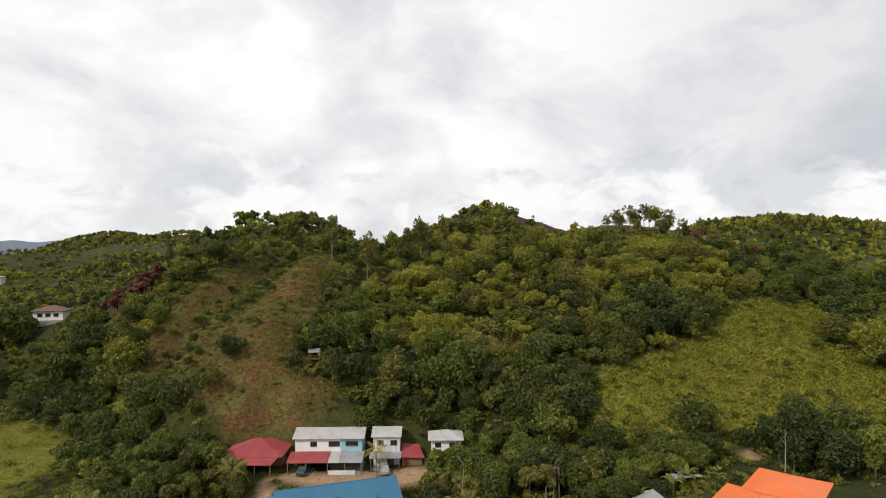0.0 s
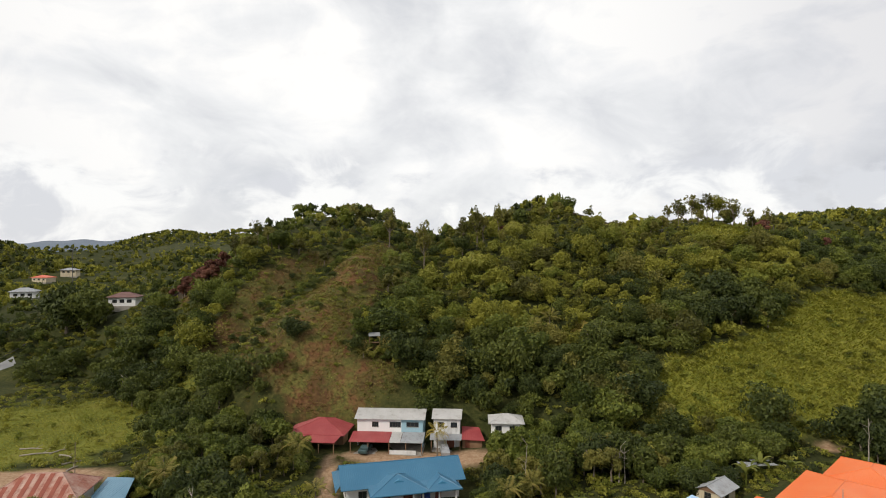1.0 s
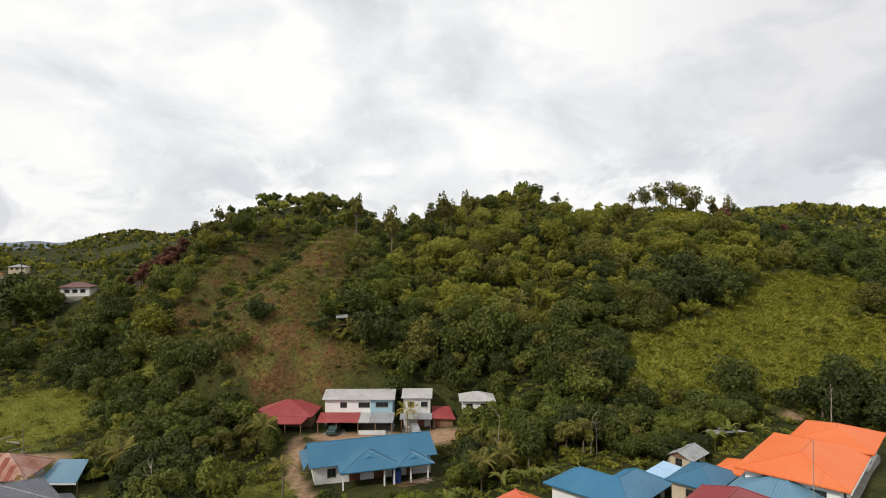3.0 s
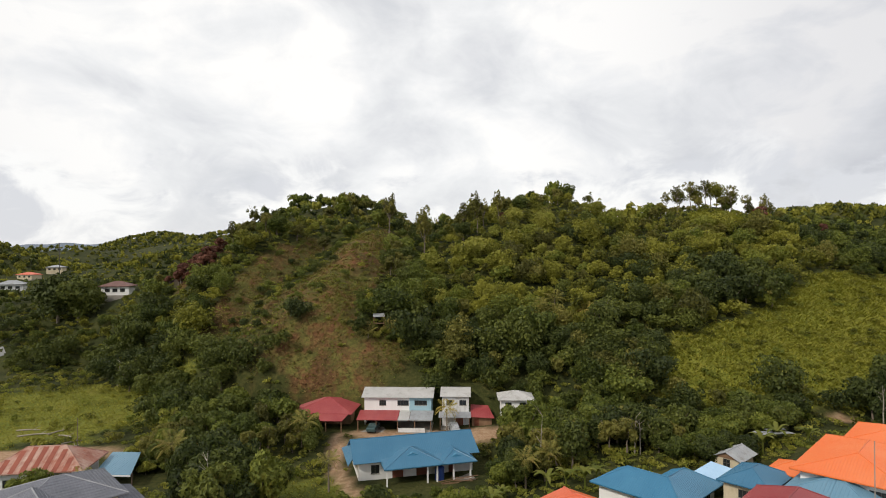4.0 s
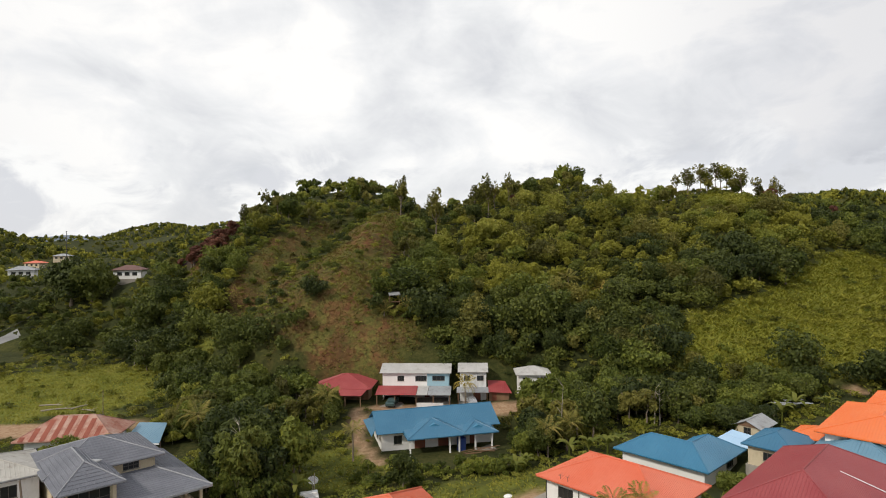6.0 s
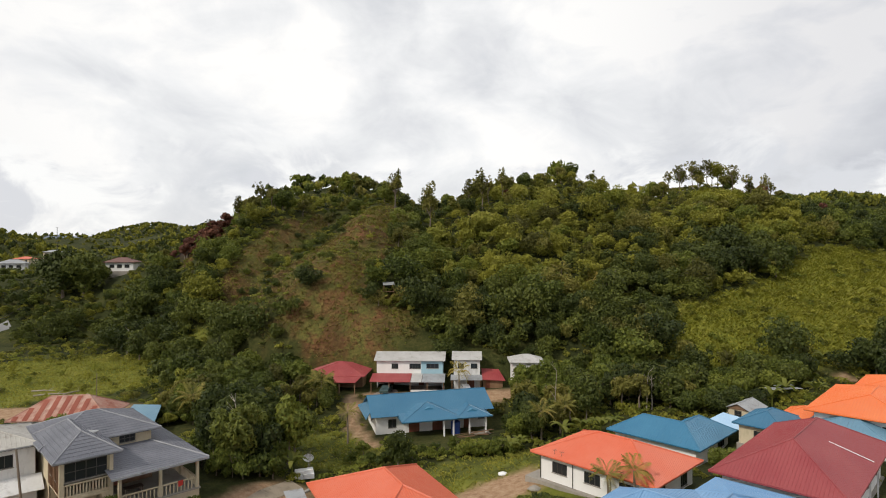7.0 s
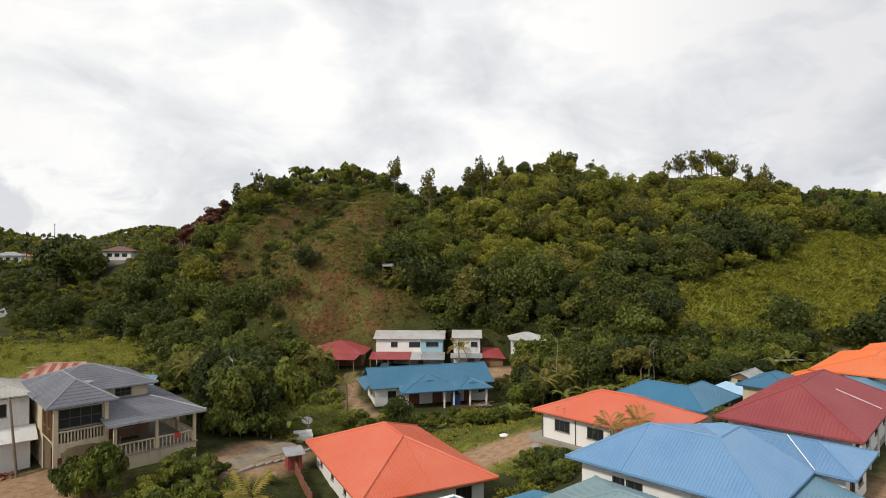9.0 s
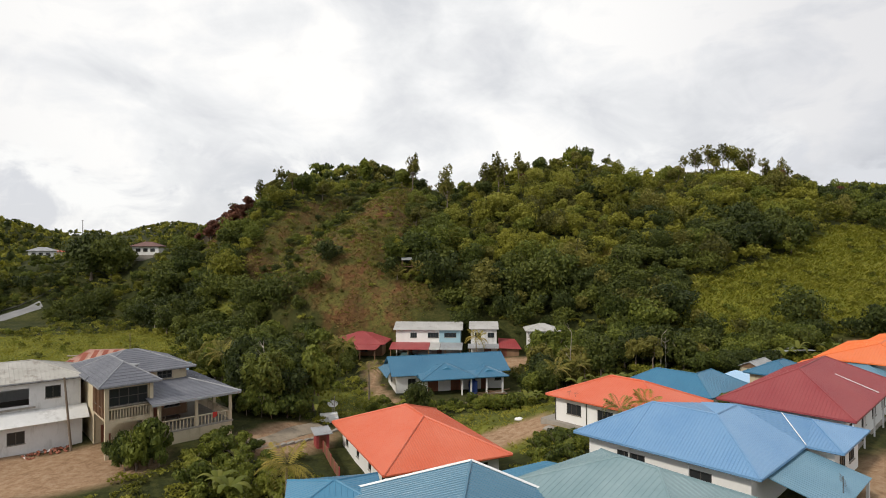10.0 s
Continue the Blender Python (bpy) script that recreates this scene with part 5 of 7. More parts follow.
def trunk_mesh(rs, h, r, top, spread, limbs=5, n=6):
    """A tapered, slightly bent trunk with rising limbs."""
    bm = bmesh.new()
    pts = [Vector((0, 0, -0.6))]
    for k in range(1, 5):
        f = k / 4
        pts.append(Vector((rs.normal() * 0.05 * h * f, rs.normal() * 0.05 * h * f, h * f)))
    for k in range(4):
        rod(bm, pts[k], pts[k + 1], r * (1 - 0.17 * k) * (1.35 if k == 0 else 1), r * (1 - 0.17 * (k + 1)), n)
    for k in range(limbs):
        a = k * 2.4 + rs.uniform(0, 0.8)
        s = pts[2].lerp(pts[4], rs.uniform(0.1, 1.0))
        e_ = s + Vector((math.cos(a) * spread * rs.uniform(0.6, 1), math.sin(a) * spread * rs.uniform(0.6, 1), (top - h) * rs.uniform(0.3, 0.8) + 0.4))
        mid = s.lerp(e_, 0.5) + Vector((0, 0, -0.1 * spread))
        rod(bm, s, mid, r * 0.45, r * 0.3, 5)
        rod(bm, mid, e_, r * 0.3, r * 0.1, 5)
    me = bpy.data.meshes.new("trunk")
    bm.to_mesh(me)
    bm.free()
    return me


def tree_kind(seed, mat, r, h, z, lobes, n, size, bark="bark", airy=0.0, trunk_r=0.16, limbs=5):
    rs = np.random.RandomState(seed)
    v, f = crown(rs, r, h, z, lobes, n, size, airy, 1.7, True)
    cm = np_mesh("crown", v, f, M[mat])
    tm = trunk_mesh(rs, z + h * 0.45, trunk_r, z + h, r * 0.7, limbs)
    tm.materials.append(M[bark])
    return cm, tm


# kinds of single trees: crown and trunk meshes, about 1 m scale factors applied per tree
KINDS = {
    "round_dark": [tree_kind(11 + k, "leaf_dark", 2.9, 5.4, 0.5, 22, 2700, 0.29) for k in range(3)],
    "round": [tree_kind(21 + k, "leaf_deep", 2.8, 5.2, 0.5, 21, 2500, 0.29) for k in range(3)],
    "lime": [tree_kind(31 + k, "leaf_lime", 2.2, 4.0, 0.6, 15, 1500, 0.28) for k in range(2)],
    "olive": [tree_kind(41 + k, "leaf_olive", 2.3, 4.2, 1.4, 16, 1500, 0.27, airy=0.5) for k in range(2)],
    "tall_airy": [tree_kind(51 + k, "leaf_olive", 1.6, 7.4, 1.2, 24, 760, 0.24, "bark", 1.1, 0.12, 9) for k in range(3)],
    "umbrella": [tree_kind(61 + k, "leaf", 2.9, 5.4, 1.5, 44, 1700, 0.2, "bark", 0.9, 0.12, 11) for k in range(3)],
    "slender": [tree_kind(65 + k, "leaf_olive", 1.9, 4.2, 2.6, 26, 620, 0.19, "bark", 1.6, 0.10, 10) for k in range(3)],
    "great": [tree_kind(67 + k, "leaf_dark", 4.4, 7.2, 0.4, 38, 4600, 0.36, trunk_r=0.25) for k in range(2)],
    "scorched": [tree_kind(71 + k, "leaf_brown", 2.0, 3.2, 1.0, 12, 1200, 0.27, airy=0.3) for k in range(2)],
    "bush": [tree_kind(81 + k, "leaf_deep", 1.3, 1.7, 0.1, 12, 1100, 0.17, trunk_r=0.06, limbs=4) for k in range(3)],
    "bush_lime": [tree_kind(91 + k, "leaf_lime", 1.2, 1.5, 0.1, 12, 950, 0.17, trunk_r=0.06, limbs=4) for k in range(2)],
}
WORDS = {
    "round_dark": ("tree", "dense dark green broadleaf tree with a rounded crown", "tree"),
    "round": ("tree", "mid-green broadleaf tree with a clumpy crown", "tree"),
    "lime": ("tree", "young yellow-green tree with bright leaf clumps", "tree"),
    "olive": ("tree", "olive-green tree with a loose open crown", "tree"),
    "tall_airy": ("tree", "tall slender tree with sparse leaf tufts and pale trunk", "tree"),
    "umbrella": ("tree", "tall tree with a flat spreading crown and pale trunk", "tree"),
    "slender": ("tree", "slender crest tree with a small airy crown", "tree"),
    "great": ("tree", "large dark broadleaf tree with a domed crown", "tree"),
    "scorched": ("tree", "scorched small tree with red-brown dead leaves", "tree"),
    "bush": ("bush", "leafy green bush growing from the ground", "bush"),
    "bush_lime": ("bush", "low yellow-green leafy bush", "bush"),
}
TREES = []      # x, y, reach of all single trees, so that the wood leaves room


def plant(kind, x, y, s=1.0, tall=1.0, group=""):
    kinds = KINDS[kind]
    cm, tm = kinds[PR.randint(len(kinds))]
    name, label, cat = WORDS[kind]
    t = new(name)
    t.matrix_world = Matrix.LocRotScale((x, y, gz(x, y) - 0.05), Euler((PR.normal() * 0.03, PR.normal() * 0.03, PR.uniform(0, 6.28))), (s, s, s * tall))
    tagged(t, label, cat, group)
    for nm, me in (("trunk", tm), ("crown", cm)):
        ob = new(nm, me)
        ob.parent = t
    TREES.append((x, y, (4.0 if kind == "great" else 2.2) * s))
    return t


# ---- palms and bananas
def frond_mesh(length, droop, leaflet, n, mat, seed):
    """One palm frond along +x: a bent rib with two rows of hanging leaflets."""
    rs = np.random.RandomState(seed)
    u = np.linspace(0.12, 1, n)
    x, z = length * u * (1 - 0.18 * u), length * (0.45 * u - droop * u ** 2)
    vs, fs = [], []
    for s in (-1, 1):
        for k in range(n):
            L = leaflet * (0.45 + 1.0 * math.sin(math.pi * min(1, u[k] * 0.9 + 0.08))) * rs.uniform(0.85, 1.1)
            a = np.array([x[k], 0, z[k]])
            w = length / n * 0.62
            tip = a + np.array([0.45 * L, s * L * 0.8, -0.42 * L])
            mid = (a + tip) / 2 + np.array([0, 0, 0.12 * L])
            i = len(vs)
            vs += [a - [w / 2, 0, 0], mid - [w / 2, 0, 0], tip, mid + [w / 2, 0, 0]]
            fs.append((i, i + 1, i + 2, i + 3))
    me = np_mesh("frond", np.array(vs), np.array(fs), M[mat])
    return me


def palm(x, y, h, size, mat, label, lean=0.06, n=15, name="palm_tree"):
    t = thing(name, pose(x, y, gz(x, y)), label, "palm")
    a = PR.uniform(0, 6.28)
    bm = bmesh.new()
    prev = Vector((0, 0, -0.5))
    for k in range(1, 8):
        f = k / 7
        q = Vector((math.cos(a) * lean * h * f * f, math.sin(a) * lean * h * f * f, h * f))
        rod(bm, prev, q, 0.16 - 0.01 * k, 0.17 - 0.012 * k, 7)
        prev = q
    part("trunk", bm, M["bark"], t)
    meshes = [frond_mesh(size, d, size * 0.26, 15, mat, int(d * 100)) for d in (0.35, 0.75, 1.15)]
    for k in range(n):
        ob = new("frond", meshes[k % 3])
        ob.parent = t
        ob.matrix_basis = Matrix.Translation(prev) @ Euler((0, radians(PR.uniform(-22, 12) - (k % 3 == 0) * 28), k * 2.4 + PR.uniform(-0.2, 0.2))).to_matrix().to_4x4()
    TREES.append((x, y, size * 0.5))


def banana_leaf(seed):
    rs = np.random.RandomState(seed)
    n, L, w = 7, 2.1, 0.27
    vs, fs = [], []
    for k in range(n + 1):
        u = k / n
        x, z = L * u * (1 - 0.25 * u), L * (0.75 * u - 0.75 * u ** 2.2)
        ww = w * math.sin(math.pi * min(0.97, 0.12 + u * 0.86)) ** 0.6 * rs.uniform(0.85, 1.1)
        vs += [(x, -ww, z - 0.08), (x, 0, z), (x, ww, z - 0.08)]
        if k:
            i = 3 * k
            fs += [(i - 3, i - 2, i + 1, i), (i - 2, i - 1, i + 2, i + 1)]
    return np_mesh("leaf_blade", np.array(vs), np.array(fs), M["banana"])


BLADES = [banana_leaf(k) for k in range(3)]


def banana(x, y, s=1.0):
    t = thing("banana_plant", pose(x, y, gz(x, y)) @ Matrix.Scale(s, 4), "banana plant with broad arching pale green leaves", "plant", "banana plants")
    bm = bmesh.new()
    rod(bm, (0, 0, -0.3), (0.05, 0, 1.5), 0.13, 0.08, 7)
    part("stem", bm, M["banana"], t)
    for k in range(7):
        ob = new("leaf_blade", BLADES[k % 3])
        ob.parent = t
        ob.matrix_basis = Matrix.Translation((0.04, 0, 1.4)) @ Euler((0, radians(PR.uniform(-35, 0)), k * 2.4 + PR.uniform(-0.3, 0.3))).to_matrix().to_4x4()
    TREES.append((x, y, 1.2))


# ---- single trees of the village, each clump by its place
def clump(cx, cy, rx, ry, n, kinds, s0, s1, gap=1.9, tall=1.0, group=""):
    """n trees scattered through an oval, not closer than gap."""
    tries = 0
    made = 0
    while made < n and tries < n * 40:
        tries += 1
        a, d = PR.uniform(0, 6.28), math.sqrt(PR.uniform(0, 1))
        x, y = cx + rx * d * math.cos(a), cy + ry * d * math.sin(a)
        if any((x - q[0]) ** 2 + (y - q[1]) ** 2 < gap ** 2 for q in TREES[-120:]):
            continue
        plant(kinds[PR.randint(len(kinds))], x, y, PR.uniform(s0, s1), tall * PR.uniform(0.9, 1.15), group)
        made += 1


W_ALL = ["round_dark", "round", "round", "olive", "lime"]
clump(-21, 72, 5.5, 8, 17, ["round_dark", "round_dark", "round"], 0.85, 1.25, 2.3, 1.15, "dark trees beside the tiled house")
clump(-30, 92, 9, 9, 20, W_ALL, 0.7, 1.1, 2.6, 1.0, "trees behind the tiled house")
clump(-33, 108, 12, 8, 22, W_ALL, 0.7, 1.1, 2.8, 1.0, "trees below the bare slope")
clump(-21, 65.5, 5, 3, 16, ["bush"], 1.1, 1.7, 1.2, 1.2, "bushes beside the tiled house")
clump(-34, 88, 8, 5, 14, ["bush", "bush_lime"], 1.0, 1.5, 1.6)
clump(-20, 101, 4, 5, 8, ["round", "round_dark", "olive"], 0.6, 0.9, 2.2)
clump(22, 92, 6, 8, 18, ["round_dark", "round", "olive"], 0.75, 1.15, 2.4, 1.1, "trees beside the bungalow")
clump(36, 96, 11, 7, 24, W_ALL, 0.7, 1.1, 2.6, 1.05, "trees below the green hillside")
clump(56, 96, 10, 5, 16, ["round", "round_dark", "round"], 0.7, 1.05, 2.6)
clump(84, 92, 9, 7, 14, ["round_dark", "round"], 0.9, 1.4, 3.0, 1.2, "large trees beside the orange roof")
clump(31, 110, 10, 4, 14, ["round", "olive", "bush"], 0.5, 0.9, 2.2)
clump(-2, 80, 8, 2.2, 10, ["bush", "bush_lime", "bush"], 0.7, 1.1, 1.6, 1.0, "bushes in front of the bungalow")
clump(8.5, 80, 5, 2.6, 14, ["bush", "bush_lime", "bush"], 0.8, 1.2, 1.3, 1.0, "bushes in front of the bungalow")
clump(15.2, 84, 2.0, 2.2, 4, ["round_dark", "round"], 0.7, 0.9, 1.6)
clump(-5, 74, 5, 2.5, 8, ["bush", "round_dark", "bush"], 0.7, 0.95, 1.7)
clump(-27.0, 47.6, 2.1, 1.5, 12, ["bush"], 1.1, 1.6, 0.8, 1.5, "tall bushes in front of the tiled house")
clump(-19, 46, 4.5, 5, 14, ["bush", "bush_lime", "bush"], 0.8, 1.3, 1.5, 1.0, "bushes along the dirt lot")
clump(-20.5, 52.5, 3.0, 1.5, 7, ["bush"], 0.7, 1.0, 1.2)
clump(-14, 42, 3, 5, 8, ["bush", "bush_lime"], 0.8, 1.2, 1.5)
clump(11.2, 52, 2.6, 4.6, 13, ["bush", "bush", "bush_lime"], 0.8, 1.2, 1.3, 1.0, "bushes between the orange and blue houses")
clump(33.5, 60.5, 1.2, 1.6, 3, ["round"], 0.5, 0.65, 1.2)
clump(21, 104, 4, 2.0, 6, ["round_dark", "round"], 0.6, 0.8, 1.8)
clump(45, 88, 8, 4, 9, ["round", "lime", "round_dark"], 0.6, 0.9, 2.2)
clump(-48, 126, 8, 4, 9, ["bush", "round", "bush"], 0.6, 0.9, 3.0)
clump(-54, 90, 3, 2, 4, ["bush"], 0.7, 1.0, 1.6)
clump(-46, 74.5, 3, 1.0, 3, ["bush", "round"], 0.6, 0.8, 1.5)
clump(-36, 90, 4, 4, 7, ["bush", "bush_lime", "olive"], 0.7, 1.0, 1.8)
clump(-5, 128, 4.0, 2.5, 9, ["bush", "bush_lime", "round"], 0.7, 1.1, 1.5, 1.0, "bushes below the hillside hut")
clump(-3.5, 157, 4.0, 14, 20, ["round", "olive", "round_dark"], 0.8, 1.2, 2.4, 1.0, "trees beside the bare spur")
clump(-64, 176, 6.5, 4.5, 16, ["scorched"], 0.9, 1.3, 1.8, 0.9, "scorched trees on the ridge")
clump(41, 36, 3, 3, 4, ["bush"], 0.7, 1.0, 1.6)

# the crest: slender and flat-topped trees against the sky
for x, y, k, s in (
    (2.2, 174.3, "tall_airy", 2.03), (-8.4, 177.0, "tall_airy", 1.52), (-11.8, 178.1, "round", 1.01), (18.5, 179.5, "tall_airy", 1.7), (14.0, 176.5, "round_dark", 1.06),
    (25.8, 187.4, "tall_airy", 1.32), (33.6, 191.5, "round", 1.18), (47.1, 196.4, "olive", 1.12), (50.6, 197.9, "round", 1.23), (60.9, 196.4, "olive", 1.12),
    (78.2, 195.6, "round", 1.34), (128.8, 197.3, "round", 0.9), (-54.9, 175.2, "tall_airy", 1.16), (-50.4, 176.2, "olive", 1.29), (-45.9, 178.5, "slender", 1.12),
    (-52.6, 175.0, "slender", 1.01), (-42.6, 178.4, "round", 1.29), (-37.0, 180.3, "olive", 1.01), (-29.1, 180.5, "olive", 1.12), (-20.2, 179.8, "round", 1.01),
    (-63.8, 174.1, "scorched", 0.9), (-68.3, 175.4, "scorched", 1.01), (-60.5, 174.1, "scorched", 0.78), (-70.6, 174.3, "scorched", 0.9), (-66.1, 173.0, "scorched", 0.67),
    (-75.0, 177.8, "scorched", 0.78), (-78.4, 179.7, "olive", 0.9), (-63.8, 176.6, "slender", 0.9), (135.7, 192.5, "scorched", 1.01), (27.4, 188.7, "scorched", 0.78),
    (82, 195.5, "olive", 1.2), (84.5, 197.2, "slender", 1.35), (87, 193.8, "slender", 1.5), (89.5, 198.3, "umbrella", 1.15), (92, 195.1, "slender", 1.55),
    (95, 197.8, "umbrella", 1.3), (97.5, 195.8, "slender", 1.5), (100, 197.6, "umbrella", 1.4), (103, 199.5, "umbrella", 1.35), (105.5, 194.4, "slender", 1.5),
    (108, 198.1, "umbrella", 1.2), (111, 195.6, "slender", 1.2), (113, 196.3, "tall_airy", 0.9), (116, 194.2, "scorched", 1.3), (118.5, 197.4, "tall_airy", 1.25),
    (121, 197.9, "slender", 1.2), (123, 196.7, "olive", 1.1), (126, 197.6, "round", 1.0), (93.5, 193.6, "olive", 1.0), (101.5, 193.4, "olive", 1.0),
    (107, 200.6, "round", 0.9), (115, 200.3, "olive", 1.0), (14.5, 179, "tall_airy", 1.45), (20.5, 182, "slender", 1.6), (-50, 181, "slender", 1.5),
    (-46, 182, "olive", 1.3), (-53, 180, "olive", 1.2), (-8.5, 176, "slender", 1.7),
):
    plant(k, x, y, s, 1.0, "trees along the crest")
for x, y, s in ((-113, 186, 1.9), (-106, 185, 1.7), (-109, 189, 0.9), (75.4, 141, 1.18), (69.1, 136, 1.12), (82.7, 140, 1.06), (65, 141, 1.01), (77.5, 134, 0.95), (24, 130, 0.95), (32, 124, 0.89), (17, 133, 0.84), (42, 127, 1), (12, 128, 0.73), (-46, 116, 0.8), (-52, 128, 0.85), (-40, 123, 0.75), (-66, 137, 0.8), (-60, 132, 0.75), (26, 119, 0.73), (50, 119, 0.84)):
    plant("great", x, y, s, 1.05, "large dark trees on the hillside")
for x, y, s in ((72.3, 131, 1.4), (67.1, 131, 1.23), (79.5, 146, 1.23), (83.7, 134, 1.23), (71.2, 147, 1.29), (62.9, 135, 1.12), (87.9, 138, 1.12)):
    plant("round_dark" if s > 1.15 else "round", x, y, s, 1.1, "dark grove on the grassy slope")

palm(6.9, 106.7, 5.0, 2.6, "palm_yellow", "coconut palm with yellowing fronds before the white house", 0.02)
palm(-17.5, 100.5, 4.2, 3.2, "palm", "coconut palm with long drooping green fronds", 0.05)
palm(-10.8, 83.8, 4.6, 2.2, "palm", "slim palm with drooping fronds beside the track", 0.03, 13)
palm(18.0, 53.4, 3.2, 2.0, "palm", "coconut palm with olive fronds by the orange house", 0.04)
palm(20.4, 52.9, 3.4, 2.1, "palm_yellow", "coconut palm with yellowing fronds by the orange house", 0.04)
palm(-11.7, 39.0, 3.6, 2.6, "palm_yellow", "young coconut palm with yellow-green fronds", 0.04)
palm(-33, 84, 4.0, 2.9, "palm", "coconut palm with arching green fronds", 0.06)
palm(-27, 82, 3.8, 3.0, "palm", "coconut palm with arching green fronds", 0.06)
palm(-40, 74.0, 3.0, 2.2, "palm", "short palm beside the rusty roof", 0.03)
palm(17.5, 83, 4.5, 2.6, "palm", "areca palm with drooping fronds", 0.03)
palm(21, 84.5, 4.0, 2.4, "palm", "areca palm with drooping fronds", 0.03)
palm(-5, 128.5, 1.6, 3.0, "palm", "short palm growing below the hillside hut", 0.05)
palm(-9.6, 127, 1.2, 2.8, "palm", "short palm growing below the hillside hut", 0.05)
for x, y, s in ((31.5, 135.5, 3.4), (36, 131, 3.0), (28, 138, 3.2), (40, 134, 3.0), (25, 131, 3.0), (34, 140, 3.2)):
    palm(x, y, 2.4, s, "palm_yellow" if s < 3.1 else "palm", "oil palm with yellow-green fronds on the hillside", 0.04)
for x, y, s in ((20, 80.5, 1.3), (22.5, 79.5, 1.2), (25, 79, 1.3), (27, 80.5, 1.1), (48, 86, 1.4), (51, 87, 1.3), (54, 86.5, 1.4), (57, 88, 1.3), (-16.5, 40, 1.3), (-18, 42, 1.1),
                (52, 98, 1.4), (58, 101, 1.3), (66, 102, 1.3), (72, 101, 1.2), (79, 100, 1.3), (12, 77, 1.1), (13.5, 79, 1.0), (60, 85, 1.2), (-15, 66, 1.2), (29, 77.5, 1.1)):
    banana(x, y, s)

# ---- the wood on the hill: past counting, one object for each kind of leaf
FOOTPRINTS = [(-2.7, 55, 10.5), (21, 60, 9), (20, 40, 11), (34, 48, 11), (57, 68, 14), (33, 71, 9), (-29, 59, 11), (-43, 54, 11), (2, 92, 11.5), (-3, 112, 9),
              (8, 110, 8), (20, 110, 5.5), (-16, 115, 9), (-48, 81, 10), (2, 27, 12), (-37, 47, 10), (-100, 197, 8), (-98, 188, 6), (-258, 412, 14), (-262, 390, 12), (-169, 243, 9), (45, 66, 9), (43, 77, 5), (-38, 83, 6), (48, 80, 4), (-126, 170, 8), (-119, 160, 8), (-112, 151, 8)]


def open_ground(x, y):
    """True where trees may stand."""
    ok = np.ones_like(x, dtype=bool)
    for fx, fy, fr in FOOTPRINTS:
        ok &= (x - fx) ** 2 + (y - fy) ** 2 > fr ** 2
    return ok


def scatter(x0, x1, y0, y1, step, rs):
    nx, ny = int((x1 - x0) / step), int((y1 - y0) / step)
    a, b = np.meshgrid(np.arange(nx), np.arange(ny))
    x = x0 + (a.ravel() + 0.5 * (b.ravel() % 2) + rs.uniform(-0.42, 0.42, a.size)) * step
    y = y0 + (b.ravel() + rs.uniform(-0.42, 0.42, a.size)) * step
    return x, y


def wood(name, label, spots, protos, mat, rs):
    """Joins copies of leaf prototypes into one mesh. spots: x, y, scale, height factor."""
    vs, fs, ts, base = [], [], [], 0
    z = height(spots[:, 0], spots[:, 1])
    for (x, y, s, tall), zz in zip(spots, z):
        v, f = protos[rs.randint(len(protos))]
        a = rs.uniform(0, 6.28)
        c, d = math.cos(a), math.sin(a)
        w = np.empty_like(v)
        w[:, 0], w[:, 1], w[:, 2] = (v[:, 0] * c - v[:, 1] * d) * s + x, (v[:, 0] * d + v[:, 1] * c) * s + y, v[:, 2] * s * tall + zz - 0.1
        vs.append(w)
        fs.append(f + base)
        ts.append(np.full(len(v), rs.uniform(0, 1)))
        base += len(v)
    ob = new(name, np_mesh(name, np.concatenate(vs), np.concatenate(fs), M[mat], np.concatenate(ts)))
    return tagged(ob, label, "woodland", kind="stuff")


def with_stem(rs, crown_vf, h, r):
    """Adds a thin three-sided stem to a leaf prototype."""
    v, f = crown_vf
    q = np.array([[r * math.cos(k * 2.09), r * math.sin(k * 2.09)] for k in range(3)])
    sv = np.concatenate([np.c_[q, np.full(3, -0.4)], np.c_[q * 0.6, np.full(3, h)]])
    sf = np.array([[0, 1, 4, 3], [1, 2, 5, 4], [2, 0, 3, 5]]) + len(v)
    return np.concatenate([v, sv]), np.concatenate([f, sf])


rs = np.random.RandomState(17)
P_ROUND = [crown(rs, 2.6, 4.2, 0.5, 11, 560, 0.36, long=1.25, tri=True) for _ in range(7)]
P_BIG = [crown(rs, 4.1, 6.6, 0.6, 24, 1500, 0.37, long=1.25, tri=True) for _ in range(5)]
P_TALL = [crown(rs, 2.0, 4.0, 1.3, 10, 380, 0.33, 0.45, long=1.25, tri=True) for _ in range(7)]
P_BUSH = [crown(rs, 1.6, 1.8, 0.0, 8, 90, 0.36, long=1.25, tri=True) for _ in range(6)]
P_BACK = [crown(rs, 2.6, 4.8, 1.0, 11, 120, 0.8, 0.2, tri=True) for _ in range(6)]
P_FAR = [crown(rs, 3.4, 5.4, -2.4, 9, 46, 1.7, tri=True) for _ in range(5)]

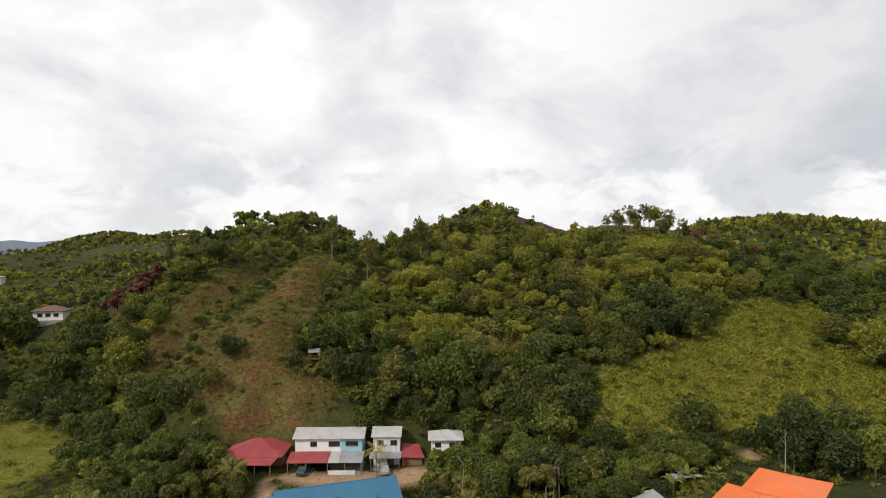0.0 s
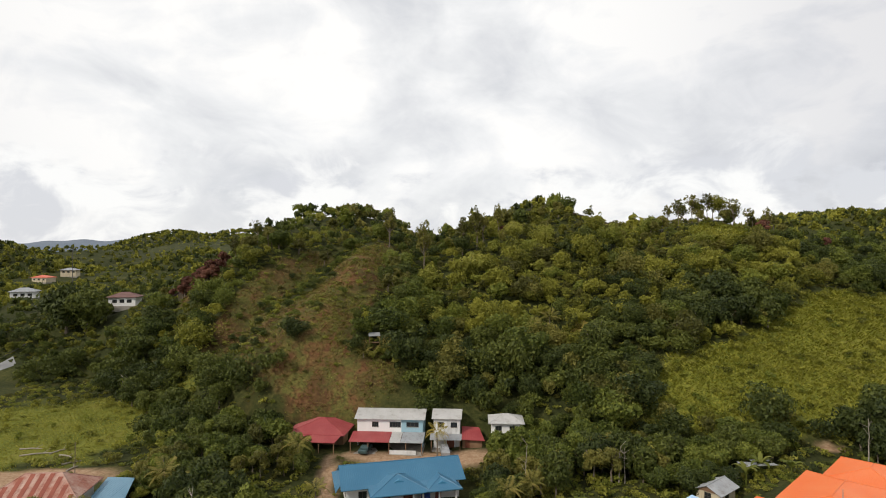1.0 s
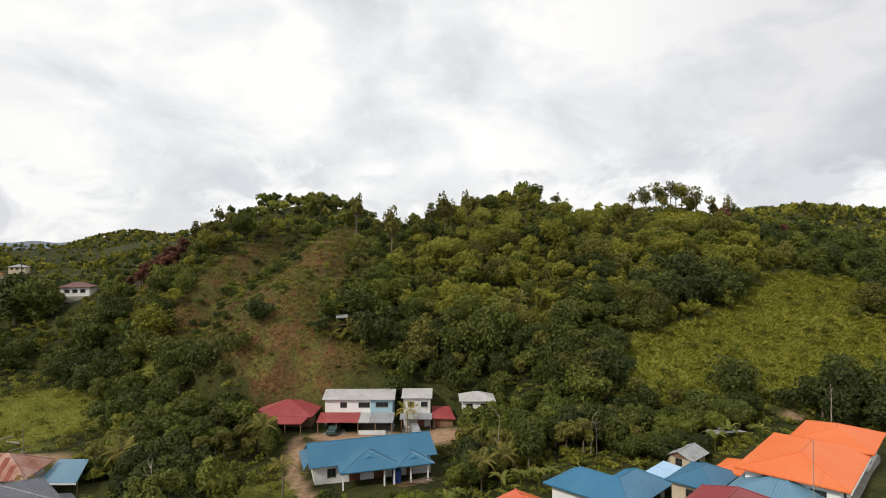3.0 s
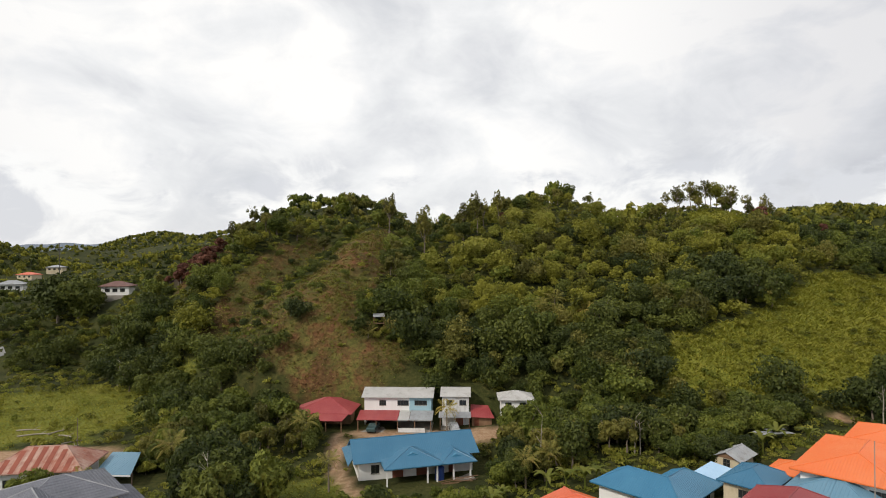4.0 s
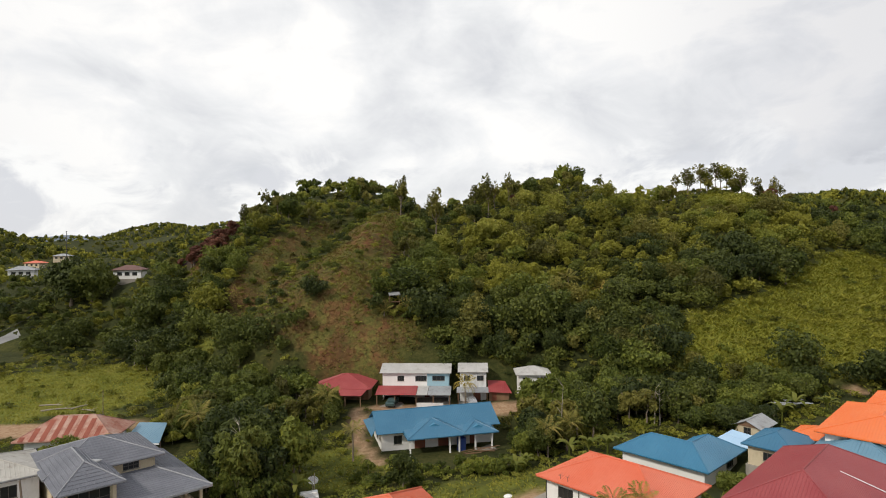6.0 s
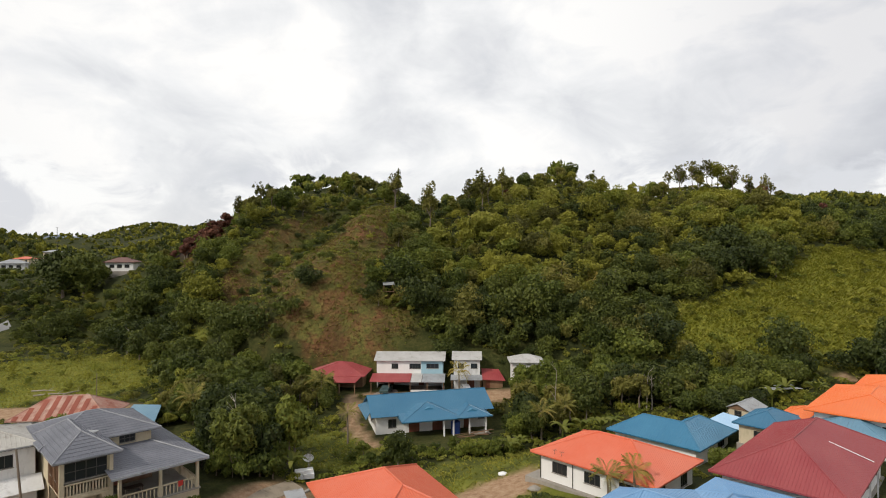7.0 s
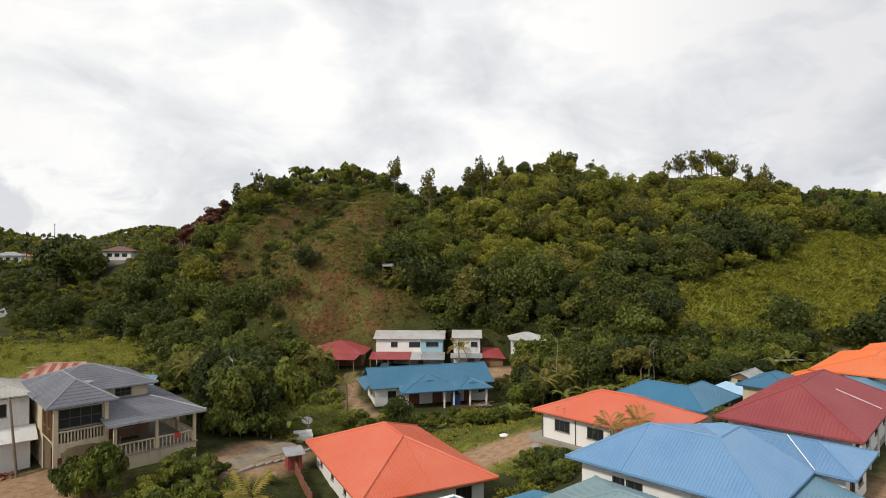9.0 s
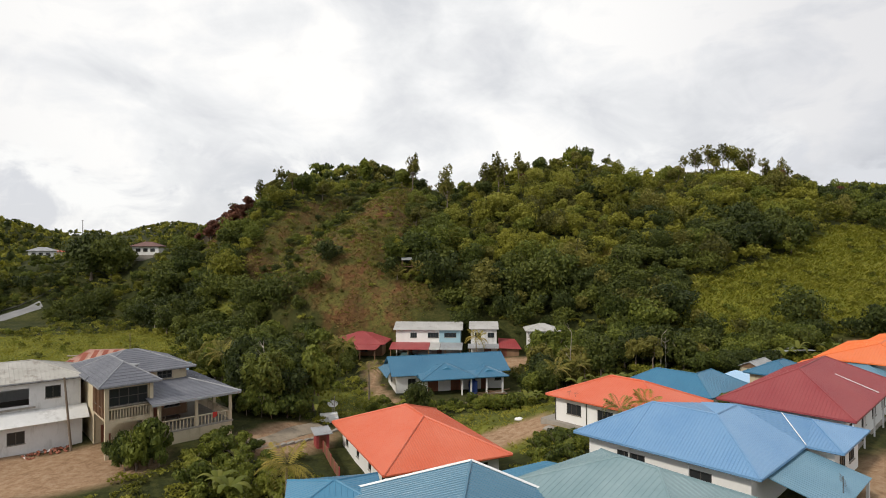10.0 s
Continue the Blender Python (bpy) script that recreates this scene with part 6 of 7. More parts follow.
x, y = scatter(-150, 165, 92, 272, 3.05, rs)
foot = np.interp(x, FOOT_X, FOOT_Y)
bare_, grass_, dirt_ = zone_bare(x, y), zone_grass(x, y), zone_dirt(x, y)
gap_ = (x + 64) ** 2 + (y - 174) ** 2 < 64
onhill = (y > foot + 1.0) | ((x < -36) & (y > foot - np.where(x < -55, 3, 18)) & (rs.uniform(size=x.size) < 0.75))
keep = onhill & ~gap_ & open_ground(x, y) & (dirt_ < 0.4) & (rs.uniform(size=x.size) > np.maximum(np.where(bare_ > 0.62, 0.97, np.where(bare_ > 0.15, 0.62, bare_)), grass_ * 1.0))
tx, ty = np.array([q[0] for q in TREES]), np.array([q[1] for q in TREES])
tr = np.array([q[2] for q in TREES])
keep &= np.array([np.all((tx - a) ** 2 + (ty - b) ** 2 > (tr * 0.8) ** 2) for a, b in zip(x, y)])
x, y, foot = x[keep], y[keep], foot[keep]
up = (y - foot) / (np.interp(x, CREST_X, CREST_Y) - foot)
mixn = fbm(x, y, 22.0, 3.0) + rs.normal(size=x.size) * 0.55 + np.clip(up - 0.4, -0.4, 0.4) * 1.3 - 0.7 * ((x < 15) & (up > 0.5)) - 1.1 * smooth((0.36 - up) / 0.2) * (x < 55) + 0.35 * smooth((up - 0.3) / 0.1) * smooth((0.75 - up) / 0.1) * (x > 10)
size = rs.choice([0.6, 0.8, 1.0, 1.25, 1.65], x.size, p=[0.22, 0.28, 0.24, 0.17, 0.09]) * rs.uniform(0.85, 1.15, x.size) * np.where(up > 0.82, rs.choice([0.5, 0.65, 0.85], x.size), np.where(up < 0.35, 1.2, 1.0))
tall = rs.uniform(0.85, 1.25, x.size)
left = x < -38
size = np.where(x < -82, size * 0.72, size)
size = np.where(blob(x, y, -28, 156, 19, 33, -15, seed=24) > 0.3, np.minimum(size, 0.52), size)
size = np.where((x > 84) & (x < 116) & (y > 180) & (y < 212), 0.36, size)
kind = np.where(mixn > 1.15, 3, np.where(mixn > 0.35, 2, np.where(mixn > -0.45, 1, 0)))
kind = np.where(left & (kind == 3), 1, kind)
kind = np.where((rs.uniform(size=x.size) < 0.10 + 0.18 * np.clip((up - 0.5) * 2, 0, 1)) & ~left, 4, kind)
kind = np.where((x > 112) & (up > 0.45) & (kind > 0), np.where(rs.uniform(size=x.size) < 0.4, 0, 5), kind)
kind = np.where((kind == 1) & ((x < 10) | ((up < 0.33) & (x < 55))), 5, kind)
S4 = np.stack([x, y, size, tall], 1)
back_ = y > 206
show_ = ~back_ | (y < 214) | (rs.uniform(size=x.size) < 0.6)
S4, kind, back_ = S4[show_], kind[show_], back_[show_]
for k, (mat, lab) in enumerate((("leaf_dark", "dark green trees on the hilltop"), ("leaf", "mid-green trees on the hilltop"), ("leaf_lime", "yellow-green trees on the hilltop"),
                                ("leaf", "green trees on the hilltop"), ("leaf_olive", "olive trees on the hilltop"), ("leaf_deep", "deep green trees on the hilltop"))):
    wood("hilltop_wood", lab, S4[back_ & (kind == k)], P_BACK, mat, rs)
S4, kind = S4[~back_], kind[~back_]
for k, (mat, protos, lab) in enumerate((("leaf_dark", P_ROUND, "dark green crowns of the hillside wood"), ("leaf", P_ROUND, "mid-green crowns of the hillside wood"),
                                        ("leaf", P_TALL, "slender green trees of the hillside wood"), ("leaf_lime", P_ROUND, "yellow-green crowns of the hillside wood"),
                                        ("leaf_olive", P_TALL, "olive trees of the hillside wood"), ("leaf_deep", P_ROUND, "deep green crowns of the hillside wood"))):
    giant = (kind == k) & (S4[:, 2] > 1.35)
    if np.any((kind == k) & ~giant):
        wood("woodland", lab, S4[(kind == k) & ~giant], protos, mat, rs)
    if np.any(giant):
        wood("woodland", lab.replace("crowns", "great crowns").replace("trees", "tall trees"), S4[giant] * np.array([1, 1, 0.62, 1]), P_BIG, mat, rs)

# undergrowth between the trees and on the open slopes
x, y = scatter(-150, 165, 84, 202, 2.05, rs)
foot = np.interp(x, FOOT_X, FOOT_Y)
bare_, grass_ = zone_bare(x, y), zone_grass(x, y)
p_ = np.where(y > foot, 0.85, 0.8) * (1 - 0.5 * bare_) * (1 - np.where(x < 0, 0.85, 0.55) * grass_)
keep = open_ground(x, y) & (zone_dirt(x, y) < 0.3) & (rs.uniform(size=x.size) < p_)
x, y = x[keep], y[keep]
pick = rs.uniform(size=x.size) + 0.2 * fbm(x, y, 15.0, 5.0)
pick = np.where(zone_bare(x, y) > 0.3, 0.62 + 0.5 * np.clip(pick, 0, 1), pick)
pick = np.where(zone_grass(x, y) > 0.3, 0.3 + 0.55 * np.clip(pick, 0, 1), pick)
S4 = np.stack([x, y, rs.uniform(0.45, 1.0, x.size) * (1 - 0.4 * zone_bare(x, y)), rs.uniform(0.7, 1.2, x.size)], 1)
for lo_, hi_, mat, lab in ((-9, 0.28, "leaf_dark", "dark green undergrowth"), (0.28, 0.68, "leaf", "mid-green undergrowth"),
                           (0.68, 0.9, "leaf_lime", "yellow-green undergrowth"), (0.9, 9, "leaf_olive", "olive and brown undergrowth")):
    q = (pick >= lo_) & (pick < hi_)
    wood("undergrowth", lab, S4[q], P_BUSH, mat, rs)

# low growth between the houses
x, y = scatter(-60, 62, 30, 96, 1.45, rs)
keep = open_ground(x, y) & (zone_dirt(x, y) < 0.2) & (zone_grass(x, y) < 0.4) & (rs.uniform(size=x.size) < 0.72) & (y < np.interp(x, FOOT_X, FOOT_Y))
S4 = np.stack([x[keep], y[keep], rs.uniform(0.3, 0.7, keep.sum()), rs.uniform(0.6, 1.1, keep.sum())], 1)
h_ = len(S4) // 2
wood("undergrowth", "mixed green low growth between the houses", S4[:h_], P_BUSH, "leaf", rs)
wood("undergrowth", "bright green low growth between the houses", S4[h_:], P_BUSH, "leaf_lime", rs)

# woods behind the crest and up the far valley
x, y = scatter(-620, 620, 186, 900, 9.5, rs)
keep = (zone_burnt(x, y) < 0.5) & (rs.uniform(size=x.size) < 0.8) & ~((y < 272) & (x > -150) & (x < 165)) & (np.abs(x) < 60 + y * 0.9) & open_ground(x, y)
S4 = np.stack([x[keep], y[keep], rs.uniform(0.5, 1.0, keep.sum()), rs.uniform(0.7, 1.2, keep.sum())], 1)
x, y = scatter(-420, -150, 190, 560, 6.0, rs)
keep = (x < -60 - (y - 200) * 0.3) & open_ground(x, y) & (np.abs(x) < 60 + y * 0.9) & ((x > -330) | (rs.uniform(size=x.size) < 0.45))
S4 = np.concatenate([S4, np.stack([x[keep], y[keep], rs.uniform(0.5, 1.1, keep.sum()), rs.uniform(0.8, 1.3, keep.sum())], 1)])
x, y = scatter(-1000, -330, 1150, 1750, 13.0, rs)
S4 = np.concatenate([S4, np.stack([x, y, rs.uniform(1.0, 1.9, x.size), rs.uniform(0.8, 1.2, x.size)], 1)])
x, y = scatter(40, 460, 290, 520, 6.5, rs)
keep = (zone_burnt(x, y) < 0.5) & (x < 60 + y * 0.85)
S4 = np.concatenate([S4, np.stack([x[keep], y[keep], rs.uniform(0.6, 1.2, keep.sum()), rs.uniform(0.8, 1.3, keep.sum())], 1)])
h_ = (np.arange(len(S4)) % 3) == 0
wood("far_woodland", "distant dark green woodland", S4[h_], P_FAR, "leaf_dark", rs)
wood("far_woodland", "distant green woodland", S4[~h_], P_FAR, "leaf", rs)


# ---- grass
def tufts(name, label, x, y, h0, h1, mat, rs, blades=4):
    n = len(x)
    z = height(x, y)
    vs, fs = [], []
    a = rs.uniform(0, 6.28, (n, blades))
    h = rs.uniform(h0, h1, (n, blades))
    for k in range(blades):
        c, s = np.cos(a[:, k]), np.sin(a[:, k])
        w, lean = 0.30 * h[:, k], 1.5 * h[:, k]
        p0 = np.stack([x - s * w, y + c * w, z - 0.03], 1)
        p1 = np.stack([x + s * w, y - c * w, z - 0.03], 1)
        m0 = np.stack([x + c * lean * 0.4 + s * w * 0.8, y + s * lean * 0.4 - c * w * 0.8, z + h[:, k] * 0.6], 1)
        tp = np.stack([x + c * lean, y + s * lean, z + h[:, k]], 1)
        vs.append(np.stack([p0, p1, m0, tp], 1).reshape(-1, 3))
    v = np.concatenate(vs)
    f = np.arange(len(v)).reshape(-1, 4)
    t = np.tile(np.repeat(rs.uniform(0, 1, n), 4), blades)
    ob = new(name, np_mesh(name, v, f, M[mat], t))
    return tagged(ob, label, "grass", kind="stuff")


x, y = scatter(40, 150, 94, 200, 0.40, rs)
g_ = zone_grass(x, y) * (1 - zone_dirt(x, y))
keep = (rs.uniform(size=x.size) < g_ * 0.85) & open_ground(x, y)
tufts("grass", "bright yellow-green rough grass on the slopes", x[keep], y[keep], 0.2, 0.62, "slope_grass", rs, 3)
x, y = scatter(-122, 40, 50, 150, 0.45, rs)
g_ = zone_grass(x, y) * (1 - zone_dirt(x, y))
keep = (rs.uniform(size=x.size) < g_ * 0.8) & open_ground(x, y)
tufts("grass", "short bright green grass in the valley", x[keep], y[keep], 0.10, 0.30, "grass", rs, 3)
x, y = scatter(-75, 10, 112, 192, 0.28, rs)
b_ = zone_bare(x, y)
keep = rs.uniform(size=x.size) < b_ * 0.5 * np.clip(0.7 + 0.6 * fbm(x, y, 7.0, 9.0), 0.05, 1)
tufts("dry_grass", "dry brown grass on the bare slope", x[keep], y[keep], 0.10, 0.36, "straw", rs, 3)
keep = rs.uniform(size=x.size) < b_ * 0.6 * np.clip(0.55 + fbm(x, y, 9.0, 4.0), 0, 1)
tufts("grass", "patchy green grass on the bare slope", x[keep], y[keep], 0.12, 0.34, "leaf_lime", rs, 3)

# ---------------------------------------------------------------- far places
# distance haze is put into the blue-grey base colour of these mountains
m_haze = surface("hazy_blue_mountain", (0.115, 0.145, 0.185), (0.15, 0.18, 0.22), 1.0, 0.002, 0.01, relief=0.0)
xs = np.linspace(-3600, 600, 160)
top = 70 + 45 * np.exp(-((xs + 1650) / 500) ** 2) + 30 * np.exp(-((xs + 2500) / 600) ** 2) + 6 * np.sin(xs / 90.0) + 4 * np.sin(xs / 37.0)
v = np.concatenate([np.stack([xs, 3000 + 0 * xs, -20 + 0 * xs], 1), np.stack([xs, 3150 + 0 * xs, top * 0.7], 1), np.stack([xs, 3350 + 0 * xs, top], 1), np.stack([xs, 3900 + 0 * xs, -20 + 0 * xs], 1)])
n = len(xs)
f = np.concatenate([np.stack([np.arange(n - 1) + r * n, np.arange(1, n) + r * n, np.arange(1, n) + (r + 1) * n, np.arange(n - 1) + (r + 1) * n], 1) for r in range(3)])
tagged(new("backdrop", np_mesh("backdrop", v, f, m_haze)), "hazy blue mountains at the end of the valley", "mountains", kind="structure")


def strip(name, pts, width, mat, label, lift=0.04, thick=0.3):
    """A paved strip along a line of plan points, laid on the ground."""
    line = []
    for (ax, ay), (bx, by) in zip(pts, pts[1:]):
        k = max(2, int(math.hypot(bx - ax, by - ay) / 1.5))
        line += [(ax + (bx - ax) * i / k, ay + (by - ay) * i / k) for i in range(k)]
    line.append(pts[-1])
    bm = bmesh.new()
    prev = None
    for i, (x, y) in enumerate(line):
        ax, ay = line[max(0, i - 1)]
        bx, by = line[min(len(line) - 1, i + 1)]
        d = Vector((bx - ax, by - ay, 0)).normalized()
        s = Vector((-d.y, d.x, 0)) * width / 2
        za, zb = gz(x + s.x, y + s.y) + lift, gz(x - s.x, y - s.y) + lift
        ring = [bm.verts.new(q) for q in ((x + s.x, y + s.y, za), (x - s.x, y - s.y, zb), (x - s.x, y - s.y, zb - thick), (x + s.x, y + s.y, za - thick))]
        if prev:
            for k in range(4):
                bm.faces.new((prev[k], prev[(k + 1) % 4], ring[(k + 1) % 4], ring[k]))
        else:
            bm.faces.new(ring)
        prev = ring
    bm.faces.new(prev[::-1])
    me = bpy.data.meshes.new(name)
    bmesh.ops.recalc_face_normals(bm, faces=bm.faces)
    bm.to_mesh(me)
    bm.free()
    me.materials.append(mat)
    return tagged(new(name, me), label, "road", kind="structure")


strip("road", [(-165, 140), (-150, 152), (-131, 169), (-123, 177)], 5.0, M["asphalt"], "grey asphalt road climbing through the trees")
strip("path", [(-20.5, 51.5), (-18.3, 55.5), (-16.6, 60.0), (-14.2, 64.5)], 1.9, M["path"], "worn concrete path beside the orange house")
rail = thing("guard_rail", pose(-131.0, 154, gz(-131, 154)), "dark roadside guard rail on short posts", "rail")
rail_z = [gz(-149 + 26 * k / 8, 156 + 27 * k / 8) - gz(-131, 154) for k in range(9)]
for k in range(9):
    post(rail, -149 + 26 * k / 8 + 131, 156 + 27 * k / 8 - 154, rail_z[k] - 0.2, rail_z[k] + 0.8, M["frame"], 0.08)
bm = bmesh.new()
for k in range(8):
    rod(bm, (-149 + 26 * k / 8 + 131, 156 + 27 * k / 8 - 154, rail_z[k] + 0.7), (-149 + 26 * (k + 1) / 8 + 131, 156 + 27 * (k + 1) / 8 - 154, rail_z[k + 1] + 0.7), 0.12, 0.12, 4)
part("beam", bm, M["frame"], rail)


def hill_house(x, y, z, yaw, lx, ly, storey, roof, wallm, label):
    h = thing("house", pose(x, y, z, 0, 0, yaw), label, "house")
    hip(h, -lx / 2 - 0.6, lx / 2 + 0.6, -ly / 2 - 0.6, ly / 2 + 0.6, storey, 1.5, M[roof], M[roof], 0.5)
    walls(h, -lx / 2, lx / 2, -ly / 2, ly / 2, 0, storey - 0.2, M[wallm], front=row_of_windows(3, lx, storey - 1.9, storey - 0.8, 1.5))
    plinth(h, -lx / 2 - 0.2, lx / 2 + 0.2, -ly / 2 - 0.2, ly / 2 + 0.2, 0, 2.0)


M["roof_brown"] = surface("dull_red_brown_roof", (0.14, 0.07, 0.06), (0.20, 0.11, 0.09), 0.7, 0.4, 3.0)
hill_house(-100, 197, gz(-100, 197) + 0.9, 8, 8.5, 6, 3.0, "roof_brown", "white", "white hillside house with a dull red-brown hipped roof")
hill_house(-258, 417, 21.5, 15, 10, 8, 4.6, "zinc", "cream", "cream hillside house with a pale zinc hipped roof")
hill_house(-262, 395, gz(-262, 395) + 1, -10, 11, 8, 3.2, "orange", "cream", "small hillside house with an orange roof")
hill_house(-169, 246, gz(-169, 246) + 0.6, 20, 9, 6, 2.8, "zinc", "old_white", "low house with a pale sheet roof among the trees")

# ---------------------------------------------------------------- smaller things


def shack():
    x, y = 47.6, 82.6
    z0 = gz(x, y)
    h = thing("shed", pose(x, y, z0, 0, 0, 40), "weathered timber hut with a grey sheet gable roof", "shed")
    gable(h, -2.9, 2.9, -2.2, 2.2, 2.5, 1.0, M["zinc"], M["zinc"], 0.35, ends=M["timber"], inset=0.4)
    walls(h, -2.4, 2.4, -1.7, 1.7, 0, 2.6, M["cream"], front=[(1.6, 2.8, 1.4, 2.4, "window2x1")], left=[(1.0, 2.0, 1.3, 2.4, "window2x2")])
    plinth(h, -2.5, 2.5, -1.8, 1.8, 0, 1.2)


def sheets(x, y, n, label, mat, lift=0.3):
    z0 = gz(x, y)
    h = thing("roof_sheets", pose(x, y, z0), label, "sheets")
    rng = random.Random(int(x * 7))
    for k in range(n):
        s = slope(h, ((-1.4, -0.6, 0), (1.4, -0.6, 0), (1.4, 0.6, 0), (-1.4, 0.6, 0)), M[mat], 0.2, thick=0.02, name="sheet")
        s.matrix_basis = pose(rng.uniform(-1.6, 1.6), rng.uniform(-1, 1), lift + 0.12 * k, rng.uniform(-6, 10), rng.uniform(-8, 8), rng.uniform(-30, 30))


def hill_hut():
    x, y = -7.6, 130.4
    h = thing("hut", pose(x, y, gz(x, y), 0, 0, 10), "tiny hillside hut with a pale sheet roof on poles", "hut")
    slope(h, ((-1.3, -0.9, 2.1), (1.3, -0.9, 2.1), (1.3, 0.9, 2.7), (-1.3, 0.9, 2.7)), M["zinc"], 0.25)
    for xx in (-1.1, 1.1):
        for yy in (-0.7, 0.7):
            post(h, xx, yy, -0.8, 2.15, M["timber"], 0.05)
    part("platform", boxes((-1.2, 1.2, -0.8, 0.8, 0.5, 0.6)), M["timber"], h)


def dish(x, y, r, label):
    h = thing("satellite_dish", pose(x, y, gz(x, y)), label, "dish")
    bm = bmesh.new()
    rings, n = [], 16
    for k in range(1, 5):
        rr, zz = r * k / 4, 0.28 * r * (k / 4) ** 2
        rings.append([bm.verts.new((rr * math.cos(a * math.tau / n), rr * math.sin(a * math.tau / n), zz)) for a in range(n)])
    bm.faces.new(rings[0])
    for a, b in zip(rings, rings[1:]):
        for k in range(n):
            bm.faces.new((a[k], a[(k + 1) % n], b[(k + 1) % n], b[k]))
    bmesh.ops.solidify(bm, geom=bm.faces[:], thickness=0.03)
    bowl = part("bowl", bm, M["plastic"], h)
    bowl.matrix_basis = pose(0, 0, 1.7, 25, 10, 0)
    bm = bmesh.new()
    rod(bm, (0, 0, -0.2), (0, 0, 1.75), 0.05, 0.05, 8)
    part("mast", bm, M["concrete"], h)
    bm = bmesh.new()
    for k in range(3):
        a = k * math.tau / 3
        rod(bm, (r * 0.9 * math.cos(a), r * 0.9 * math.sin(a), 1.9), (0, -0.3, 2.6), 0.015, 0.015, 4)
    part("feed_arm", bm, M["frame"], h)


def car(x, y, yaw, mat, label):
    h = thing("car", pose(x, y, gz(x, y) + 0.12, 0, 0, yaw), label, "car")
    prof = [(-2.1, 0.35), (-2.1, 0.8), (-1.9, 0.95), (-1.0, 1.0), (-0.45, 1.45), (1.0, 1.48), (1.6, 1.0), (2.05, 0.9), (2.1, 0.35)]
    bm = bmesh.new()
    a = [bm.verts.new((px, -0.8 if pz < 1.1 else -0.62, pz)) for px, pz in prof]
    b = [bm.verts.new((px, 0.8 if pz < 1.1 else 0.62, pz)) for px, pz in prof]
    bm.faces.new(a)
    bm.faces.new(b[::-1])
    for k in range(len(prof)):
        j = (k + 1) % len(prof)
        bm.faces.new((a[k], b[k], b[j], a[j]))
    body = part("body", bm, M[mat], h)
    for s in (-1, 1):
        bm = boxes((-0.42, 1.0, s * 0.715 - 0.02, s * 0.715 + 0.02, 1.05, 1.38))
        part("side_window", bm, M["glass"], body)
        for xx in (-1.35, 1.3):
            bm = bmesh.new()
            rod(bm, (xx, s * 0.68, 0.32), (xx, s * 0.84, 0.32), 0.32, 0.32, 14)
            w = part("wheel", bm, M["rubber"], h)
            bm = bmesh.new()
            rod(bm, (xx, s * 0.835, 0.32), (xx, s * 0.855, 0.32), 0.18, 0.16, 10)
            part("rim", bm, M["car_paint"], w)


def pole(x, y, h_, label, mat="bark", r=0.11, arm=True):
    t = thing("utility_pole", pose(x, y, gz(x, y)), label, "pole")
    bm = bmesh.new()
    rod(bm, (0, 0, -0.6), (0.05, 0, h_), r, r * 0.7, 8)
    part("shaft", bm, M[mat], t)
    if arm:
        part("crossarm", boxes((-0.8, 0.8, -0.05, 0.05, h_ - 0.5, h_ - 0.38)), M[mat], t)


def dead_trunk(x, y, h_, lean, label):
    t = thing("dead_tree", pose(x, y, gz(x, y)), label, "dead tree")
    rng = random.Random(int(x * 13 + y))
    bm = bmesh.new()
    prev = Vector((0, 0, -0.4))
    pts = [prev]
    for k in range(1, 7):
        f = k / 6
        q = Vector((lean * h_ * f + rng.uniform(-0.1, 0.1), rng.uniform(-0.1, 0.1), h_ * f))
        rod(bm, prev, q, 0.11 * (1.1 - f) + 0.025, 0.11 * (1 - f) + 0.025, 6)
        prev = q
        pts.append(q)
    part("trunk", bm, M["pale_bark"], t)
    for k in range(7):
        s = pts[rng.randint(3, 6)]
        a = rng.uniform(0, 6.28)
        bm = bmesh.new()
        e_ = s + Vector((math.cos(a) * 0.14 * h_, math.sin(a) * 0.14 * h_, rng.uniform(0.05, 0.2) * h_))
        rod(bm, s, e_, 0.035, 0.01, 5)
        part("branch", bm, M["pale_bark"], t)


def log(x, y, L, yaw, mat="pale_bark"):
    t = thing("log", pose(x, y, gz(x, y) + 0.1, 0, 0, yaw), "fallen bare log lying in the grass", "log", "fallen logs in the field")
    bm = bmesh.new()
    rod(bm, (-L / 2, 0, 0.05), (0, 0.15, 0.12), 0.16, 0.14, 7)
    rod(bm, (0, 0.15, 0.12), (L / 2, 0, 0.05), 0.14, 0.08, 7)
    part("stem", bm, M[mat], t)
    bm = bmesh.new()
    rod(bm, (L * 0.2, 0.1, 0.1), (L * 0.42, 0.8, 0.6), 0.06, 0.02, 5)
    part("branch", bm, M[mat], t)


def outhouse():
    x, y = -13.0, 58.6
    h = thing("shed", pose(x, y, gz(x, y), 0, 0, 24), "tiny red-brown outhouse with a pale sheet roof", "shed")
    walls(h, -0.7, 0.7, -0.7, 0.7, 0, 1.6, M["red2"], front=[(0.3, 1.1, 0.05, 1.4, "door")])
    slope(h, ((-1.0, -1.1, 1.65), (1.0, -1.1, 1.65), (1.0, 1.0, 1.95), (-1.0, 1.0, 1.95)), M["zinc"], 0.2)
    f = thing("fence", pose(-12.6, 57.4, 0, 0, 0, -66), "brown timber plank fence beside the house", "fence")
    for k in range(17):
        xx = k * 0.42
        wx, wy = -12.6 + xx * math.cos(radians(-66)), 57.4 + xx * math.sin(radians(-66))
        zz = gz(wx, wy)
        part("plank", boxes((xx, xx + 0.36, -0.025, 0.025, zz - 0.2, zz + 1.1 + 0.06 * (k % 3))), M["timber"] if k % 4 else M["red2"], f)


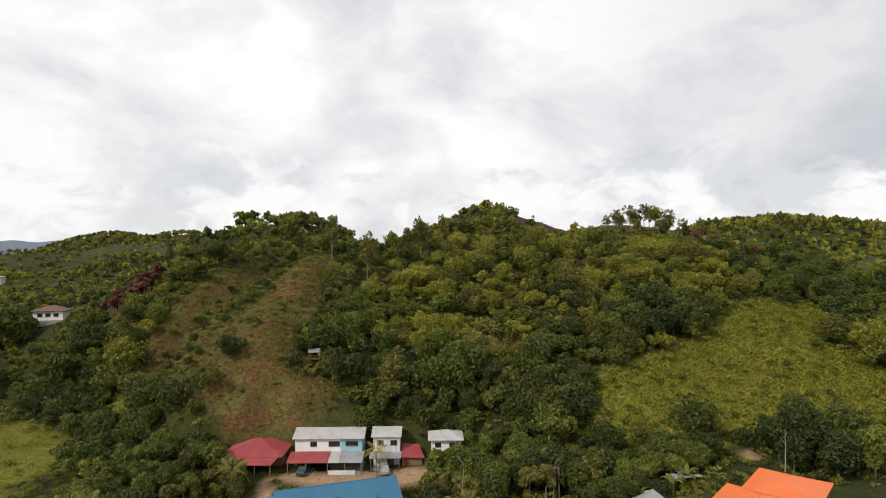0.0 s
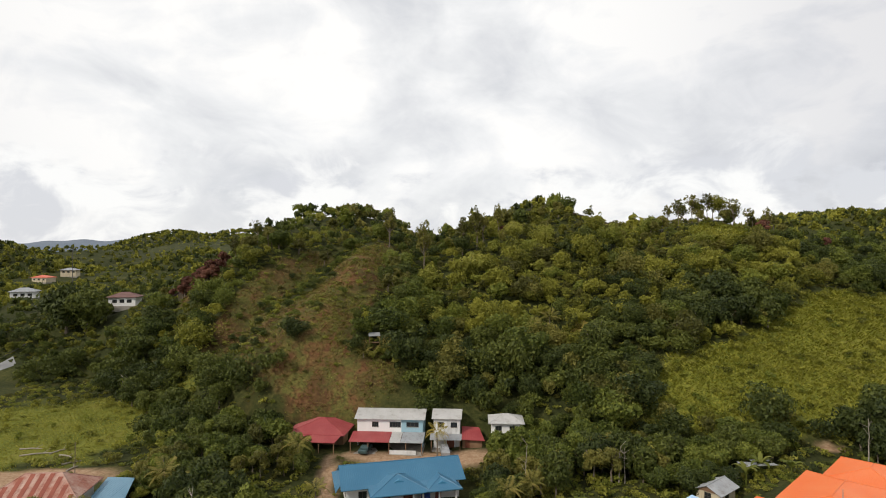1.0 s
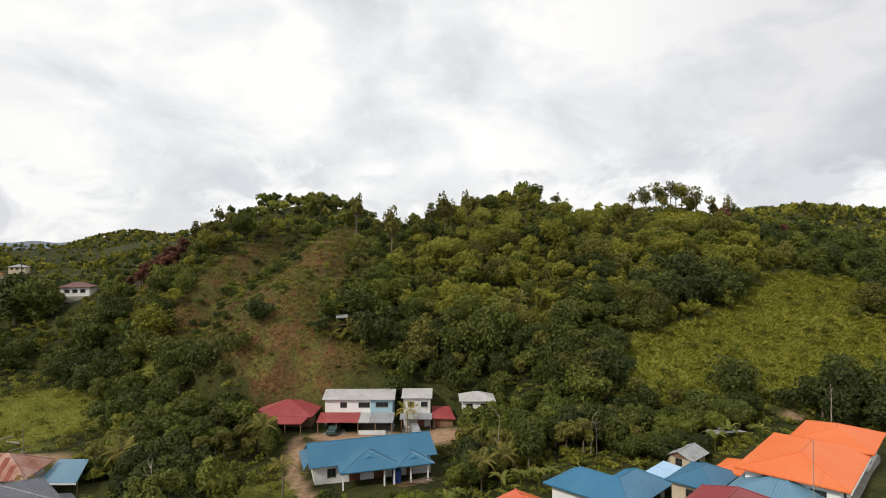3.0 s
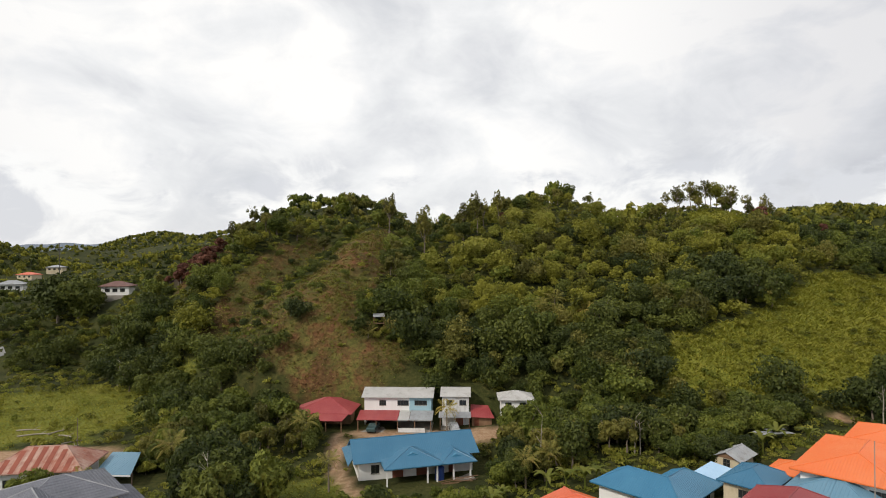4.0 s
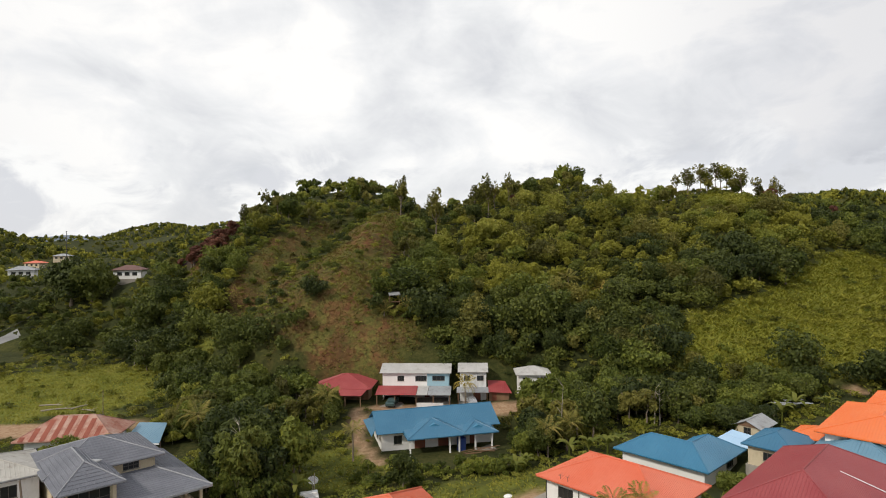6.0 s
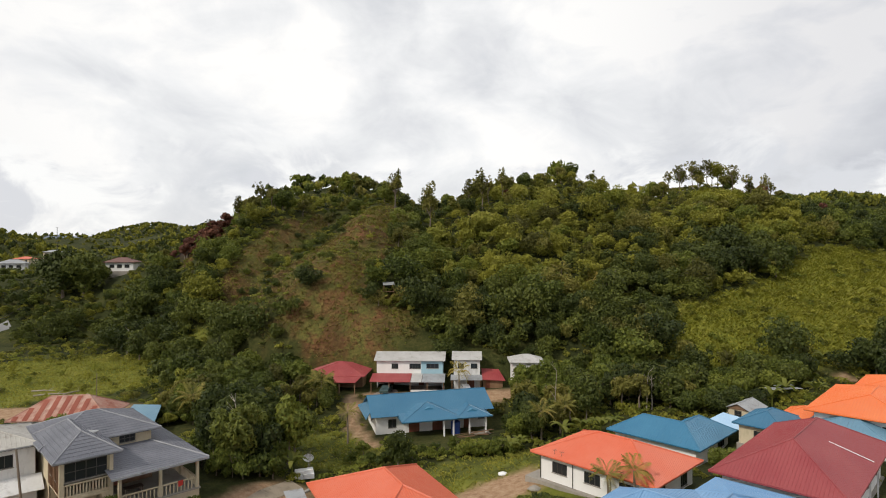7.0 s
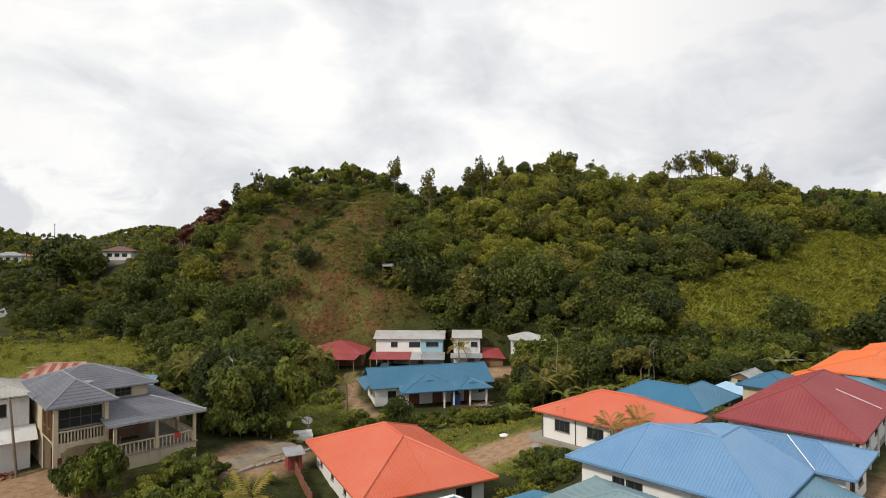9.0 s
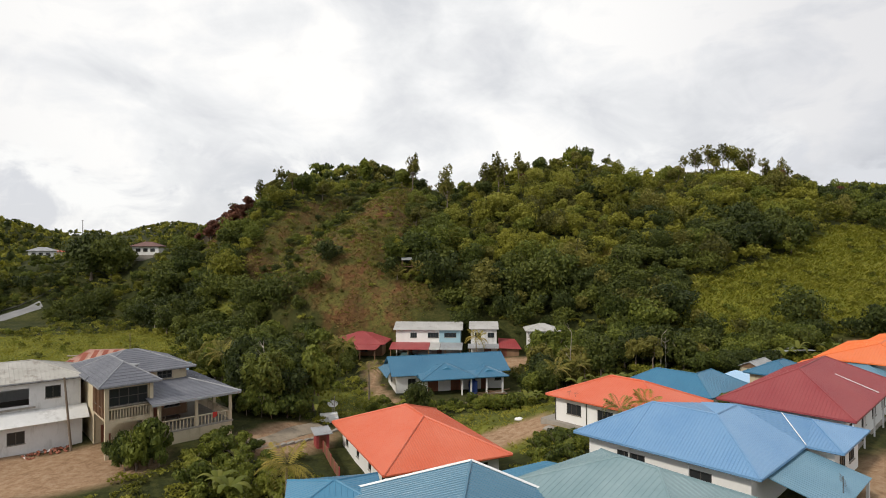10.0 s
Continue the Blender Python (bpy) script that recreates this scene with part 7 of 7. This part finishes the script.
def white_pile():
    x, y = -13.9, 66.8
    t = thing("crates", pose(x, y, gz(x, y), 0, 0, 15), "stacked white crates and sheets beside the path", "crates")
    for k, (a, b, c, d, e_, f) in enumerate(((-1.3, 0.0, -0.7, 0.5, 0, 0.55), (0.05, 1.3, -0.6, 0.6, 0, 0.6), (-0.9, 0.5, -0.5, 0.4, 0.6, 1.0), (0.5, 1.2, -0.4, 0.4, 0.61, 1.05))):
        bm = boxes((a, b, c, d, e_, f))
        bmesh.ops.bevel(bm, geom=bm.edges[:], offset=0.04, segments=1, affect="EDGES")
        part("crate", bm, M["plastic"], t)


def tarp_heap(x, y, s, label, mat, name="heap"):
    """A low uneven mound."""
    bm = bmesh.new()
    bmesh.ops.create_icosphere(bm, subdivisions=3, radius=1.0)
    for v in bm.verts:
        k = 1 + 0.25 * noise.noise(v.co * 1.7 + Vector((x, y, 0))) + 0.12 * noise.noise(v.co * 5)
        v.co = Vector((v.co.x * s * k, v.co.y * s * 0.7 * k, max(-0.2, v.co.z) * s * 0.5 * k))
    t = thing(name, pose(x, y, gz(x, y)), label, "heap")
    part("mound", bm, M[mat], t, smooth_shade=True)


def concrete_kerb():
    t = thing("drain", pose(0, 0, 0), "broken concrete drain edge along the path", "drain")
    for k in range(9):
        f = k / 8
        x, y = -17.2 + 4.6 * f, 54.5 + 9.5 * f
        b = part("slab", boxes((-0.2, 0.2, -0.66, 0.66, -0.35, 0.12)), M["concrete"], t)
        b.matrix_basis = pose(x, y, gz(x, y), 0, (k % 3 - 1) * 2, -26)


shack()
sheets(57, 88.6, 4, "loose pale roof sheets lying among the bananas", "zinc", 1.6)
sheets(27.6, 77.3, 3, "rusty roof sheets on a low frame", "rust", 1.2)
hill_hut()
dish(-13.6, 68.6, 0.65, "large white satellite dish on a short mast")
dish(23.0, 66.8, 0.8, "large white satellite dish behind the orange house")
car(-6.8, 109.2, 80, "dark_car", "dark green car parked under the red awning")
car(8.3, 108.4, 95, "car_paint", "silver car parked before the narrow white house")
pole(-50.5, 90.5, 6.5, "thin timber pole beside the rusty roof", arm=False, r=0.07)
pole(49, 57.5, 8.5, "slim grey pole beside the orange roof", "concrete", 0.06, False)
pole(-13.2, 67.4, 3.2, "short grey post beside the crates", "concrete", 0.05, False)
pole(-230, 375, 26, "tall thin lattice mast among the trees", "frame", 0.25, True)
dead_trunk(35.6, 89.4, 6.0, 0.02, "tall pale dead trunk standing over the blue roof")
dead_trunk(36.6, 90.0, 5.6, 0.01, "tall pale dead trunk standing over the blue roof")
dead_trunk(20.6, 88.5, 8.5, 0.05, "pale bare tree with thin branches")
dead_trunk(-21.0, 66.0, 7.5, -0.06, "pale bare tree among dark foliage")
dead_trunk(-71, 141, 6.5, 0.12, "pale crooked bare trunk at the wood's edge")
dead_trunk(-69, 142, 6.0, -0.1, "pale crooked bare trunk at the wood's edge")
dead_trunk(73.2, 87.4, 8.0, 0.02, "tall pale trunk beside the orange roof")
dead_trunk(43, 128, 7.0, 0.03, "pale bare tree on the hillside")
for x, y, L, a in ((-66, 104, 5, 20), (-63, 106, 3.5, 60), (-60, 103, 3, -20), (-57, 100, 3, 40), (-69, 107, 4, 5), (-55, 97, 2.5, 80)):
    log(x, y, L, a)
outhouse()
white_pile()
tarp_heap(9.6, 66.4, 0.6, "crumpled white plastic tarpaulin on the grass", "plastic", "tarpaulin")
tarp_heap(12.2, 60.4, 0.7, "small heap of pale gravel on the grass", "concrete", "gravel_heap")
tarp_heap(17.5, 97, 0.5, "white tarpaulin beside the hedge", "plastic", "tarpaulin")
concrete_kerb()
